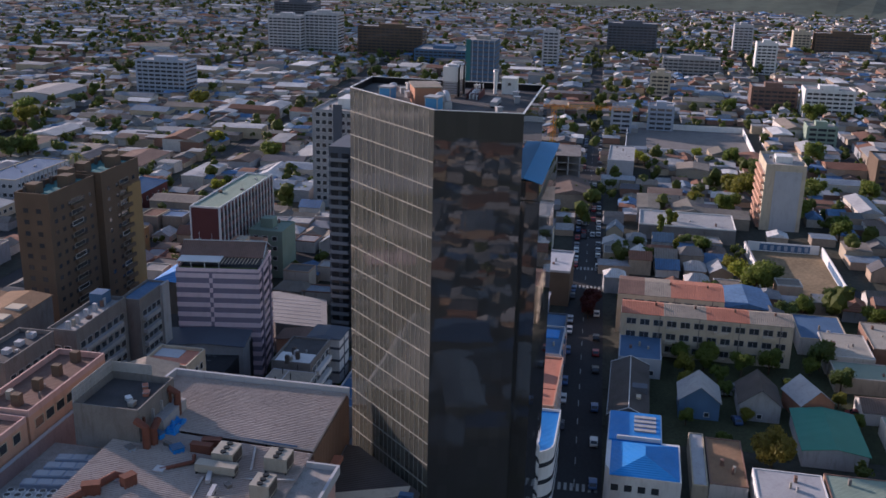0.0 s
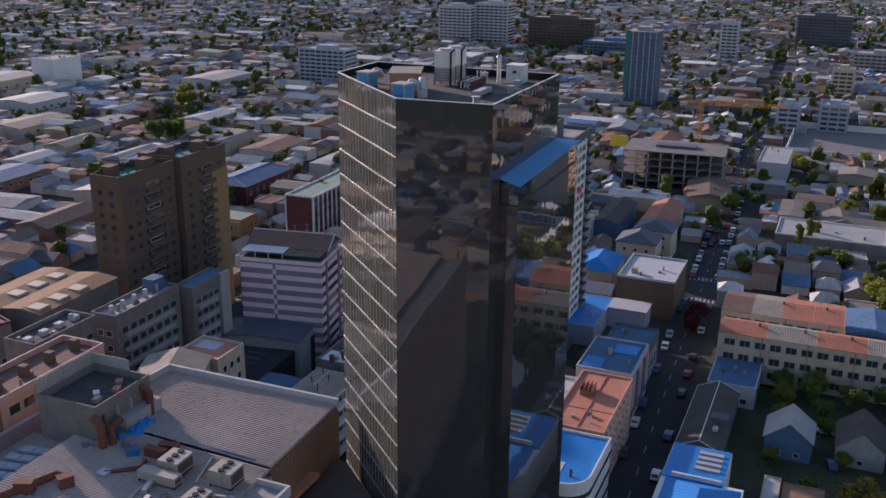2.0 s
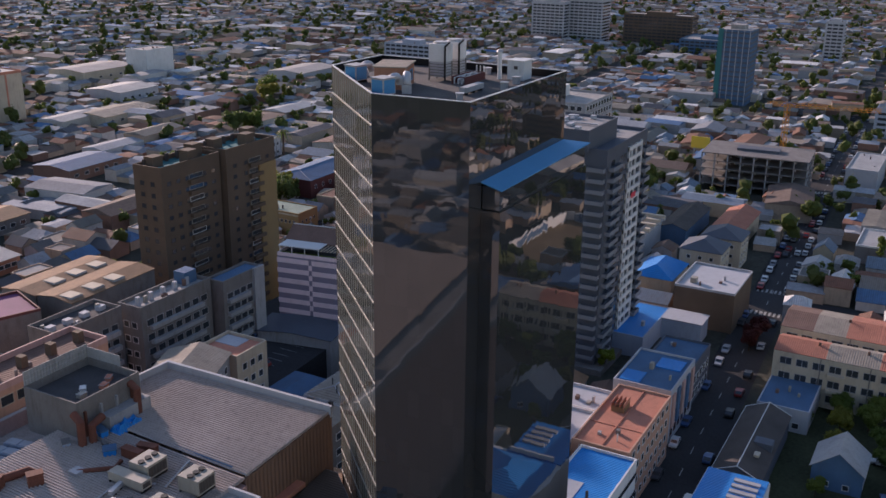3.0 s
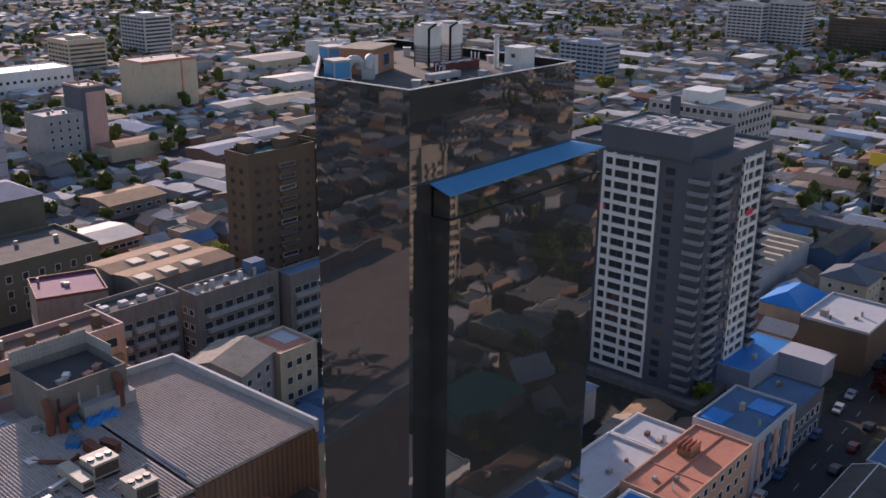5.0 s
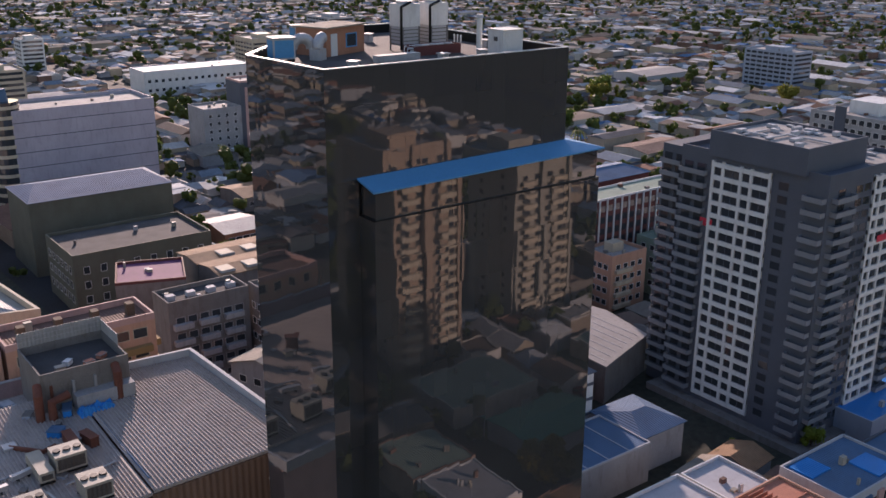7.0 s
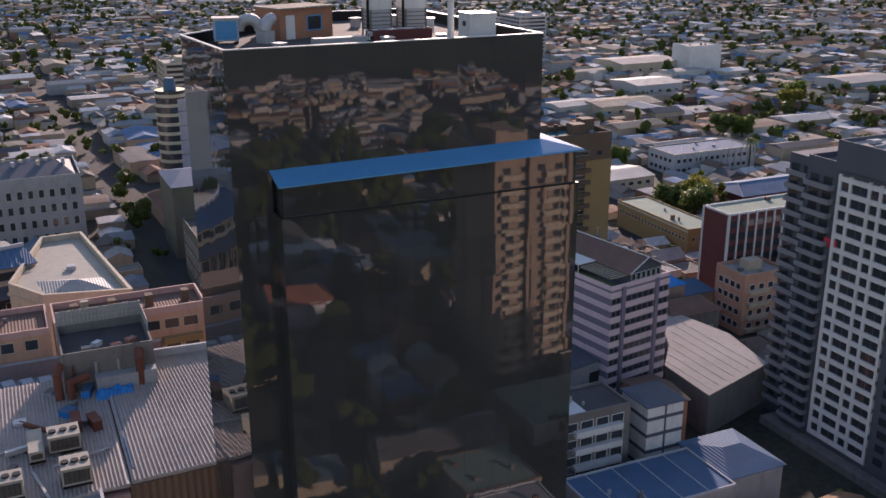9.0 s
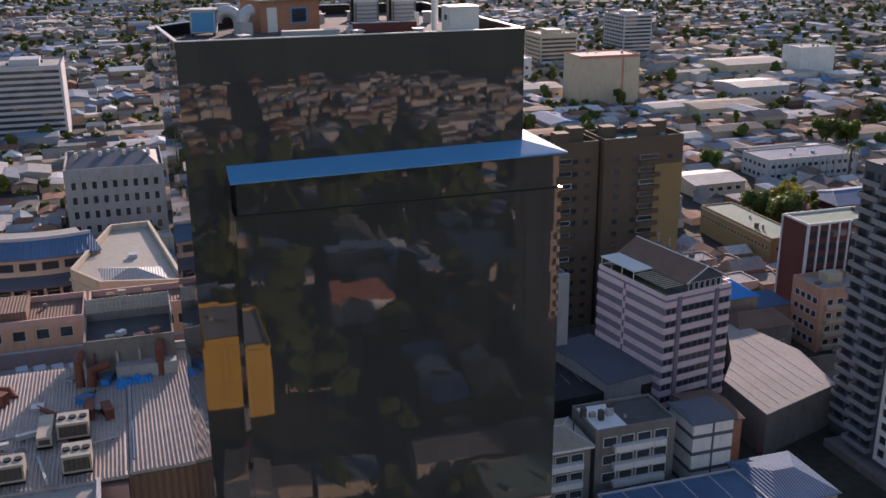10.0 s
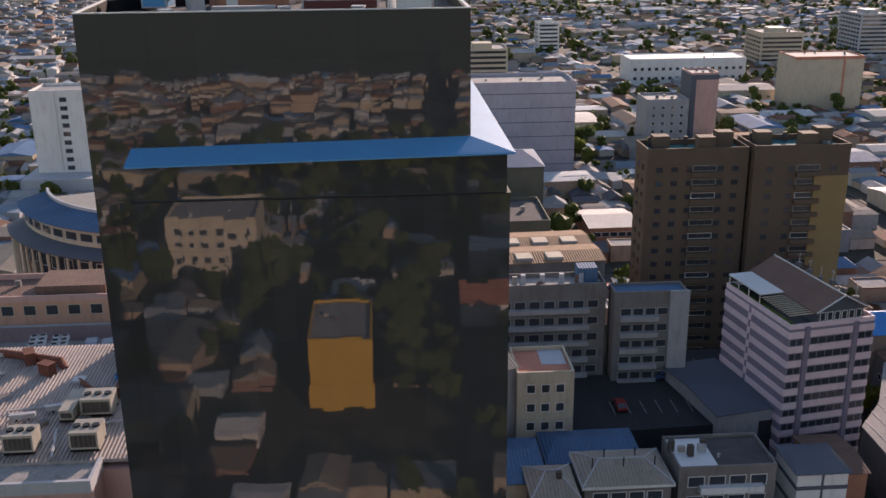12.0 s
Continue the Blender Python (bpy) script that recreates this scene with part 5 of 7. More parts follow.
# cream flats and green house behind
t, w, d = block("apartment_block", 134, 146.5, 92.6, 102.6, 14, "salmon_paint", "roof_grey", "pinkish four-storey flats with a roof stair house", "apartment block")
windows(t, "w", d, w / 2, 4, 4, 1.6, 3.1, 1.6, 1.5)
windows(t, "s", w, d / 2, 4, 4, 1.6, 3.1, 1.6, 1.5)
for r in range(4):
    part("balcony", boxes((-5.2, 0.5, -d / 2 - 1.0, -d / 2, 0.9 + 3.1 * r, 1.8 + 3.1 * r)), "cream_paint", t)
part("stair_house", boxes((-2, 2, -1, 2, 14, 16.4)), "cream_paint", t)
keep(133, 148, 91, 103)
t, w, d = block("apartment_block", 152, 164, 90, 101, 15, "pale_green", "pale_green", "pale green flats with a green roof", "apartment block", 0.4)
windows(t, "w", d, w / 2, 4, 3, 2.6, 3.2, 1.6, 1.5)
part("stair_house", boxes((-2, 2, -1, 3, 15, 18)), "pale_green", t)
keep(151, 165, 92, 105)
# long dark-red block with white ribs
t, w, d = block("office_block", 137.6, 181, 103.9, 113, 25.4, "dark_red", "pale_green", "long dark red office block with white ribs, pale green roof", "office block", 0.5, "white_paint")
for k in range(17):
    x = -w / 2 + w * k / 16
    part("rib", boxes((x - 0.2, x + 0.2, -d / 2 - 0.35, -d / 2, 0, 25.8)), "white_paint", t)
for y in (-d / 2, d / 2):
    part("rib", boxes((-w / 2 - 0.3, -w / 2, y - 0.2, y + 0.2, 0, 25.8)), "white_paint", t)
for r in range(8):
    for k in range(16):
        x = -w / 2 + w * (k + 0.5) / 16
        shared("window", window_mesh(2.1, 1.9, "dark_red", 1), t, x, -d / 2, 1.2 + r * 3.0, 0)
keep(136, 183, 101, 116)
t, w, d = block("row_building", 157.5, 168, 143, 178, 8.2, "ochre", "pale_green", "long ochre two-storey row with small windows", "row building", 0.4)
windows(t, "w", d, w / 2, 1, 20, 4.8, 3, 1.0, 1.2, "cream_paint")
windows(t, "s", w, d / 2, 1, 4, 4.8, 3, 1.0, 1.2, "cream_paint")
part("cornice", boxes((-w / 2 - 0.25, -w / 2, -d / 2, d / 2, 7.6, 8.0)), "cream_paint", t)
keep(156, 170, 141, 180)
hh = house("house", 120, 96, 13, 9, 8.5, 2.2, "grime", "brown_tin", "grey two-storey house with a rust-ridged roof", hip=2.5, wins=4)
keep(112, 127, 90, 102)
# halls and rows farther back
hh = house("hall", 216, 177, 34, 17, 7.0, 2.0, "dark_red", "blue_soft", "long low hall with a blue sheet roof", hip=5, category="hall")
ridge_caps(hh, 34, 17, 7.0, 2.0, 0.4, 5, "pale_blue")
windows(hh, "s", 34, 8.5, 1, 7, 3.2, 3, 1.2, 1.6)
keep(198, 234, 166, 188)
t, w, d = block("school_building", 212, 250, 222, 238, 8, "pale_grey", "blue_soft", "two-storey pale school with a long window row", "school", 0.4, "cream_paint")
windows(t, "s", w, d / 2, 2, 14, 1.2, 3.6, 1.9, 1.6)
windows(t, "w", d, w / 2, 2, 5, 1.2, 3.6, 1.9, 1.6)
for k in range(13):
    part("pier", boxes((-w / 2 + w * k / 12 - 0.2, -w / 2 + w * k / 12 + 0.2, -d / 2 - 0.4, -d / 2, 0, 8)), "pale_grey", t)
keep(210, 252, 220, 240)
for x0, x1, y0, y1, h_, wall, roof, lab in ((78, 92, 196, 214, 6, "brick_orange", "zinc", "brick shed under a grey gabled roof"), (186, 214, 404, 424, 8, "cream_paint", "roof_pale", "low store with a wide pale roof"),
                                            (250, 286, 330, 352, 7, "cream_paint", "tan_roof", "market hall under a tan sheet roof"), (300, 330, 372, 398, 8, "pale_grey", "zinc", "wide depot with a grey sheet roof"),
                                            (262, 292, 196, 214, 6, "house_wall", "brown_tin", "long workshop with a brown roof"), (176, 196, 212, 230, 6, "cream_paint", "zinc", "cream workshop with a pale roof"),
                                            (336, 380, 440, 470, 9, "cream_paint", "roof_pale", "long beige store with a flat pale roof"), (100, 122, 228, 246, 6.5, "grime", "rust_sheet", "old depot with a rusty roof"),
                                            (90, 112, 340, 362, 7, "cream_paint", "zinc", "cream depot under a grey roof"), (168, 196, 262, 282, 6.5, "house_wall", "blue_soft", "depot with a dull blue roof"),
                                            (410, 450, 330, 356, 8, "pale_grey", "roof_pale", "pale depot with a wide flat roof"), (300, 326, 120, 140, 6, "house_wall", "zinc", "workshop with a grey tin roof")):
    hh = house("depot", (x0 + x1) / 2, (y0 + y1) / 2, x1 - x0, y1 - y0, h_ - 1.5, 1.2, wall, roof, lab, category="warehouse", rz=1.5)
    windows(hh, "s", x1 - x0, (y1 - y0) / 2, 1, 5, h_ * 0.3, 3, 2.2, 1.4)
    keep(x0, x1, y0, y1, 2)
house("house", 117, 106, 13, 11, 12, 2.2, "house_wall", "blue_roof", "house with a bright blue hipped roof", hip=4)
house("house", 129, 107, 10, 8.5, 8, 2.0, "house_wall", "blue_soft", "house with a dull blue roof", hip=3)
keep(107, 136, 102, 119)
# salmon corner building and neighbours beyond the shopping centre
t, w, d = block("apartment_block", -12, 9.0, 67.2, 75.4, 37.4, "salmon_paint", "brown_tin", "salmon flats with a terrace and ochre balconies", "apartment block", 1.0, "pink_paint")
windows(t, "s", w, d / 2, 5, 7, 22.5, 3.1, 2.2, 1.6, "cream_paint")
windows(t, "e", d, w / 2, 9, 3, 9.0, 3.1, 1.9, 1.6, "cream_paint")
for k in range(4):
    part("chimney", boxes((-8 + 5.2 * k, -6.9 + 5.2 * k, -1, 0.3, 37.4, 39.3)), "brown_brick", t)
for r in range(9):
    part("balcony", boxes((4, 9.6, -d / 2 - 1.0, -d / 2, 8.0 + 3.1 * r, 9.0 + 3.1 * r)), "ochre", t)
    part("balcony", boxes((w / 2, w / 2 + 0.9, -3.4, 1.0, 8.0 + 3.1 * r, 9.0 + 3.1 * r)), "ochre", t)
keep(-14, 12, 66, 78)
t, w, d = block("apartment_block", -52, -12.6, 67.2, 77, 37.0, "salmon_paint", "brown_tin", "long salmon flats with a brown tiled roof", "apartment block", 0.9, "pink_paint")
windows(t, "s", w, d / 2, 5, 12, 22.5, 3.1, 1.8, 1.6, "cream_paint")
part("attic", boxes((2, 12, -3, 4, 37.0, 38.6)), "brown_tin", t)
keep(-54, -12, 60, 78)
# public building across the side street: a flat-roofed wing and a curved wing with a blue roof
arc = thing("arcade_house", -6, 130, 0, 0, "pale stone public building with a parapeted tan roof", "public building")
EW = [(-11.8, -7.4), (-6.2, -16.8), (9.3, -20.4), (4.0, 21.6), (-4.5, 21.0)]
bm = bmesh.new()
prism(bm, EW, 0, 25.2)
part("wall", bm, "cream_paint", arc)
bm = bmesh.new()
prism(bm, ring(EW, 0.7), 25.2, 25.4)
part("roof", bm, "ac_beige", arc, "dusty tan flat roof")
bm = bmesh.new()
rim_band(bm, EW, 0.6, 25.2, 26.6)
part("parapet", bm, "cream_paint", arc)
bm = bmesh.new()
v = [bm.verts.new(p_) for p_ in ((-5.4, -14.6, 25.4), (7.2, -17.4, 25.4), (5.4, -8.0, 25.4), (-7.0, -5.0, 25.4), (-1.0, -11.6, 27.0), (0.6, -11.9, 27.0))]
for f in ((0, 1, 5, 4), (1, 2, 5), (2, 3, 4, 5), (3, 0, 4)):
    bm.faces.new([v[i_] for i_ in f])
part("hipped_roof", bm, "zinc", arc, "ribbed hipped roof section")
part("roof_hatch", boxes((-0.8, 0.8, -1.2, 0.6, 25.4, 26.2)), "pale_grey", arc)
part("cornice", (lambda b: (rim_band(b, ring(EW, -0.35), 0.34, 24.2, 24.6), b)[1])(bmesh.new()), "cream_paint", arc)
for k in range(5):
    me = window_mesh(1.5, 2.2, "cream_paint", 1)
    for r in range(2):
        shared("window", me, arc, 9.0 - 0.55 * k * 1.0, -16 + 7.0 * k, 15 + 4.4 * r, 83 + 14)
blue = thing("curved_wing", -25, 174, 0, 0, "curved public building wing with a blue seamed roof", "public building")
for nm, prof, mat, lab in (("wall", [(41.0, 0), (41.0, 26.3), (35.0, 26.3), (35.0, 0)], "cream_paint", ""),
                           ("roof", [(42.2, 26.4), (35.5, 28.2), (35.5, 28.0), (42.2, 26.2)], "blue_soft", "blue seamed sheet-metal ring roof"),
                           ("inner_parapet", [(35.5, 26.4), (35.5, 28.9), (34.9, 28.9), (34.9, 26.4)], "pale_grey", ""),
                           ("inner_roof", [(34.9, 26.5), (24.0, 26.7), (24.0, 0), (34.9, 0)], "ac_beige", "tan inner roof"),
                           ("canopy", [(45.0, 21.2), (41.0, 22.4), (41.0, 22.0), (45.0, 20.8)], "slate_grey", "dark lower ring roof"),
                           ("glazing", [(42.6, 9.0), (42.6, 20.8), (41.0, 20.8), (41.0, 9.0)], "pane", ""),
                           ("base", [(45.0, 0), (45.0, 9.6), (41.0, 9.6), (41.0, 0)], "cream_paint", "")):
    bm = bmesh.new()
    revolve(bm, prof, 198, 288, 36)
    part(nm, bm, mat, blue, lab)
for k in range(22):
    a = radians(200 + 4 * k)
    bm = bmesh.new()
    cylinder(bm, 44.2 * math.cos(a), 44.2 * math.sin(a), 9.6, 21.0, 0.32, 8)
    part("column", bm, "cream_paint", blue)
for k in range(44):
    a = radians(199 + 2 * k)
    bm = bmesh.new()
    p0, p1 = Vector((42.1 * math.cos(a), 42.1 * math.sin(a), 26.46)), Vector((35.6 * math.cos(a), 35.6 * math.sin(a), 28.22))
    tube(bm, p0, p1, 0.07, 4)
    part("seam", bm, "blue_soft", blue)
for k in range(14):
    a = radians(202 + 6 * k)
    me = window_mesh(3.4, 1.9, "pale_grey", 1)
    shared("window", me, blue, 41.03 * math.cos(a), 41.03 * math.sin(a), 23.4, math.degrees(a) + 90)
    me = window_mesh(2.6, 3.0, "white_paint", 1)
    shared("window", me, blue, 42.63 * math.cos(a), 42.63 * math.sin(a), 16.5, math.degrees(a) + 90)
keep(-80, 6, 106, 178)
# tall white slab and glazed corner building along the side street
t, w, d = block("office_tower", -96, -74, 268, 284, 34, "white_paint", "roof_grey", "tall plain white slab with a strip of balconies", "office tower")
windows(t, "s", 4.0, d / 2, 11, 1, 2, 2.9, 2.4, 1.5, "slate_grey", 0.5)
part("fin", boxes((-3.0, -2.6, -d / 2 - 0.6, -d / 2, 0, 35)), "white_paint", t)
part("podium", boxes((-14, 26, -d / 2 - 10, d / 2 + 4, 0, 7)), "pale_grey", t)
keep(-98, -72, 266, 286)
t, w, d = block("department_store", 40, 88, 270, 292, 33, "mauve_panel", "roof_grey", "windowless pale mauve department store with panel joints", "department store", 1.2)
for r in range(6):
    part("panel_joint", boxes((-w / 2 - 0.05, w / 2 + 0.05, -d / 2 - 0.05, d / 2 + 0.05, 5 + 5 * r, 5.25 + 5 * r)), "slate_grey", t)
part("corner_drum", (lambda b: (cylinder(b, -w / 2 - 1, -d / 2 + 5, 0, 37, 5.2, 24), b)[1])(bmesh.new()), "pane", t, "glazed corner drum")
for r in range(11):
    part("drum_band", (lambda b: (cylinder(b, -w / 2 - 1, -d / 2 + 5, 2.8 + 3.2 * r, 3.9 + 3.2 * r, 5.35, 24), b)[1])(bmesh.new()), "cream_paint", t)
part("drum_cap", (lambda b: (cylinder(b, -w / 2 - 1, -d / 2 + 5, 37, 41, 2.2, 20, 1.6), b)[1])(bmesh.new()), "blue_soft", t)
keep(26, 86, 264, 294)
house("hall", 46, 214, 40, 22, 21, 2.4, "olive_render", "blue_soft", "wide dark olive hall with a blue-grey curved sheet roof", hip=5, category="hall")
keep(24, 68, 200, 228)
t, w, d = block("shop_building", 26, 62, 168, 190, 15, "olive_render", "roof_felt", "dark old shop building with arcaded street front", "shop building")
windows(t, "w", d, w / 2, 3, 6, 3, 3.8, 1.6, 2.0)
windows(t, "s", w, d / 2, 3, 8, 3, 3.8, 1.6, 2.0)
keep(24, 64, 166, 192)
t, w, d = block("shop_building", 21, 34.5, 113.5, 126.5, 25.4, "grime", "dusty_purple", "shop building with a dusty purple-red roof", "shop building", 0.6, "dark_red", rz=-20)
windows(t, "w", d, w / 2, 5, 5, 2.5, 3.6, 1.4, 1.8)
windows(t, "s", w, d / 2, 5, 5, 2.5, 3.6, 1.4, 1.8)
keep(18, 38, 110, 130)
t, w, d = block("bank_building", -24, 4, 226, 252, 21, "grey_concrete", "roof_grey", "ornate pale stone bank with tall windows", "public building", 1.4)
windows(t, "s", w, d / 2, 4, 9, 3, 4.4, 1.5, 2.4, "cream_paint")
windows(t, "e", d, w / 2, 4, 8, 3, 4.4, 1.5, 2.4, "cream_paint")
bm = bmesh.new()
gable(bm, w - 1, d - 1, 21.2, 3.0, 0.0, hip=5)
part("mansard", bm, "slate_grey", t, "dark mansard roof")
for k in range(10):
    part("roof_clutter", boxes((-11 + 2.3 * k, -10 + 2.3 * k, -3 + (k % 3) * 2.4, -1.6 + (k % 3) * 2.4, 22.4, 25.0)), "pale_grey" if k % 2 else "cream_paint", t)
keep(-26, 6, 224, 254)
t, w, d = block("white_school", 156, 220, 462, 484, 14, "white_paint", "white_paint", "long white building with a white roof and dark window row", "public building", 0.5)
windows(t, "s", w, d / 2, 2, 16, 3, 5, 2.0, 1.8)
keep(154, 222, 460, 486)
t, w, d = block("plain_block", 212, 245, 380, 400, 25, "cream_paint", "roof_grey", "plain windowless beige block with a red edge", "office block", 0.6, "terracotta_flat")
part("edge_strip", boxes((-w / 2 - 0.06, w / 2 + 0.06, -d / 2 - 0.06, -d / 2, 24.2, 25.6), (w * 0.2, w * 0.23, -d / 2 - 0.07, -d / 2, 0, 24)), "terracotta_flat", t)
keep(210, 247, 378, 402)
t, w, d = block("slim_block", 144, 155, 318, 332, 28, "pink_paint", "roof_grey", "slim pinkish stair tower block", "office block", 0.8)
part("edge_strip", boxes((-w / 2 - 0.06, w / 2 + 0.06, -d / 2 - 0.06, -d / 2, 26, 28), (-w / 2 - 0.05, -w / 2 + 2, -d / 2 - 0.05, d / 2, 0, 28)), "slate_grey", t)
keep(126, 157, 316, 334)
t, w, d = block("apartment_block", 126, 143, 316, 332, 18, "grey_concrete", "roof_grey", "greyish old flats with a cluttered roof", "apartment block")
windows(t, "s", w, d / 2, 5, 4, 2, 3.2, 1.4, 1.5)

# ---------------------------------------------------------------- along the street, north side
t = thing("corner_shop", 47.5, 1.2, 0, 0, "rounded white corner shop building with a bright blue roof", "shop building")


def rounded(x0, x1, y0, y1, r, corners):
    pts = []
    for cx, cy, a0, k in ((x1 - r, y1 - r, 0, "ne"), (x0 + r, y1 - r, 90, "nw"), (x0 + r, y0 + r, 180, "sw"), (x1 - r, y0 + r, 270, "se")):
        if k in corners:
            pts += [(cx + r * math.cos(radians(a0 + 11.25 * i)), cy + r * math.sin(radians(a0 + 11.25 * i))) for i in range(9)]
        else:
            pts.append({"ne": (x1, y1), "nw": (x0, y1), "sw": (x0, y0), "se": (x1, y0)}[k])
    return pts


o = rounded(-9.0, 9.5, -5.2, 5.0, 4.5, ("sw",))
bm = bmesh.new()
prism(bm, o, 0, 12.4)
part("wall", bm, "white_paint", t)
for r in range(3):
    bm = bmesh.new()
    rim_band(bm, ring(o, -0.06), 0.05, 2.5 + 3.6 * r, 3.4 + 3.6 * r)
    part("window_band", bm, "pane", t)
bm = bmesh.new()
prism(bm, ring(o, 0.25), 12.4, 12.6)
part("roof", bm, "blue_roof", t)
bm = bmesh.new()
rim_band(bm, o, 0.25, 12.4, 13.1)
part("parapet", bm, "white_paint", t)
part("roof_patch", boxes((-7.5, -1.5, 0.2, 4.4, 12.6, 12.68)), "pale_grey", t)
part("vent_pipe", boxes((-5.6, -5.2, -2.0, -1.6, 12.6, 13.9)), "dark_roof", t)
keep(37, 58, -5, 8)
t, w, d = block("apartment_block", 57.6, 82.4, -2.4, 8.2, 13.0, "salmon_paint", "terracotta_flat", "salmon flats with a flat orange-red roof and timber hatch", "apartment block", 0.45)
windows(t, "s", w, d / 2, 4, 8, 1.5, 3.2, 1.5, 1.5)
windows(t, "w", d, w / 2, 4, 4, 1.5, 3.2, 1.5, 1.5)
part("roof_hatch", boxes((1.5, 5.0, 0.5, 3.0, 13.06, 14.1)), "wood", t)
for k in range(4):
    part("hatch_bar", boxes((1.4, 5.1, 0.5 + 0.8 * k, 0.62 + 0.8 * k, 14.1, 15.0)), "terracotta_flat", t)
part("ridge", boxes((-12.0, 12.0, -0.12, 0.12, 13.06, 13.25), (-4, -3.8, -4.9, 4.9, 13.06, 13.2)), "terracotta_flat", t)
part("pipe", boxes((-9, -8.8, -2, -1.8, 13.0, 14.5)), "white_paint", t)
keep(57, 85, -3.7, 12.3)
t, w, d = block("shop_building", 53, 73.5, 9.6, 20.2, 10.4, "cream_paint", "pale_grey", "narrow shop building with a pale sheet roof", "shop building", 0.6, "white_paint")
t, w, d = block("shop_building", 74.5, 84, 9.2, 20.4, 10.0, "cream_paint", "pale_grey", "low shop building with a pale stepped roof", "shop building", 0.6, "white_paint")
keep(52, 85, 12.3, 21.3)
t, w, d = block("apartment_block", 86.5, 104, -1.3, 10.7, 11.8, "pale_grey", "blue_soft", "worn grey flats with blue roof sheets", "apartment block", 0.5)
windows(t, "s", w, d / 2, 3, 6, 1.5, 3.4, 1.6, 1.7, "dark_red")
part("roof_sheet", boxes((-7.5, -2.5, 1.0, 5.2, 11.86, 12.1)), "blue_roof", t)
part("roof_sheet", boxes((1.5, 6.5, -4.8, 0.5, 11.86, 12.1)), "blue_roof", t)
for k in range(5):
    part("bay", boxes((-7.6 + 3.4 * k, -6.0 + 3.4 * k, -6.4, -6.0, 3.6, 11.0)), "blue_soft" if k % 2 else "pink_paint", t)
t, w, d = block("shop_building", 105, 120, -0.7, 9.9, 9.0, "slate_grey", "blue_soft", "old shop building with a dark blue roof", "shop building", 0.5)
windows(t, "s", w, d / 2, 2, 5, 1.2, 3.6, 1.8, 2.0)
keep(86, 121, -3.2, 11.8)
t, w, d = block("shop_building", 150, 170, 1.1, 16.6, 10.5, "brown_brick", "pale_grey", "brown corner building with a chamfered pale flat roof", "shop building", 0.6, "pale_grey")
part("roof_vent", boxes((-6, -4.4, 3.2, 4.8, 10.5, 12.0)), "ac_beige", t)
keep(149, 171, -0.4, 17.6)
t, w, d = block("court_house", 124, 146, 16.2, 28.2, 5.5, "pale_blue", "blue_roof", "L-shaped low house with a bright blue roof", "house", 0.2)
part("wing", boxes((4, 11, -16, -6, 0, 5.5)), "pale_blue", t)
part("wing_roof", boxes((3.7, 11.3, -16.3, -6, 5.5, 5.7)), "pale_grey", t)
keep(122, 148, -1.8, 30.2)
house("house", 172, 26.7, 16, 11, 6.5, 2.6, "cream_paint", "blue_roof", "cream house with a bright blue hipped roof", hip=4)
keep(163, 181, 19.7, 33.7)
for x in (190, 205):
    house("villa", x, 19 - (x - 190) * 0.15, 11, 12, 9.5, 2.6, "cream_paint", "slate_grey", "cream twin villa with a grey hipped roof", hip=4, wins=3)
keep(183, 213, 9.1, 29.1)
house("hall", 196, 51.1, 34, 24, 8, 2.8, "pale_grey", "zinc", "market hall with a ribbed pale arched roof", category="hall")
for k in range(6):
    t = thing("ridge_light", 183 + 5.2 * k, 46, 10.7, 0, "pale translucent ridge light on the hall", "roof light", "hall ridge lights")
    part("sheet", boxes((-0.7, 0.7, -9, 9, -0.6, 0.3)), "cream_paint", t)
    part("kerb", boxes((-0.85, 0.85, -9.1, 9.1, -1.2, -0.6)), "zinc_plain", t)
keep(178, 215, 37.1, 65.1)
house("row_house", 228, 35.5, 30, 9, 6, 1.6, "blue_soft", "dark_roof", "blue-walled row house with a dark roof", category="house")
house("row_house", 232, 19.6, 26, 10, 6.5, 2, "cream_paint", "terracotta", "long row with a red-brown sheet roof", category="house")
keep(212, 248, 13.6, 41.6)
for x, y, w_, d_, h_, roof, lab in ((89.5, 13.2, 8, 6, 3.6, "rust_sheet", "shabby low house with a rusted tin roof"), (97.5, 12.6, 6, 7, 3.2, "brown_tin", "shabby brown-roofed back house"),
                                    (88, 22.5, 9, 7, 3.4, "tan_roof", "low back house with a tan tin roof"), (97, 22, 7, 8, 3.8, "rust_sheet", "back house with a patched rusty roof")):
    house("house", x, y + 3, w_, d_, h_, 1.3, "house_wall", roof, lab, rz=7)
for k in range(5):
    t = thing("timber_stack", 95.5 + 1.3 * k, 22.8 + 0.5 * (k % 2), 0.16, 30 + 25 * k, "stack of raw yellow building timber", "timber stack", "timber stacks")
    for j in range(3):
        part("beam", boxes((-2.2, 2.2, -0.5 + 0.4 * j, -0.18 + 0.4 * j, 0, 0.5 + 0.25 * ((j + k) % 2))), "timber", t)
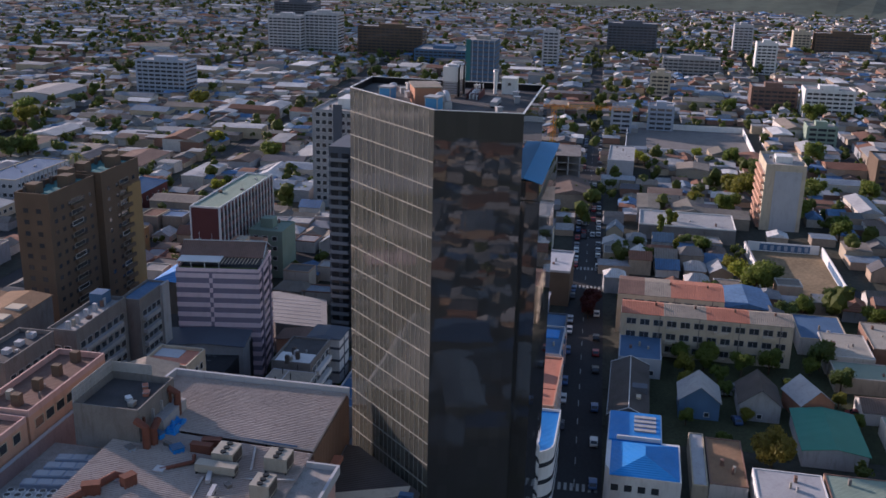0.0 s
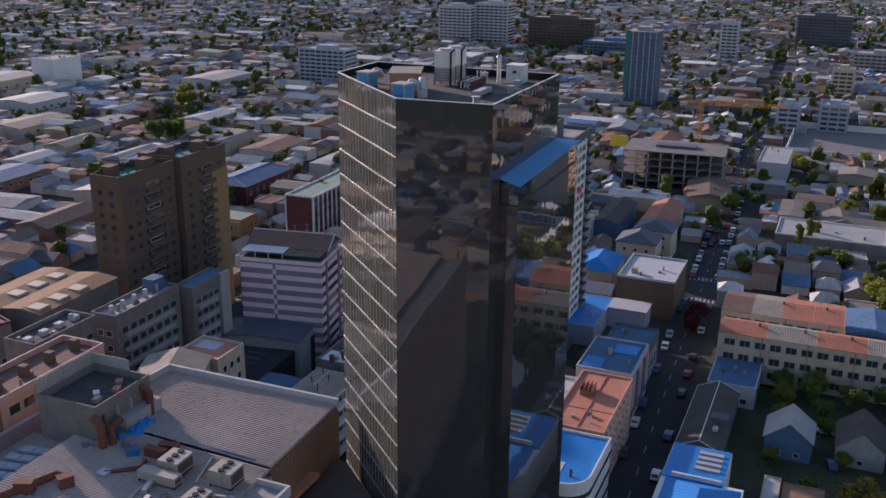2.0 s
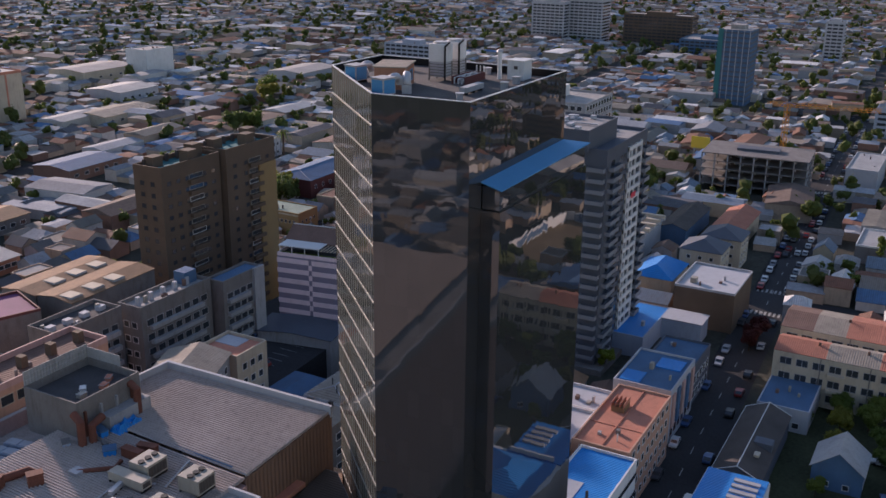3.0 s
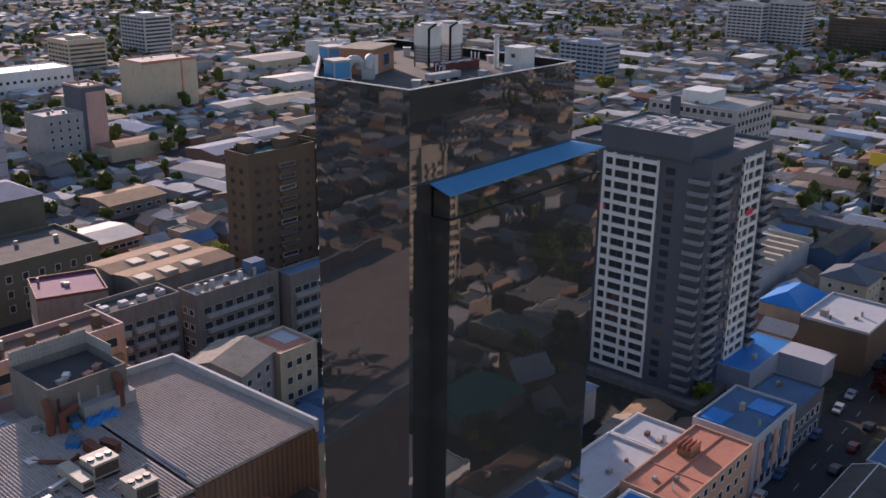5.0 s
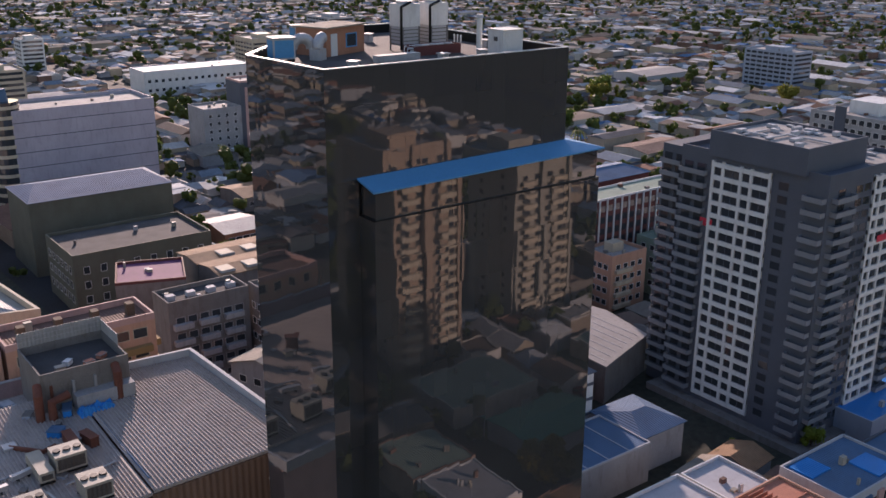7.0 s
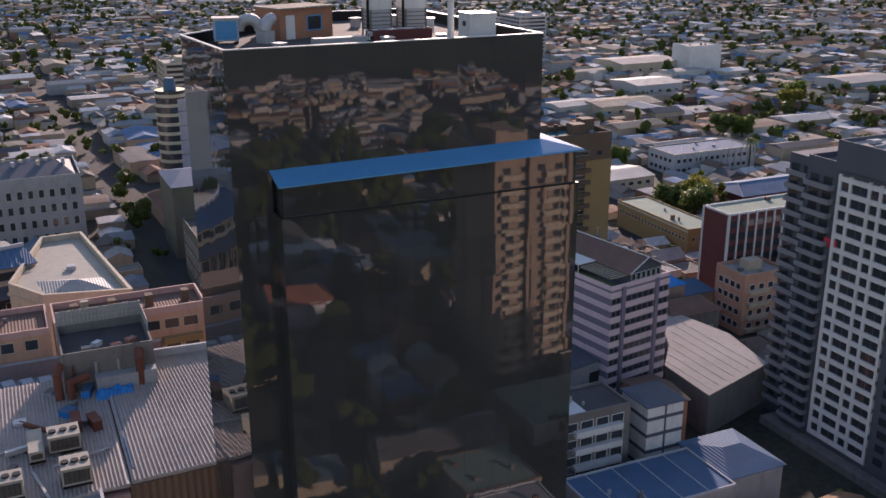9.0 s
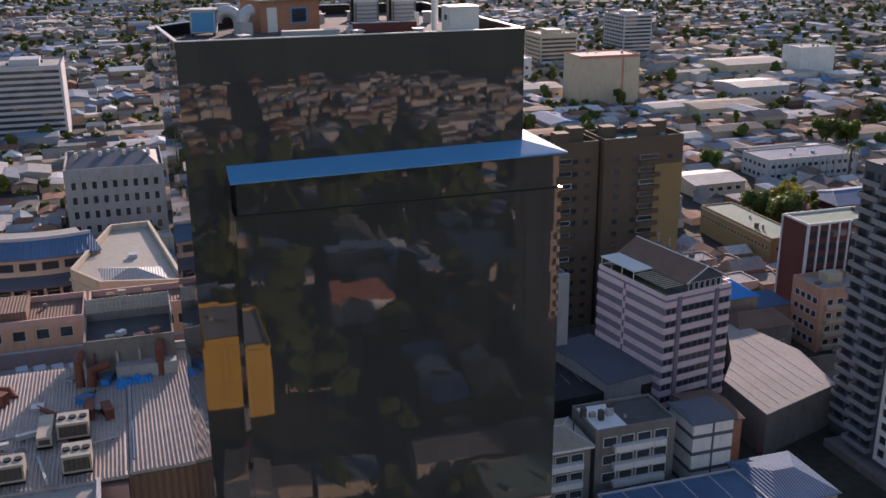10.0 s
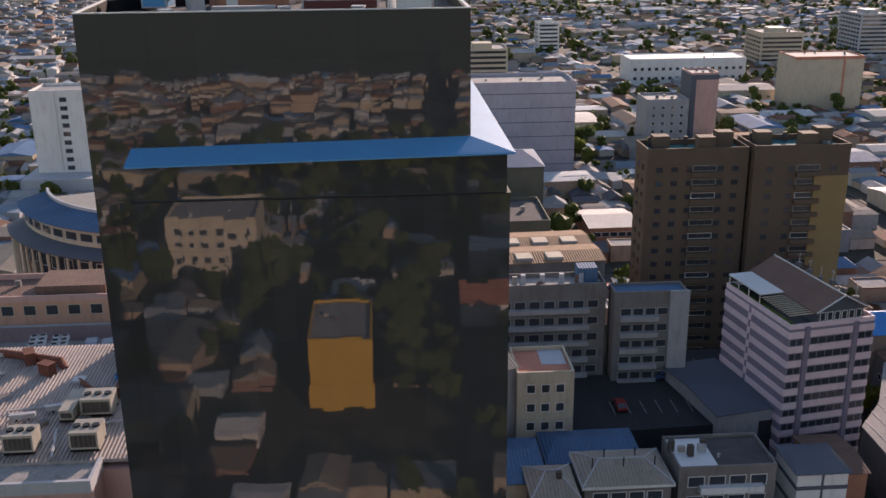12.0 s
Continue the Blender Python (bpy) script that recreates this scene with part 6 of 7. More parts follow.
# building skeleton and tower crane
sk = thing("building_shell", 302, 28, 0, 4, "bare concrete building shell under construction", "construction site")
for r in range(5):
    part("floor_slab", boxes((-12, 12, -20, 20, 3.0 * r + 2.7, 3.0 * r + 3.0)), "grime", sk)
    for i in range(4):
        for j in range(9):
            part("column", boxes((-11.8 + 7.7 * i, -11.3 + 7.7 * i, -19.8 + 4.9 * j, -19.3 + 4.9 * j, 3.0 * r, 3.0 * r + 2.7)), "grey_concrete", sk)
part("core", boxes((-3, 3, -8, 8, 0, 16)), "slate_grey", sk)
keep(286, 314, 2, 46)
cr = thing("tower_crane", 318, 22, 0, 0, "orange lattice tower crane over the building shell", "crane")


def lattice_bar(bm, p, q, s, n):
    p, q = Vector(p), Vector(q)
    d = (q - p).normalized()
    u = d.orthogonal().normalized() * s
    w_ = d.cross(u)
    cs = [u + w_, u - w_, -u - w_, -u + w_]
    for c in cs:
        tube(bm, p + c, q + c, s * 0.14, 4)
    for i in range(n):
        a, b = p + (q - p) * (i / n), p + (q - p) * ((i + 1) / n)
        for k in range(4):
            tube(bm, a + cs[k], b + cs[(k + 1) % 4], s * 0.09, 4)


bm = bmesh.new()
lattice_bar(bm, (0, 0, 0), (0, 0, 31), 0.8, 16)
part("mast", bm, "crane", cr)
bm = bmesh.new()
lattice_bar(bm, (0, 8, 31), (6, -34, 31), 0.6, 20)
part("jib", bm, "crane", cr)
part("counterweight", boxes((-1.2, 1.0, 6, 8.5, 29.5, 31)), "grey_concrete", cr)
keep(313, 319, 14, 22)
t = thing("billboard", 330, 58, 0, 0, "yellow roadside billboard on steel posts", "billboard")
part("board", boxes((-0.15, 0.15, -4, 4, 7, 12)), "sign_yellow", t)
for s in (-2.5, 2.5):
    part("post", boxes((-0.15, 0.15, s - 0.15, s + 0.15, 0, 7)), "duct", t)
# slab office and green-edged tower in the distance
t, w, d = block("office_block", 236, 264, 76, 108, 38, "grey_concrete", "roof_grey", "grey slab office block with a grid of square windows", "office block", 0.8)
windows(t, "w", d, w / 2, 12, 12, 3, 3.0, 1.9, 1.8, "white_paint", 1.0)
windows(t, "s", w, d / 2, 12, 9, 3, 3.0, 2.2, 1.8, "white_paint", 1.0)
part("stair_strip", boxes((-w / 2 - 0.4, -w / 2, 4, 7.5, 0, 41)), "slate_grey", t)
part("roof_house", boxes((-6, 6, -2, 8, 38, 42)), "white_paint", t)
keep(232, 268, 72, 112)
gt = thing("apartment_tower", 491, 82, 0, 0, "tall blue-grey glazed tower with a green edge", "apartment tower")
part("wall", boxes((-9, 9, -9, 9, 0, 42)), "blue_soft", gt)
part("edge_strip", boxes((-9.3, -6.8, 9, 9.4, 0, 42.6), (-9.5, -9.0, 6.5, 9.3, 0, 42.6)), "teal", gt, "green sheeted edge")
for r in range(15):
    part("floor_band", boxes((-9.15, 9.15, -9.15, 9.0, 2.2 + 2.7 * r, 3.2 + 2.7 * r)), "slate_grey", gt)
for k in range(5):
    part("rib", boxes((-9.3, -9.0, -8.5 + 3.4 * k, -8.1 + 3.4 * k, 0, 42)), "pale_grey", gt)
part("roof", boxes((-9, 9, -9, 9, 42, 42.2), (-4, 4, -4, 4, 42.2, 44.5)), "roof_grey", gt)
keep(472, 496, 60, 84)

# ---------------------------------------------------------------- south side of the street
cs = thing("corner_house", 55.5, -19.4, 0, 0, "white rounded corner house with bright blue hipped roofs", "shop building")
o = rounded(-13.5, 13.0, -8.4, 5.8, 5.0, ("nw",))
bm = bmesh.new()
prism(bm, [(-13.5, -8.4), (1.0, -8.4), (1.0, -5.0), (13.0, -5.0), (13.0, 5.8)] + [k for k in o if k[0] < -8 and k[1] > 0], 0, 8.4)
part("wall", bm, "white_paint", cs)
for r in range(2):
    windows(cs, "w", 12, 13.5, 1, 4, 1.2 + 3.9 * r, 3, 1.6, 1.6)
bm = bmesh.new()
gable(bm, 13, 12.4, 8.4, 2.0, 0.3, hip=5)
ob = part("hipped_roof", bm, "blue_roof", cs)
ob.matrix_local = pose(-6.6, -1.6, 0)
part("flat_roof", boxes((0.2, 12.8, -4.8, 5.6, 8.4, 8.7)), "blue_roof", cs)
for k in range(4):
    part("roof_light", boxes((4.2 + 1.9 * k, 5.2 + 1.9 * k, -3.8, 0.6, 8.7, 9.0)), "zinc_plain", cs)
part("rail", boxes((0.3, 0.7, -4.6, 4.0, 8.7, 9.5)), "white_cap", cs)
keep(40, 70, -29.9, -11.9)
hh = house("house", 88, -17.6, 28, 8.6, 5.0, 1.9, "slate_grey", "dark_roof", "long dark-roofed house with pale roof edges", over=0.3)
ridge_caps(hh, 28, 8.6, 5.0, 1.9, 0.3, 0.0, "white_cap")
part("verge", boxes((-14.3, 14.3, 4.56, 4.66, 4.75, 5.05)), "white_cap", hh, "white eaves board")
part("skylight", boxes((-8, -6.4, -2.6, -1.6, 6.2, 6.7)), "cream_paint", hh)
part("dormer", boxes((-3.4, -0.8, -4.0, -0.6, 5.2, 6.9)), "slate_grey", hh)
keep(72, 105, -23.4, -11.4)
t, w, d = block("house", 105, 120, -25.1, -14.6, 5.2, "pale_grey", "blue_soft", "small pale house with a grey-blue flat roof", "house", 0.2)
windows(t, "w", d, w / 2, 1, 3, 1.0, 3, 1.5, 1.4)
keep(104, 121, -27.1, -13.1)
# walk-up flats with patched roofs
for x0, x1, y0, y1, k in ((134, 149, -41.5, -13.2, 0), (119.5, 129.5, -57.5, -14.5, 1)):
    fl = thing("apartment_block", (x0 + x1) / 2, (y0 + y1) / 2, 0, 90, "four-storey cream flats under a red and pale patched roof", "apartment block", "walk-up flats")
    w, d = y1 - y0, x1 - x0
    part("wall", boxes((-w / 2, w / 2, -d / 2, d / 2, 0, 11.4)), "cream_paint", fl)
    for i, mat in enumerate(("tan_roof", "terracotta", "tan_roof", "brown_tin")):
        bm = bmesh.new()
        gable(bm, w / 4, d, 11.4, 1.5, 0.0)
        ob = part("roof_section", bm, mat if (i + k) % 2 else ("tan_roof" if i == 2 else "terracotta"), fl)
        ob.matrix_local = pose(-w / 2 + w * (i + 0.5) / 4, 0, 0.003 * i)
    windows(fl, "n", w, d / 2, 3, int(w / 3.4), 1.6, 3.5, 2.5, 1.7, "grey_concrete", bars=2)
    windows(fl, "e", d, w / 2, 3, 3, 1.6, 3.5, 1.8, 1.6, "grey_concrete")
    for r in range(3):
        for c in range(int(w / 12)):
            part("balcony", boxes((-w / 2 + 4 + 12 * c, -w / 2 + 7.4 + 12 * c, d / 2, d / 2 + 1.1, 0.7 + 3.5 * r, 1.5 + 3.5 * r)), "cream_paint", fl)
    for c in range(int(w / 10)):
        part("downpipe", boxes((-w / 2 + 3 + 10 * c, -w / 2 + 3.2 + 10 * c, d / 2, d / 2 + 0.18, 0, 11.4)), "grime", fl)
        part("roof_vent", boxes((-w / 2 + 4 + 10 * c, -w / 2 + 4.5 + 10 * c, 0.6, 1.1, 11.9, 13.5)), "brown_tin", fl)
    keep(x0 - 2, x1 + 2, y0 - 1, y1 + 1)
house("house", 90, -33.4, 9, 9, 4.8, 3.4, "blue_soft", "zinc", "blue gabled wooden house with a pale front roof", rz=0, wins=2)
house("house", 93, -46.9, 11, 9, 4.5, 3.6, "grey_concrete", "dark_roof", "grey gabled house with a steep dark roof", rz=0, wins=2)
house("house", 95, -58.3, 9, 8, 4.5, 3.2, "brick_orange", "zinc_plain", "gabled house with a pale tin roof", rz=20, wins=2)
house("shed", 78.5, -60.1, 19, 13, 4.0, 1.0, "grey_concrete", "green_roof", "low shed with a green sheet roof", category="shed")
keep(66, 104, -68.5, -26.5)
keep(104, 119, -60, -26.5)
for x0, x1, y0, y1, h, wall, roof, lab in ((49, 70.5, -36.8, -33.8, 5, "pale_grey", "zinc_plain", "pale shed with a tin roof"), (51, 70, -44.5, -37.2, 4.6, "grey_concrete", "rust_sheet", "low shed with a part-rusted roof"),
                                           (45, 56.5, -58.5, -45.5, 6, "white_paint", "zinc_plain", "shop building with a white tin roof"), (44, 57.5, -72, -59, 6, "cream_paint", "pale_green", "shop building with a dull green roof"),
                                           (118.5, 134.5, -81, -69.5, 6, "cream_paint", "ac_beige", "plain cream flat-roofed workshop"), (130, 148, -77, -64.5, 5.6, "cream_paint", "blue_soft", "workshop with a blue-grey sheet roof"),
                                           (108, 118, -88, -70, 5, "cream_paint", "pale_green", "low workshop with a mossy roof"), (126, 145, -92, -82, 6, "cream_paint", "ac_beige", "cream workshop with a pale roof"),
                                           (66, 88, -92, -76, 5, "cream_paint", "pale_green", "low workshop with a mossy flat roof")):
    y0, y1 = y0 + 3.4, y1 + 3.4
    block("shop_building", x0, x1, y0, y1, h - 0.8, "house_wall" if wall != "white_paint" else wall, roof, lab, "shop building", 0.22)
    keep(x0, x1, y0, y1)
bm = bmesh.new()
prism(bm, [uv(25, -84), uv(122, -84), uv(122, -13.5), uv(25, -13.5)], 0.16, 0.2)
tagged(part("garden_ground", bm, "grass"), "dark overgrown garden ground between houses", "ground", kind="structure")
# walled empty plot
t = thing("boundary_wall", 196, -56.4, 0, 3, "long white rendered boundary wall with graffiti patches", "wall")
part("wall", boxes((-24, 24, -0.2, 0.2, 0, 3.9)), "white_paint", t)
part("coping", boxes((-24, 24, -0.3, 0.3, 3.9, 4.05)), "grey_concrete", t)
part("mural", boxes((-20, -10, 0.2, 0.22, 0.6, 3.4)), "teal", t)
t = thing("boundary_wall", 200, -81.5, 0, 1, "long white rendered boundary wall with blue paint", "wall")
part("wall", boxes((-21, 21, -0.2, 0.2, 0, 3.6)), "white_paint", t)
part("mural", boxes((-16, 8, 0.2, 0.22, 0.6, 2.9)), "blue_soft", t)
t = thing("boundary_wall", 222.5, -68.4, 0, 90, "painted end wall of the empty plot", "wall")
part("wall", boxes((-12, 12, -0.2, 0.2, 0, 3.4)), "white_paint", t)
part("mural", boxes((-9, 8, 0.2, 0.23, 0.5, 2.9)), "blue_soft", t, "faded blue painted mural")
for k in range(7):
    part("mural_stroke", boxes((-8.4 + 2.3 * k, -7.2 + 2.3 * k, 0.23, 0.25, 0.8, 2.5)), "pale_blue", t)
bm = bmesh.new()
prism(bm, [(172, -81.5), (223, -81), (221, -56), (171, -58)], 0.16, 0.22)
tagged(part("dry_plot", bm, "earth"), "dry brown grass of an empty plot", "ground", kind="structure")
keep(174, 232, -84.8, -54.8)
t, w, d = block("apartment_tower", 250, 274, -77.5, -63, 24.5, "cream_paint", "roof_grey", "beige eight-storey flats with brown balconies and a blank pale end", "apartment tower", 1.0)
windows(t, "n", w, d / 2, 8, 6, 1.4, 2.8, 1.6, 1.4)
for r in range(8):
    part("balcony", boxes((-w / 2 + 1, w / 2 - 1, d / 2, d / 2 + 1.2, 0.8 + 2.8 * r, 1.8 + 2.8 * r)), "salmon_paint", t)
part("end_panel", boxes((-w / 2 - 0.25, -w / 2, -d / 2 + 1.5, d / 2 - 3.5, 0, 23)), "pale_grey", t)
part("stair_house", boxes((-4, 2, -3, 3, 24, 27)), "white_paint", t)
keep(247, 277, -80, -60)
t, w, d = block("white_store", 312, 345, -15, -3.4, 9.6, "pale_grey", "zinc", "white box-shaped store with a pale roof", "store", 0.4)
keep(310, 347, -17, -2)
t, w, d = block("long_shed", 226, 246, -52.4, -18.4, 5.5, "grime", "zinc", "long grimy shed with a grey tin roof", "shed", 0.5, "white_cap")
keep(224, 248, -54.4, -16.4)
yard = thing("sports_court", 412, -42, 0, 0, "large walled sports court with pale rendered walls", "sports court")
part("surface", boxes((-35.5, 35.5, -31.5, 31.5, 0.1, 0.24)), "grime", yard, "bare grey court surface")
for nm, r_ in (("wall", (-36, 36, -32, -31.6)), ("wall", (-36, 36, 31.6, 32)), ("wall", (-36, -35.6, -31.6, 31.6)), ("wall", (35.6, 36, -31.6, 31.6))):
    part(nm, boxes((*r_, 0, 3.4)), "white_paint", yard)
part("stand", boxes((20, 30, 26, 31.5, 0.24, 2.6)), "grey_concrete", yard)
keep(374, 450, -76, -8)

# ---------------------------------------------------------------- distant blocks and towers
def far_tower(x0, x1, y0, y1, h, wall, label, cols=0, frame="pale_grey"):
    t, w, d = block("distant_tower", x0, x1, y0, y1, h, wall, "roof_grey", label, "apartment tower", 0.8)
    rows = max(2, int(h / 2.6))
    c = cols or max(2, int(d / 4))
    for r in range(rows):
        part("window_band", boxes((-w / 2 - 0.06, -w / 2, -d / 2 + 1, d / 2 - 1, 1 + r * 2.6, 2.3 + r * 2.6)), "pane", t)
        part("window_band", boxes((-w / 2 + 1, w / 2 - 1, -d / 2 - 0.06, -d / 2, 1 + r * 2.6, 2.3 + r * 2.6)), "pane", t)
    for k in range(c + 1):
        y = -d / 2 + d * k / c
        part("pier", boxes((-w / 2 - 0.2, -w / 2, y - 0.35, y + 0.35, 0, h + 0.4)), wall, t)
    part("roof_house", boxes((-w * 0.2, w * 0.2, -d * 0.2, d * 0.2, h, h + 2.6)), wall, t)
    keep(x0, x1, y0, y1, 3)


far_tower(818, 842, -27, 17, 28, "slate_grey", "dark wide office slab in the distance")
far_tower(706, 724, 276, 305, 32.5, "pale_grey", "long grey apartment slab in the distance")
far_tower(717, 737, 246, 275.5, 35, "pale_grey", "grey apartment tower in the distance")
far_tower(733, 752, 174, 232, 24, "brown_brick", "brown apartment slab in the distance")
far_tower(472, 490, 273, 307, 21, "pale_blue", "blue-grey flats in the distance")
far_tower(698, 710, 52, 65, 29.5, "pale_grey", "slim pale tower in the distance")
far_tower(857, 873, -116, -99, 27.6, "pale_grey", "pale apartment tower in the distance")
far_tower(720, 735, -122, -106, 24.8, "white_paint", "white apartment tower in the distance")
far_tower(892, 912, -228, -178, 20, "brown_brick", "brown apartment row in the distance")
far_tower(896, 911, -174, -158, 20.4, "cream_paint", "cream apartment tower in the distance")
far_tower(686, 708, -76, -32, 13.3, "grey_concrete", "grey flats in the distance")
far_tower(561, 575, -35, -22, 17, "cream_paint", "cream flats in the distance")
far_tower(429, 441, -12, -1, 14.2, "pale_blue", "blue-grey corner building by the avenue")
far_tower(442, 456, -35, -21, 13.4, "pale_blue", "blue-grey flats by the avenue")
far_tower(421, 436, -119, -104, 10.5, "pale_green", "pale flats with a greenish roof")
far_tower(324, 344, -140, -119, 14, "brown_brick", "brown brick office building")
far_tower(536, 556, -114, -86, 14.4, "brown_tin", "red-brown flats in the distance")
far_tower(518, 538, -145, -116, 16.7, "white_paint", "white flats in the distance")
far_tower(444, 460, -170, -154, 17, "ac_beige", "yellow-brown flats under scaffolding")
block("white_store", 378, 402, 428, 446, 17, "white_paint", "roof_pale", "plain white warehouse block without windows", "warehouse", 0.6)
keep(376, 404, 426, 448)
far_tower(126, 140, 588, 602, 21, "white_paint", "white block with coloured panels")
far_tower(900, 930, 330, 372, 30, "slate_grey", "grey apartment pair in the hazy distance")
far_tower(690, 730, 127, 171, 11, "blue_soft", "blue-roofed market in the distance")
far_tower(330, 352, 560, 590, 26, "pale_grey", "grey tower in the hazy distance")
far_tower(60, 84, 420, 442, 26, "cream_paint", "cream tower block over low houses")
far_tower(250, 276, 520, 545, 20, "cream_paint", "cream flats in the distance")
far_tower(-60, -30, 380, 410, 32, "pale_grey", "tall grey flats along the side street")
# buildings behind the camera, seen in the glass
def mirror_tower(x0, x1, y0, y1, h, wall, front, label):
    t, w, d = block("apartment_tower", x0, x1, y0, y1, h, wall, "roof_grey", label, "apartment tower", 1.0)
    rows = int(h / 2.75) - 1
    windows(t, "n", w, d / 2, rows, 4, 2.4, 2.75, 2.0, 1.5, "cream_paint", 0.6)
    windows(t, "w", d, w / 2, rows, 2, 2.4, 2.75, 1.6, 1.4, "cream_paint", 1.0)
    for r in range(rows):
        for c in (-0.3, 0.28):
            part("balcony", boxes((c * w - 2.2, c * w + 2.2, d / 2, d / 2 + 1.2, 1.4 + r * 2.75, 2.5 + r * 2.75)), front, t)
    for c in (-0.02, 0.5):
        part("pier", boxes((c * w - 0.9, c * w + 0.1, d / 2, d / 2 + 0.9, 0, h + 1.4)), wall, t)
    part("roof_house", boxes((-w * 0.25, w * 0.2, -d * 0.2, d * 0.3, h, h + 3.4)), wall, t)
    keep(x0, x1, y0, y1, 3)


mirror_tower(72, 89, -120, -101, 47, "taupe", "cream_paint", "taupe apartment tower with stacked cream balconies")
mirror_tower(110, 127, -124, -106, 40, "ac_beige", "cream_paint", "beige apartment tower with stacked pale balconies")
t, w, d = block("yellow_store", 5, 17, -126, -106, 14, "yellow_paint", "roof_grey", "yellow-walled store with dark joints", "store", 0.6)
part("joint", boxes((-2, -1.9, d / 2, d / 2 + 0.04, 0, 14), (2, 2.1, d / 2, d / 2 + 0.04, 0, 14)), "ochre", t)
keep(2, 20, -128, -86)
t, w, d = block("office_block", -34, -12, -200, -178, 16, "cream_paint", "roof_grey", "cream office building with a flat roof", "office block")
windows(t, "n", w, d / 2, 4, 6, 2, 3.4, 1.8, 1.7)
keep(-36, -10, -202, -176)
house("house", 44, -150, 14, 11, 6, 2.5, "white_paint", "terracotta", "white house with a red roof", wins=3)
keep(34, 54, -158, -142)

# ---------------------------------------------------------------- ordinary houses of the near blocks
hr = random.Random(11)


def wide_enough(u, v, r):
    for su, w in U_STREETS:
        if abs(u - su) < w / 2 + r + 0.8:
            return False
    for sv, w in V_STREETS:
        if abs(v - sv) < w / 2 + r + 0.8:
            return False
    return True


labels = ["small house under a weathered tin roof", "low house with a patched sheet roof", "single-storey house with a faded roof", "old house with a sagging tin roof"]
spots = []
for i in range(-32, 49):
    for j in range(-30, 42):
        u, v = i * 9.4 + hr.uniform(-1.0, 1.0), j * 8.6 + hr.uniform(-0.9, 0.9)
        x, y = uv(u, v)
        if (x < 24 and y < 110) or x < -40 or y < -130 or math.hypot(x + 40, y + 50) < 95:
            continue
        spots.append((math.hypot(x - 20, y - 10), u, v, x, y))
spots.sort()
count = 0
for far_off, u, v, x, y in spots:
    if count >= 228:
        break
    w_, d_ = hr.uniform(6.5, 10.2), hr.uniform(5.6, 8.4)
    r = max(w_, d_) / 2
    if not wide_enough(u, v, r - 1.5) or not is_free(x, y, r - 1.2) or hr.random() < 0.08:
        continue
    h_ = hr.choice((2.8, 3.0, 3.3, 3.6, 5.4))
    rz = math.degrees(TURN) + hr.choice((0, 90)) + hr.gauss(0, 2)
    if hr.random() < 0.3:
        t, _, _ = block("house", x - w_ / 2, x + w_ / 2, y - d_ / 2, y + d_ / 2, h_ + 1, "house_wall", "house_roof", "flat-roofed house with a low parapet", "house", 0.35, rz=rz, group="ordinary houses")
    else:
        house("house", x, y, w_, d_, h_, hr.uniform(1.2, 2.4), "house_wall", "house_roof", hr.choice(labels), rz, hip=hr.choice((0, 0, 2.5)), group="ordinary houses", over=0.25)
    keep(x - r, x + r, y - r, y + r, -1.0)
    count += 1

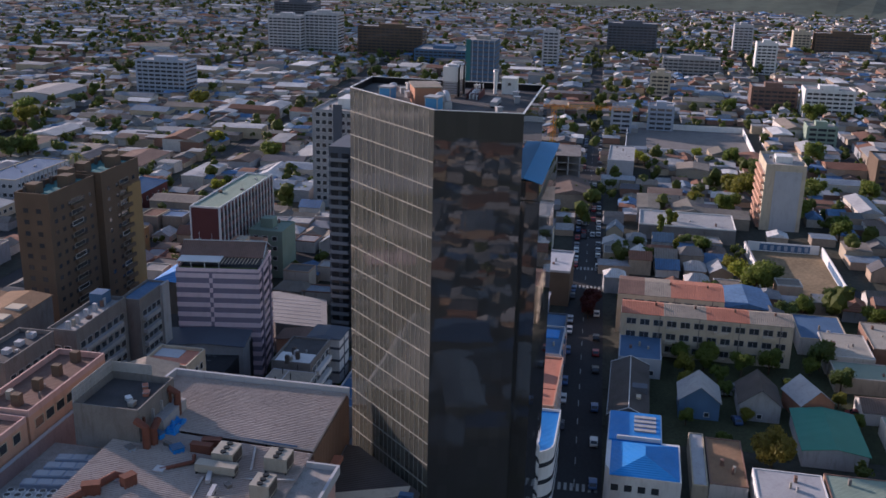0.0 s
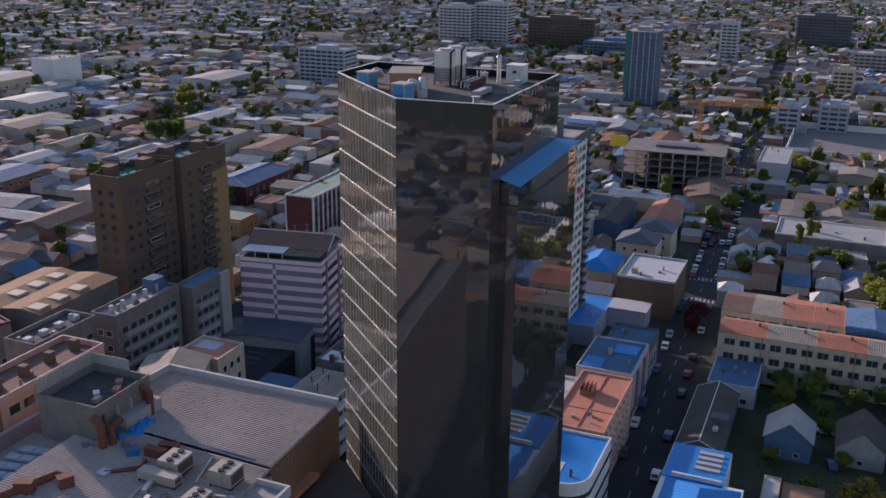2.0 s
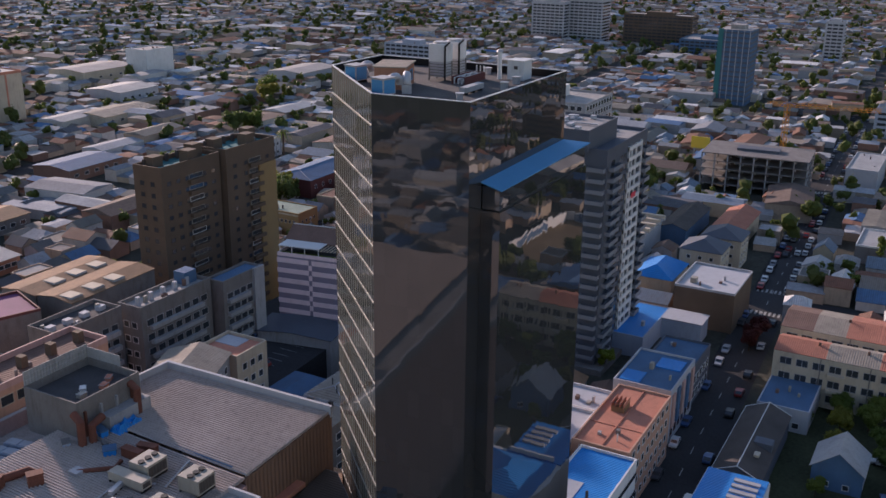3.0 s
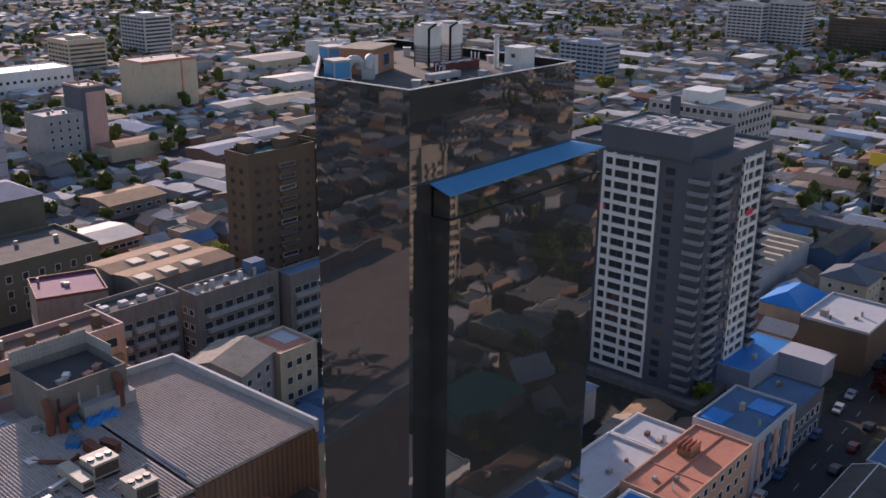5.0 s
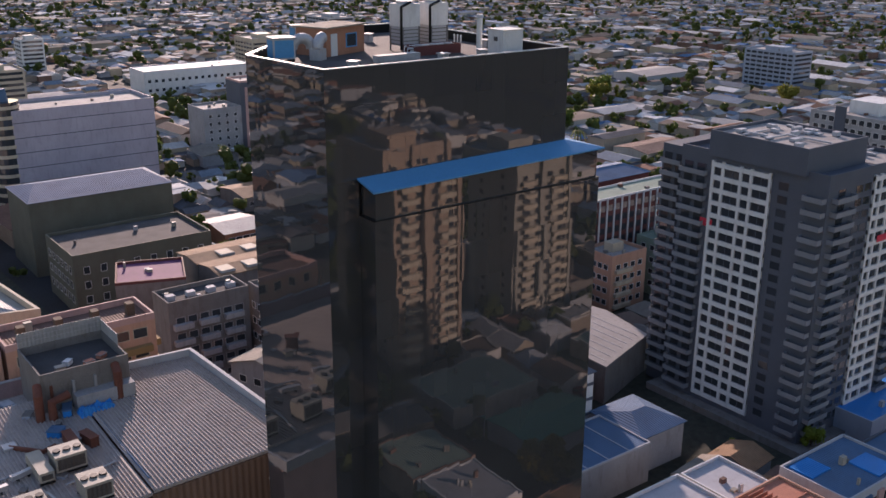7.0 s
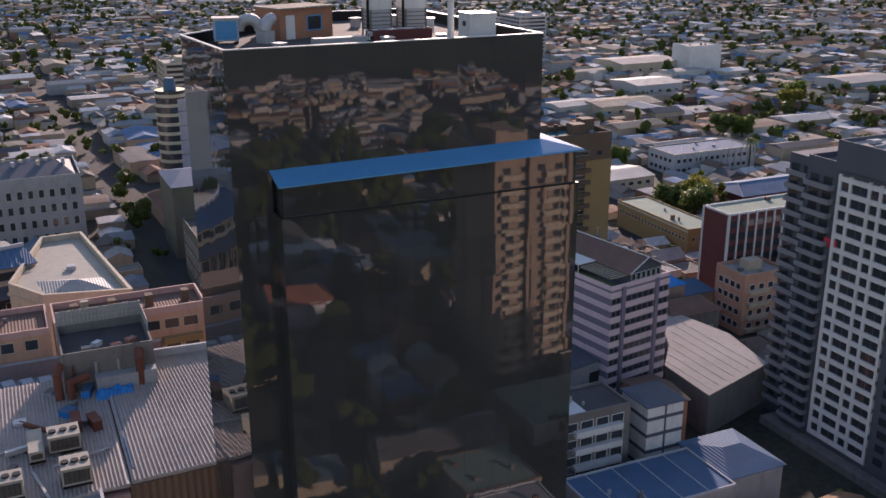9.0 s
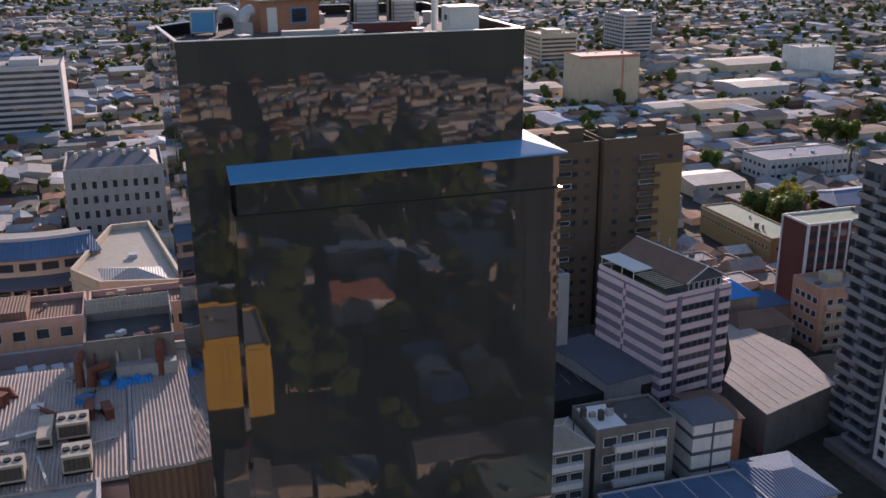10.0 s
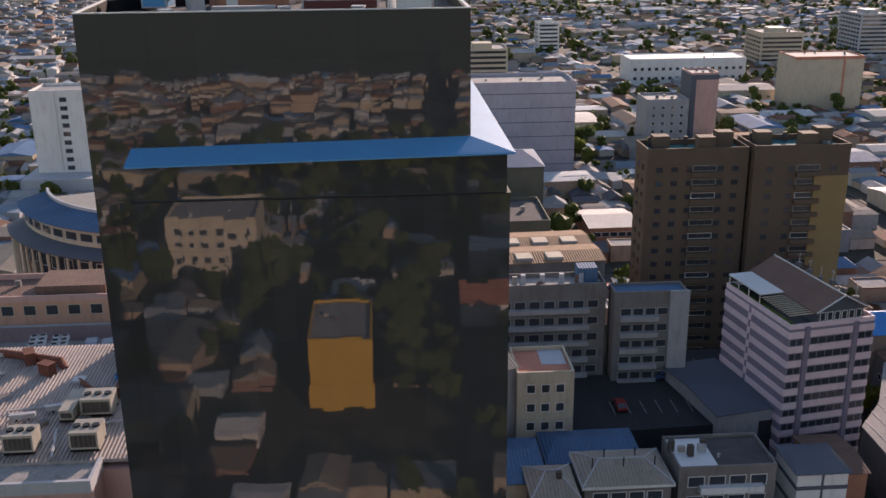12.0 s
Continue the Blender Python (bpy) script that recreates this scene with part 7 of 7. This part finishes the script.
# ---------------------------------------------------------------- the far town, too small to tell apart
fv, ff, rv, rf = [], [], [], []
fr = random.Random(3)
for i in range(-50, 192):
    for j in range(-64, 196):
        u, v = i * 8.2 + fr.uniform(-1.6, 1.6), j * 7.7 + fr.uniform(-1.6, 1.6)
        x, y = uv(u, v)
        far_off = math.hypot(x, y)
        south = -520 < y < -70 and -170 < x < 260
        if far_off > 1420 or far_off < 60 or (math.degrees(math.atan2(x + 60, y + 60)) > 118 and not south and x > -150) or (-150 < x < 14 and 14 < y < 160) or (-60 < x < 40 and -72 < y < 14) or (y < -420 and not south):
            continue
        r = 3.2
        if not is_free(x, y, r) or (far_off < 900 and not wide_enough(u, v, r - 1.5)):
            continue
        if fr.random() < (0.16 if far_off < 500 else 0.25) + (0.3 if south else 0):
            continue
        w_, d_, h_ = fr.uniform(3.2, 5.4), fr.uniform(2.7, 4.3), fr.choice((2.4, 2.6, 2.8, 3.0, 3.2, 3.4, 4.8))
        if fr.random() < (0.09 if far_off < 500 else 0.04):
            w_, d_, h_ = fr.uniform(6, 15), fr.uniform(4, 8), fr.uniform(3.4, 6.5)
        a = TURN + fr.choice((0, math.pi / 2)) + fr.gauss(0, 0.05)
        ca, sa = math.cos(a), math.sin(a)
        n0 = len(fv)
        for z in (0, h_):
            for sx, sy in ((-1, -1), (1, -1), (1, 1), (-1, 1)):
                fv.append((x + sx * w_ * ca - sy * d_ * sa, y + sx * w_ * sa + sy * d_ * ca, z))
        ff += [(n0, n0 + 1, n0 + 5, n0 + 4), (n0 + 1, n0 + 2, n0 + 6, n0 + 5), (n0 + 2, n0 + 3, n0 + 7, n0 + 6), (n0 + 3, n0, n0 + 4, n0 + 7)]
        m0 = len(rv)
        rise = fr.choice((0.2, 0.3, 1.0, 1.3, 1.7))
        for sx, sy in ((-1, -1), (1, -1), (1, 1), (-1, 1)):
            rv.append((x + sx * (w_ + 0.25) * ca - sy * (d_ + 0.25) * sa, y + sx * (w_ + 0.25) * sa + sy * (d_ + 0.25) * ca, h_ - 0.05))
        for sx in (-1, 1):
            rv.append((x + sx * w_ * 0.98 * ca, y + sx * w_ * 0.98 * sa, h_ + rise))
        rf += [(m0, m0 + 1, m0 + 5, m0 + 4), (m0 + 2, m0 + 3, m0 + 4, m0 + 5), (m0 + 1, m0 + 2, m0 + 5), (m0 + 3, m0, m0 + 4)]
far = thing("far_town", 0, 0, 0, 0, "far town of low houses with tin roofs", "houses", kind="stuff")
for nm, V, F, mat in (("far_walls", fv, ff, "far_wall"), ("far_roofs", rv, rf, "far_roof")):
    me = bpy.data.meshes.new(nm)
    me.from_pydata(V, [], F)
    me.materials.append(M[mat])
    ob = new(nm, me)
    ob.parent = far
    tagged(ob, kind="stuff")

# ---------------------------------------------------------------- trees
def leaf_cloud(rng, lobes, n, size):
    V, F = [], []
    for _ in range(n):
        (cx, cy, cz), r = rng.choice(lobes)
        d = Vector((rng.gauss(0, 1), rng.gauss(0, 1), rng.gauss(0, 1))).normalized()
        c = Vector((cx, cy, cz)) + d * r * rng.uniform(0.55, 1.08)
        nrm = (d + Vector((rng.gauss(0, 0.6), rng.gauss(0, 0.6), rng.gauss(0, 0.6)))).normalized()
        a = nrm.orthogonal().normalized()
        a.rotate(Matrix.Rotation(rng.uniform(0, 6.28), 3, nrm))
        b = nrm.cross(a)
        s, s2 = size * rng.uniform(0.6, 1.3), size * rng.uniform(0.4, 0.9)
        k = len(V)
        V += [tuple(c - a * s), tuple(c + b * s2), tuple(c + a * s), tuple(c - b * s2)]
        F.append((k, k + 1, k + 2, k + 3))
    return V, F


ICO = bmesh.new()
bmesh.ops.create_icosphere(ICO, subdivisions=1, radius=1)
ICO_V = [v.co.copy() for v in ICO.verts]
ICO_F = [[v.index for v in f.verts] for f in ICO.faces]
ICO.free()


def lumps(rng, lobes, scale=0.8):
    """Uneven inner masses of foliage that close the crown behind its leaves."""
    V, F = [], []
    for (cx, cy, cz), r in lobes:
        k = len(V)
        for v in ICO_V:
            q = v * (r * scale * rng.uniform(0.65, 1.15))
            V.append((cx + q.x, cy + q.y, cz + q.z))
        F += [tuple(i + k for i in f) for f in ICO_F]
    return V, F


def join(a, b):
    k = len(a[0])
    return a[0] + b[0], a[1] + [tuple(i + k for i in f) for f in b[1]]


def make_tree(name, seed, h, spread, mat, label, n=1100, size=0.42, slim=False):
    rng = random.Random(seed)
    t = thing(name, 0, 0, 0, 0, label, "tree", "street and garden trees")
    bm = bmesh.new()
    cylinder(bm, 0, 0, -0.3, h * 0.5, h * 0.035, 8, h * 0.018)
    part("trunk", bm, "bark", t)
    lobes = []
    for k in range(8):
        a = 2.4 * k + rng.uniform(-0.4, 0.4)
        r = spread * rng.uniform(0.25, 0.62) * (0.5 if slim else 1)
        z = h * (rng.uniform(0.3, 0.85) if slim else rng.uniform(0.45, 0.8))
        c = (r * math.cos(a), r * math.sin(a), z)
        lobes.append((c, spread * rng.uniform(0.32, 0.5) * (0.8 if slim else 1)))
        if k % 2 == 0:
            bm = bmesh.new()
            tube(bm, (0, 0, h * 0.3), c, h * 0.012, 5)
            part("limb", bm, "bark", t)
    V, F = join(leaf_cloud(rng, lobes, n, size), lumps(rng, lobes, 0.78))
    me = bpy.data.meshes.new("crown")
    me.from_pydata(V, [], F)
    me.materials.append(M[mat])
    ob = new("crown", me)
    ob.parent = t
    return t


def plant_trees(proto, spots):
    for k, (x, y, s) in enumerate(spots):
        c = copy_thing(proto, pose(x, y, 0.1, 0, 0, 67 * k))
        c.scale = (s, s, s)


tr = random.Random(21)
oak = make_tree("tree", 1, 8.5, 4.6, "leaf", "dark green broad-leaved garden tree", 1700, 0.36)
oak.matrix_world = pose(120, -65, 0.1)
bright = make_tree("tree", 2, 7.5, 3.4, "leaf_bright", "yellow-green leafy spring street tree", 1500, 0.3)
bright.matrix_world = pose(355, -14, 0.1)
red = make_tree("tree", 3, 6.5, 3.2, "leaf_red", "dark red plum tree at the kerb", 900, 0.34)
red.matrix_world = pose(150, -5.5, 0.1)
cone = make_tree("tree", 4, 13, 3.0, "leaf", "tall dark green garden conifer tree", 1500, 0.36, slim=True)
cone.matrix_world = pose(228, -29, 0.1)
plant_trees(bright, [(94, 27.5, 0.6), (101, 29, 0.55), (103.5, 13, 0.6), (113, 108, 0.7), (335, 26, 1.2), (346, -20, 0.9), (352, -17, 1.0), (128, 106, 0.7), (117, 112, 0.8), (139, 110, 0.9), (180, -50, 1.3), (168, 18, 0.7), (112, 14, 0.7), (114, 22, 0.8), (88, 18.5, 0.6), (366, -45, 1.0), (440, -95, 1.0), (100, 168, 0.9), (240, 150, 1.1), (330, 190, 1.2), (60, 155, 1.0)])
plant_trees(oak, [(172, -54, 1.4), (178, -58, 1.2), (166, -96, 1.6), (160, -100, 1.5), (152, -94, 1.2), (108, -68, 0.8), (128, -33, 0.7), (113, -36, 0.7), (100, -31, 0.6), (210, -40, 0.9), (262, -52, 1.3), (290, -60, 1.5), (298, -56, 1.2), (370, -100, 1.5), (300, -112, 1.3), (480, -116, 1.8), (505, -70, 1.4),
                  (180, 168, 1.6), (186, 176, 1.5), (178, 180, 1.3), (192, 182, 1.4), (268, 262, 1.6), (275, 258, 1.5), (300, 150, 1.3), (108, 92, 0.7), (60, 150, 0.9), (92, 130, 0.9), (68, 46, 0.7), (74, 47, 0.6), (59, 26, 0.7), (64, 24, 0.6), (52, 30, 0.8), (340, 300, 1.6), (352, 310, 1.8), (420, 240, 1.5), (200, 240, 1.1), (88, 300, 1.5), (93, 292, 1.2), (98, 306, 1.4)])
plant_trees(oak, [(82, -30.5, 0.5), (86, -44, 0.45), (99, -40, 0.5), (108, -31, 0.75), (112, -45, 0.8), (115, -52, 0.85), (116, -37, 0.8), (106, -39, 0.6), (116, -30, 0.7), (104, -56, 0.5), (85, -56, 0.5), (88, -68, 0.5), (73, -38, 0.45), (110, -24, 0.4), (72, -74, 0.6), (62, -75, 0.6), (99, -66, 0.5), (116, -62, 0.6), (150, -60, 0.9), (156, -66, 0.9), (150, -84, 1.0), (170, -76, 0.8), (240, -90, 1.2), (262, -78, 1.2), (270, -40, 1.0), (330, -70, 1.3), (345, -90, 1.2), (356, -60, 1.2), (300, -90, 1.2), (165, -40, 0.8), (190, -48, 0.9), (198, -22, 0.7), (214, -34, 0.8)])
plant_trees(cone, [(224, -26, 0.9), (233, -31, 0.8), (204, -31, 0.7), (346, 306, 1.0), (354, 300, 0.9), (250, 300, 0.9), (470, 330, 1.0), (196, 176, 0.9), (192, 170, 0.8), (200, 192, 0.9)])
plant_trees(red, [(146, -4.5, 0.9), (153, -5, 0.8), (142, -5.2, 0.8)])
olive = make_tree("tree", 7, 9.0, 5.6, "leaf_olive", "dense round olive-yellow tree in a back yard", 5200, 0.34)
olive.matrix_world = pose(67, -47.4, 0.1)
palm = thing("palm_tree", 238, 211, 0, 0, "tall palm with a drooping crown", "tree")
bm = bmesh.new()
cylinder(bm, 0, 0, 0, 14, 0.45, 8, 0.3)
part("trunk", bm, "bark", palm)
for k in range(16):
    bm = bmesh.new()
    a = 2 * math.pi * k / 16
    dx, dy = math.cos(a), math.sin(a)
    prev = None
    for s in range(6):
        r = 0.75 * s
        z = 14 + 0.9 * math.sin(s * 0.6) - 0.16 * s * s * (0.5 + 0.5 * (k % 2))
        wv = 0.5 * (1 - s / 6)
        cur = (bm.verts.new((r * dx - wv * dy, r * dy + wv * dx, z - 0.15)), bm.verts.new((r * dx, r * dy, z)), bm.verts.new((r * dx + wv * dy, r * dy - wv * dx, z - 0.15)))
        if prev:
            bm.faces.new([prev[0], prev[1], cur[1], cur[0]])
            bm.faces.new([prev[1], prev[2], cur[2], cur[1]])
        prev = cur
    part("frond", bm, "leaf", palm)
# woods and garden trees of the far town
V, F = [], []
wr_ = random.Random(8)
for _ in range(26000):
    x, y = wr_.uniform(-200, 1400), wr_.uniform(-420, 1400)
    d = math.hypot(x - 60, y - 40)
    back = -330 < y < -72 and -110 < x < 190
    if d < 92 or d > 1400 or (x < 40 and 14 < y < 180) or (math.degrees(math.atan2(x + 60, y + 60)) > 118 and not back) or not is_free(x, y, 0.3):
        continue
    if noise.noise(Vector((x * 0.007, y * 0.007, 3))) < wr_.uniform(-0.4, 0.4):
        continue
    h_ = wr_.uniform(3.6, 7.0) if wr_.random() < 0.85 else wr_.uniform(7, 11)
    if back:
        h_ *= 1.3
    lob = [((x + wr_.uniform(-1.6, 1.6), y + wr_.uniform(-1.6, 1.6), h_ * wr_.uniform(0.4, 0.85)), h_ * wr_.uniform(0.18, 0.32)) for _ in range(4)]
    v2, f2 = join(leaf_cloud(wr_, lob, 60 if d < 420 else 16, 0.5 if d < 420 else 0.9), lumps(wr_, lob, 0.95))
    k = len(V)
    V += v2
    F += [tuple(i + k for i in q) for q in f2]
for _ in range(260):
    x, y = wr_.uniform(-110, 190), wr_.uniform(-330, -75)
    if not is_free(x, y, 2.0):
        continue
    h_ = wr_.uniform(8, 14)
    lob = [((x + wr_.uniform(-2.6, 2.6), y + wr_.uniform(-2.6, 2.6), h_ * wr_.uniform(0.35, 0.85)), h_ * wr_.uniform(0.2, 0.32)) for _ in range(6)]
    v2, f2 = join(leaf_cloud(wr_, lob, 90, 0.6), lumps(wr_, lob, 0.95))
    k = len(V)
    V += v2
    F += [tuple(i + k for i in q) for q in f2]
me = bpy.data.meshes.new("far_trees")
me.from_pydata(V, [], F)
M["leaf_far"] = material("leaf_far", [(0.13, 0.155, 0.035), (0.10, 0.125, 0.03), (0.20, 0.21, 0.035), (0.11, 0.135, 0.04), (0.30, 0.30, 0.045)], 0.6, scale=0.05, fine=0.4, amount=0.3, bump=0)
thin_leaf(M["leaf_far"], 0.55)
me.materials.append(M["leaf_far"])
tagged(new("far_trees", me), "garden trees and woods across the far town", "trees", kind="stuff")

# ---------------------------------------------------------------- hills on the horizon
bm = bmesh.new()
rows_ = []
for i in range(90):
    a = radians(-40 + 170 * i / 89)
    dx, dy = math.sin(a), math.cos(a)
    line = []
    for k, (r, hgt) in enumerate(((1250, 0), (1420, 10), (1700, 34), (2300, 80), (3200, 150), (4300, 120))):
        n_ = noise.noise(Vector((math.sin(a) * 6 + k, math.cos(a) * 6, k * 0.7)))
        line.append(bm.verts.new((r * dx, r * dy, -1 + hgt * (0.55 + 0.75 * n_))))
    rows_.append(line)
for i in range(89):
    for k in range(5):
        bm.faces.new([rows_[i][k], rows_[i + 1][k], rows_[i + 1][k + 1], rows_[i][k + 1]])
tagged(part("hills", bm, "hill"), "low wooded hills on the horizon", "hills", kind="structure")


# ---------------------------------------------------------------- cars
def make_car():
    t = thing("car", 0, 0, 0, 0, "small parked hatchback car at the kerb", "car", "parked cars")
    prof = [(-2.0, 0.35), (2.0, 0.35), (2.02, 0.75), (1.1, 0.9), (0.5, 1.42), (-1.2, 1.45), (-1.9, 0.95), (-2.02, 0.7)]
    bm = bmesh.new()
    L_ = [bm.verts.new((x, -0.82, z)) for x, z in prof]
    R_ = [bm.verts.new((x, 0.82, z)) for x, z in prof]
    bm.faces.new(L_)
    bm.faces.new(R_[::-1])
    for i in range(len(prof)):
        j = (i + 1) % len(prof)
        bm.faces.new([L_[i], R_[i], R_[j], L_[j]])
    part("body", bm, "car_paint", t)
    bm = bmesh.new()
    for s in (-1, 1):
        q = [(-1.5, 0.95), (0.75, 0.95), (0.4, 1.36), (-1.15, 1.38)]
        bm.faces.new([bm.verts.new((x, s * 0.83, z)) for x, z in q])
    bm.faces.new([bm.verts.new(k) for k in ((1.05, -0.7, 0.96), (1.05, 0.7, 0.96), (0.56, 0.66, 1.4), (0.56, -0.66, 1.4))])
    bm.faces.new([bm.verts.new(k) for k in ((-1.9, -0.7, 1.0), (-1.9, 0.7, 1.0), (-1.26, 0.66, 1.43), (-1.26, -0.66, 1.43))])
    part("glazing", bm, "pane", t)
    for sx in (-1.25, 1.25):
        for sy in (-0.8, 0.8):
            bm = bmesh.new()
            tube(bm, (sx, sy - 0.1, 0.31), (sx, sy + 0.1, 0.31), 0.31, 12)
            part("wheel", bm, "tyre", t)
    return t


car0 = make_car()
cr_ = random.Random(14)
first = True
for side in (-3.7, 3.7):
    u = 8 + 3 * side
    while u < 420:
        u += cr_.uniform(5.4, 13) if u > 110 else cr_.uniform(6.5, 22)
        if any(abs(u - su) < w_ / 2 + 4 for su, w_ in U_STREETS):
            continue
        x, y = uv(u, side)
        m = pose(x, y, 0.05, 0, 0, math.degrees(TURN) + (180 if side > 0 else 0))
        if first:
            car0.matrix_world = m
            first = False
        else:
            copy_thing(car0, m)
for k in range(26):
    u, v = 130 + 20 * k % 137 + cr_.uniform(0, 6), cr_.choice((-1.6, 1.6))
    if 165 < u < 262:
        x, y = uv(u, v)
        copy_thing(car0, pose(x, y, 0.05, 0, 0, 90 * 0 + math.degrees(TURN)))
for k in range(18):
    copy_thing(car0, pose(112 + 2.7 * (k % 9), 92.5 - 4 * (k // 9) + 22, 0.2, 0, 0, 90 + cr_.gauss(0, 2)))
for k in range(22):
    copy_thing(car0, pose(72 + 2.6 * (k % 11), 150 + 9 * (k // 11), 0.2, 0, 0, 90 + cr_.gauss(0, 3)))
for x, y, rz in ((69, 88.5, 12), (60.6, 93.6, 90), (58.3, 78.2, 90)):
    copy_thing(car0, pose(x, y, DECK + 0.02, 0, 0, rz))
for x, y, rz in ((86, -42, 10), (96, -69, 80), (104, -43, 0), (100, -40, 90), (38, -55, 90), (110, -56, 5)):
    copy_thing(car0, pose(x, y, 0.2, 0, 0, rz))
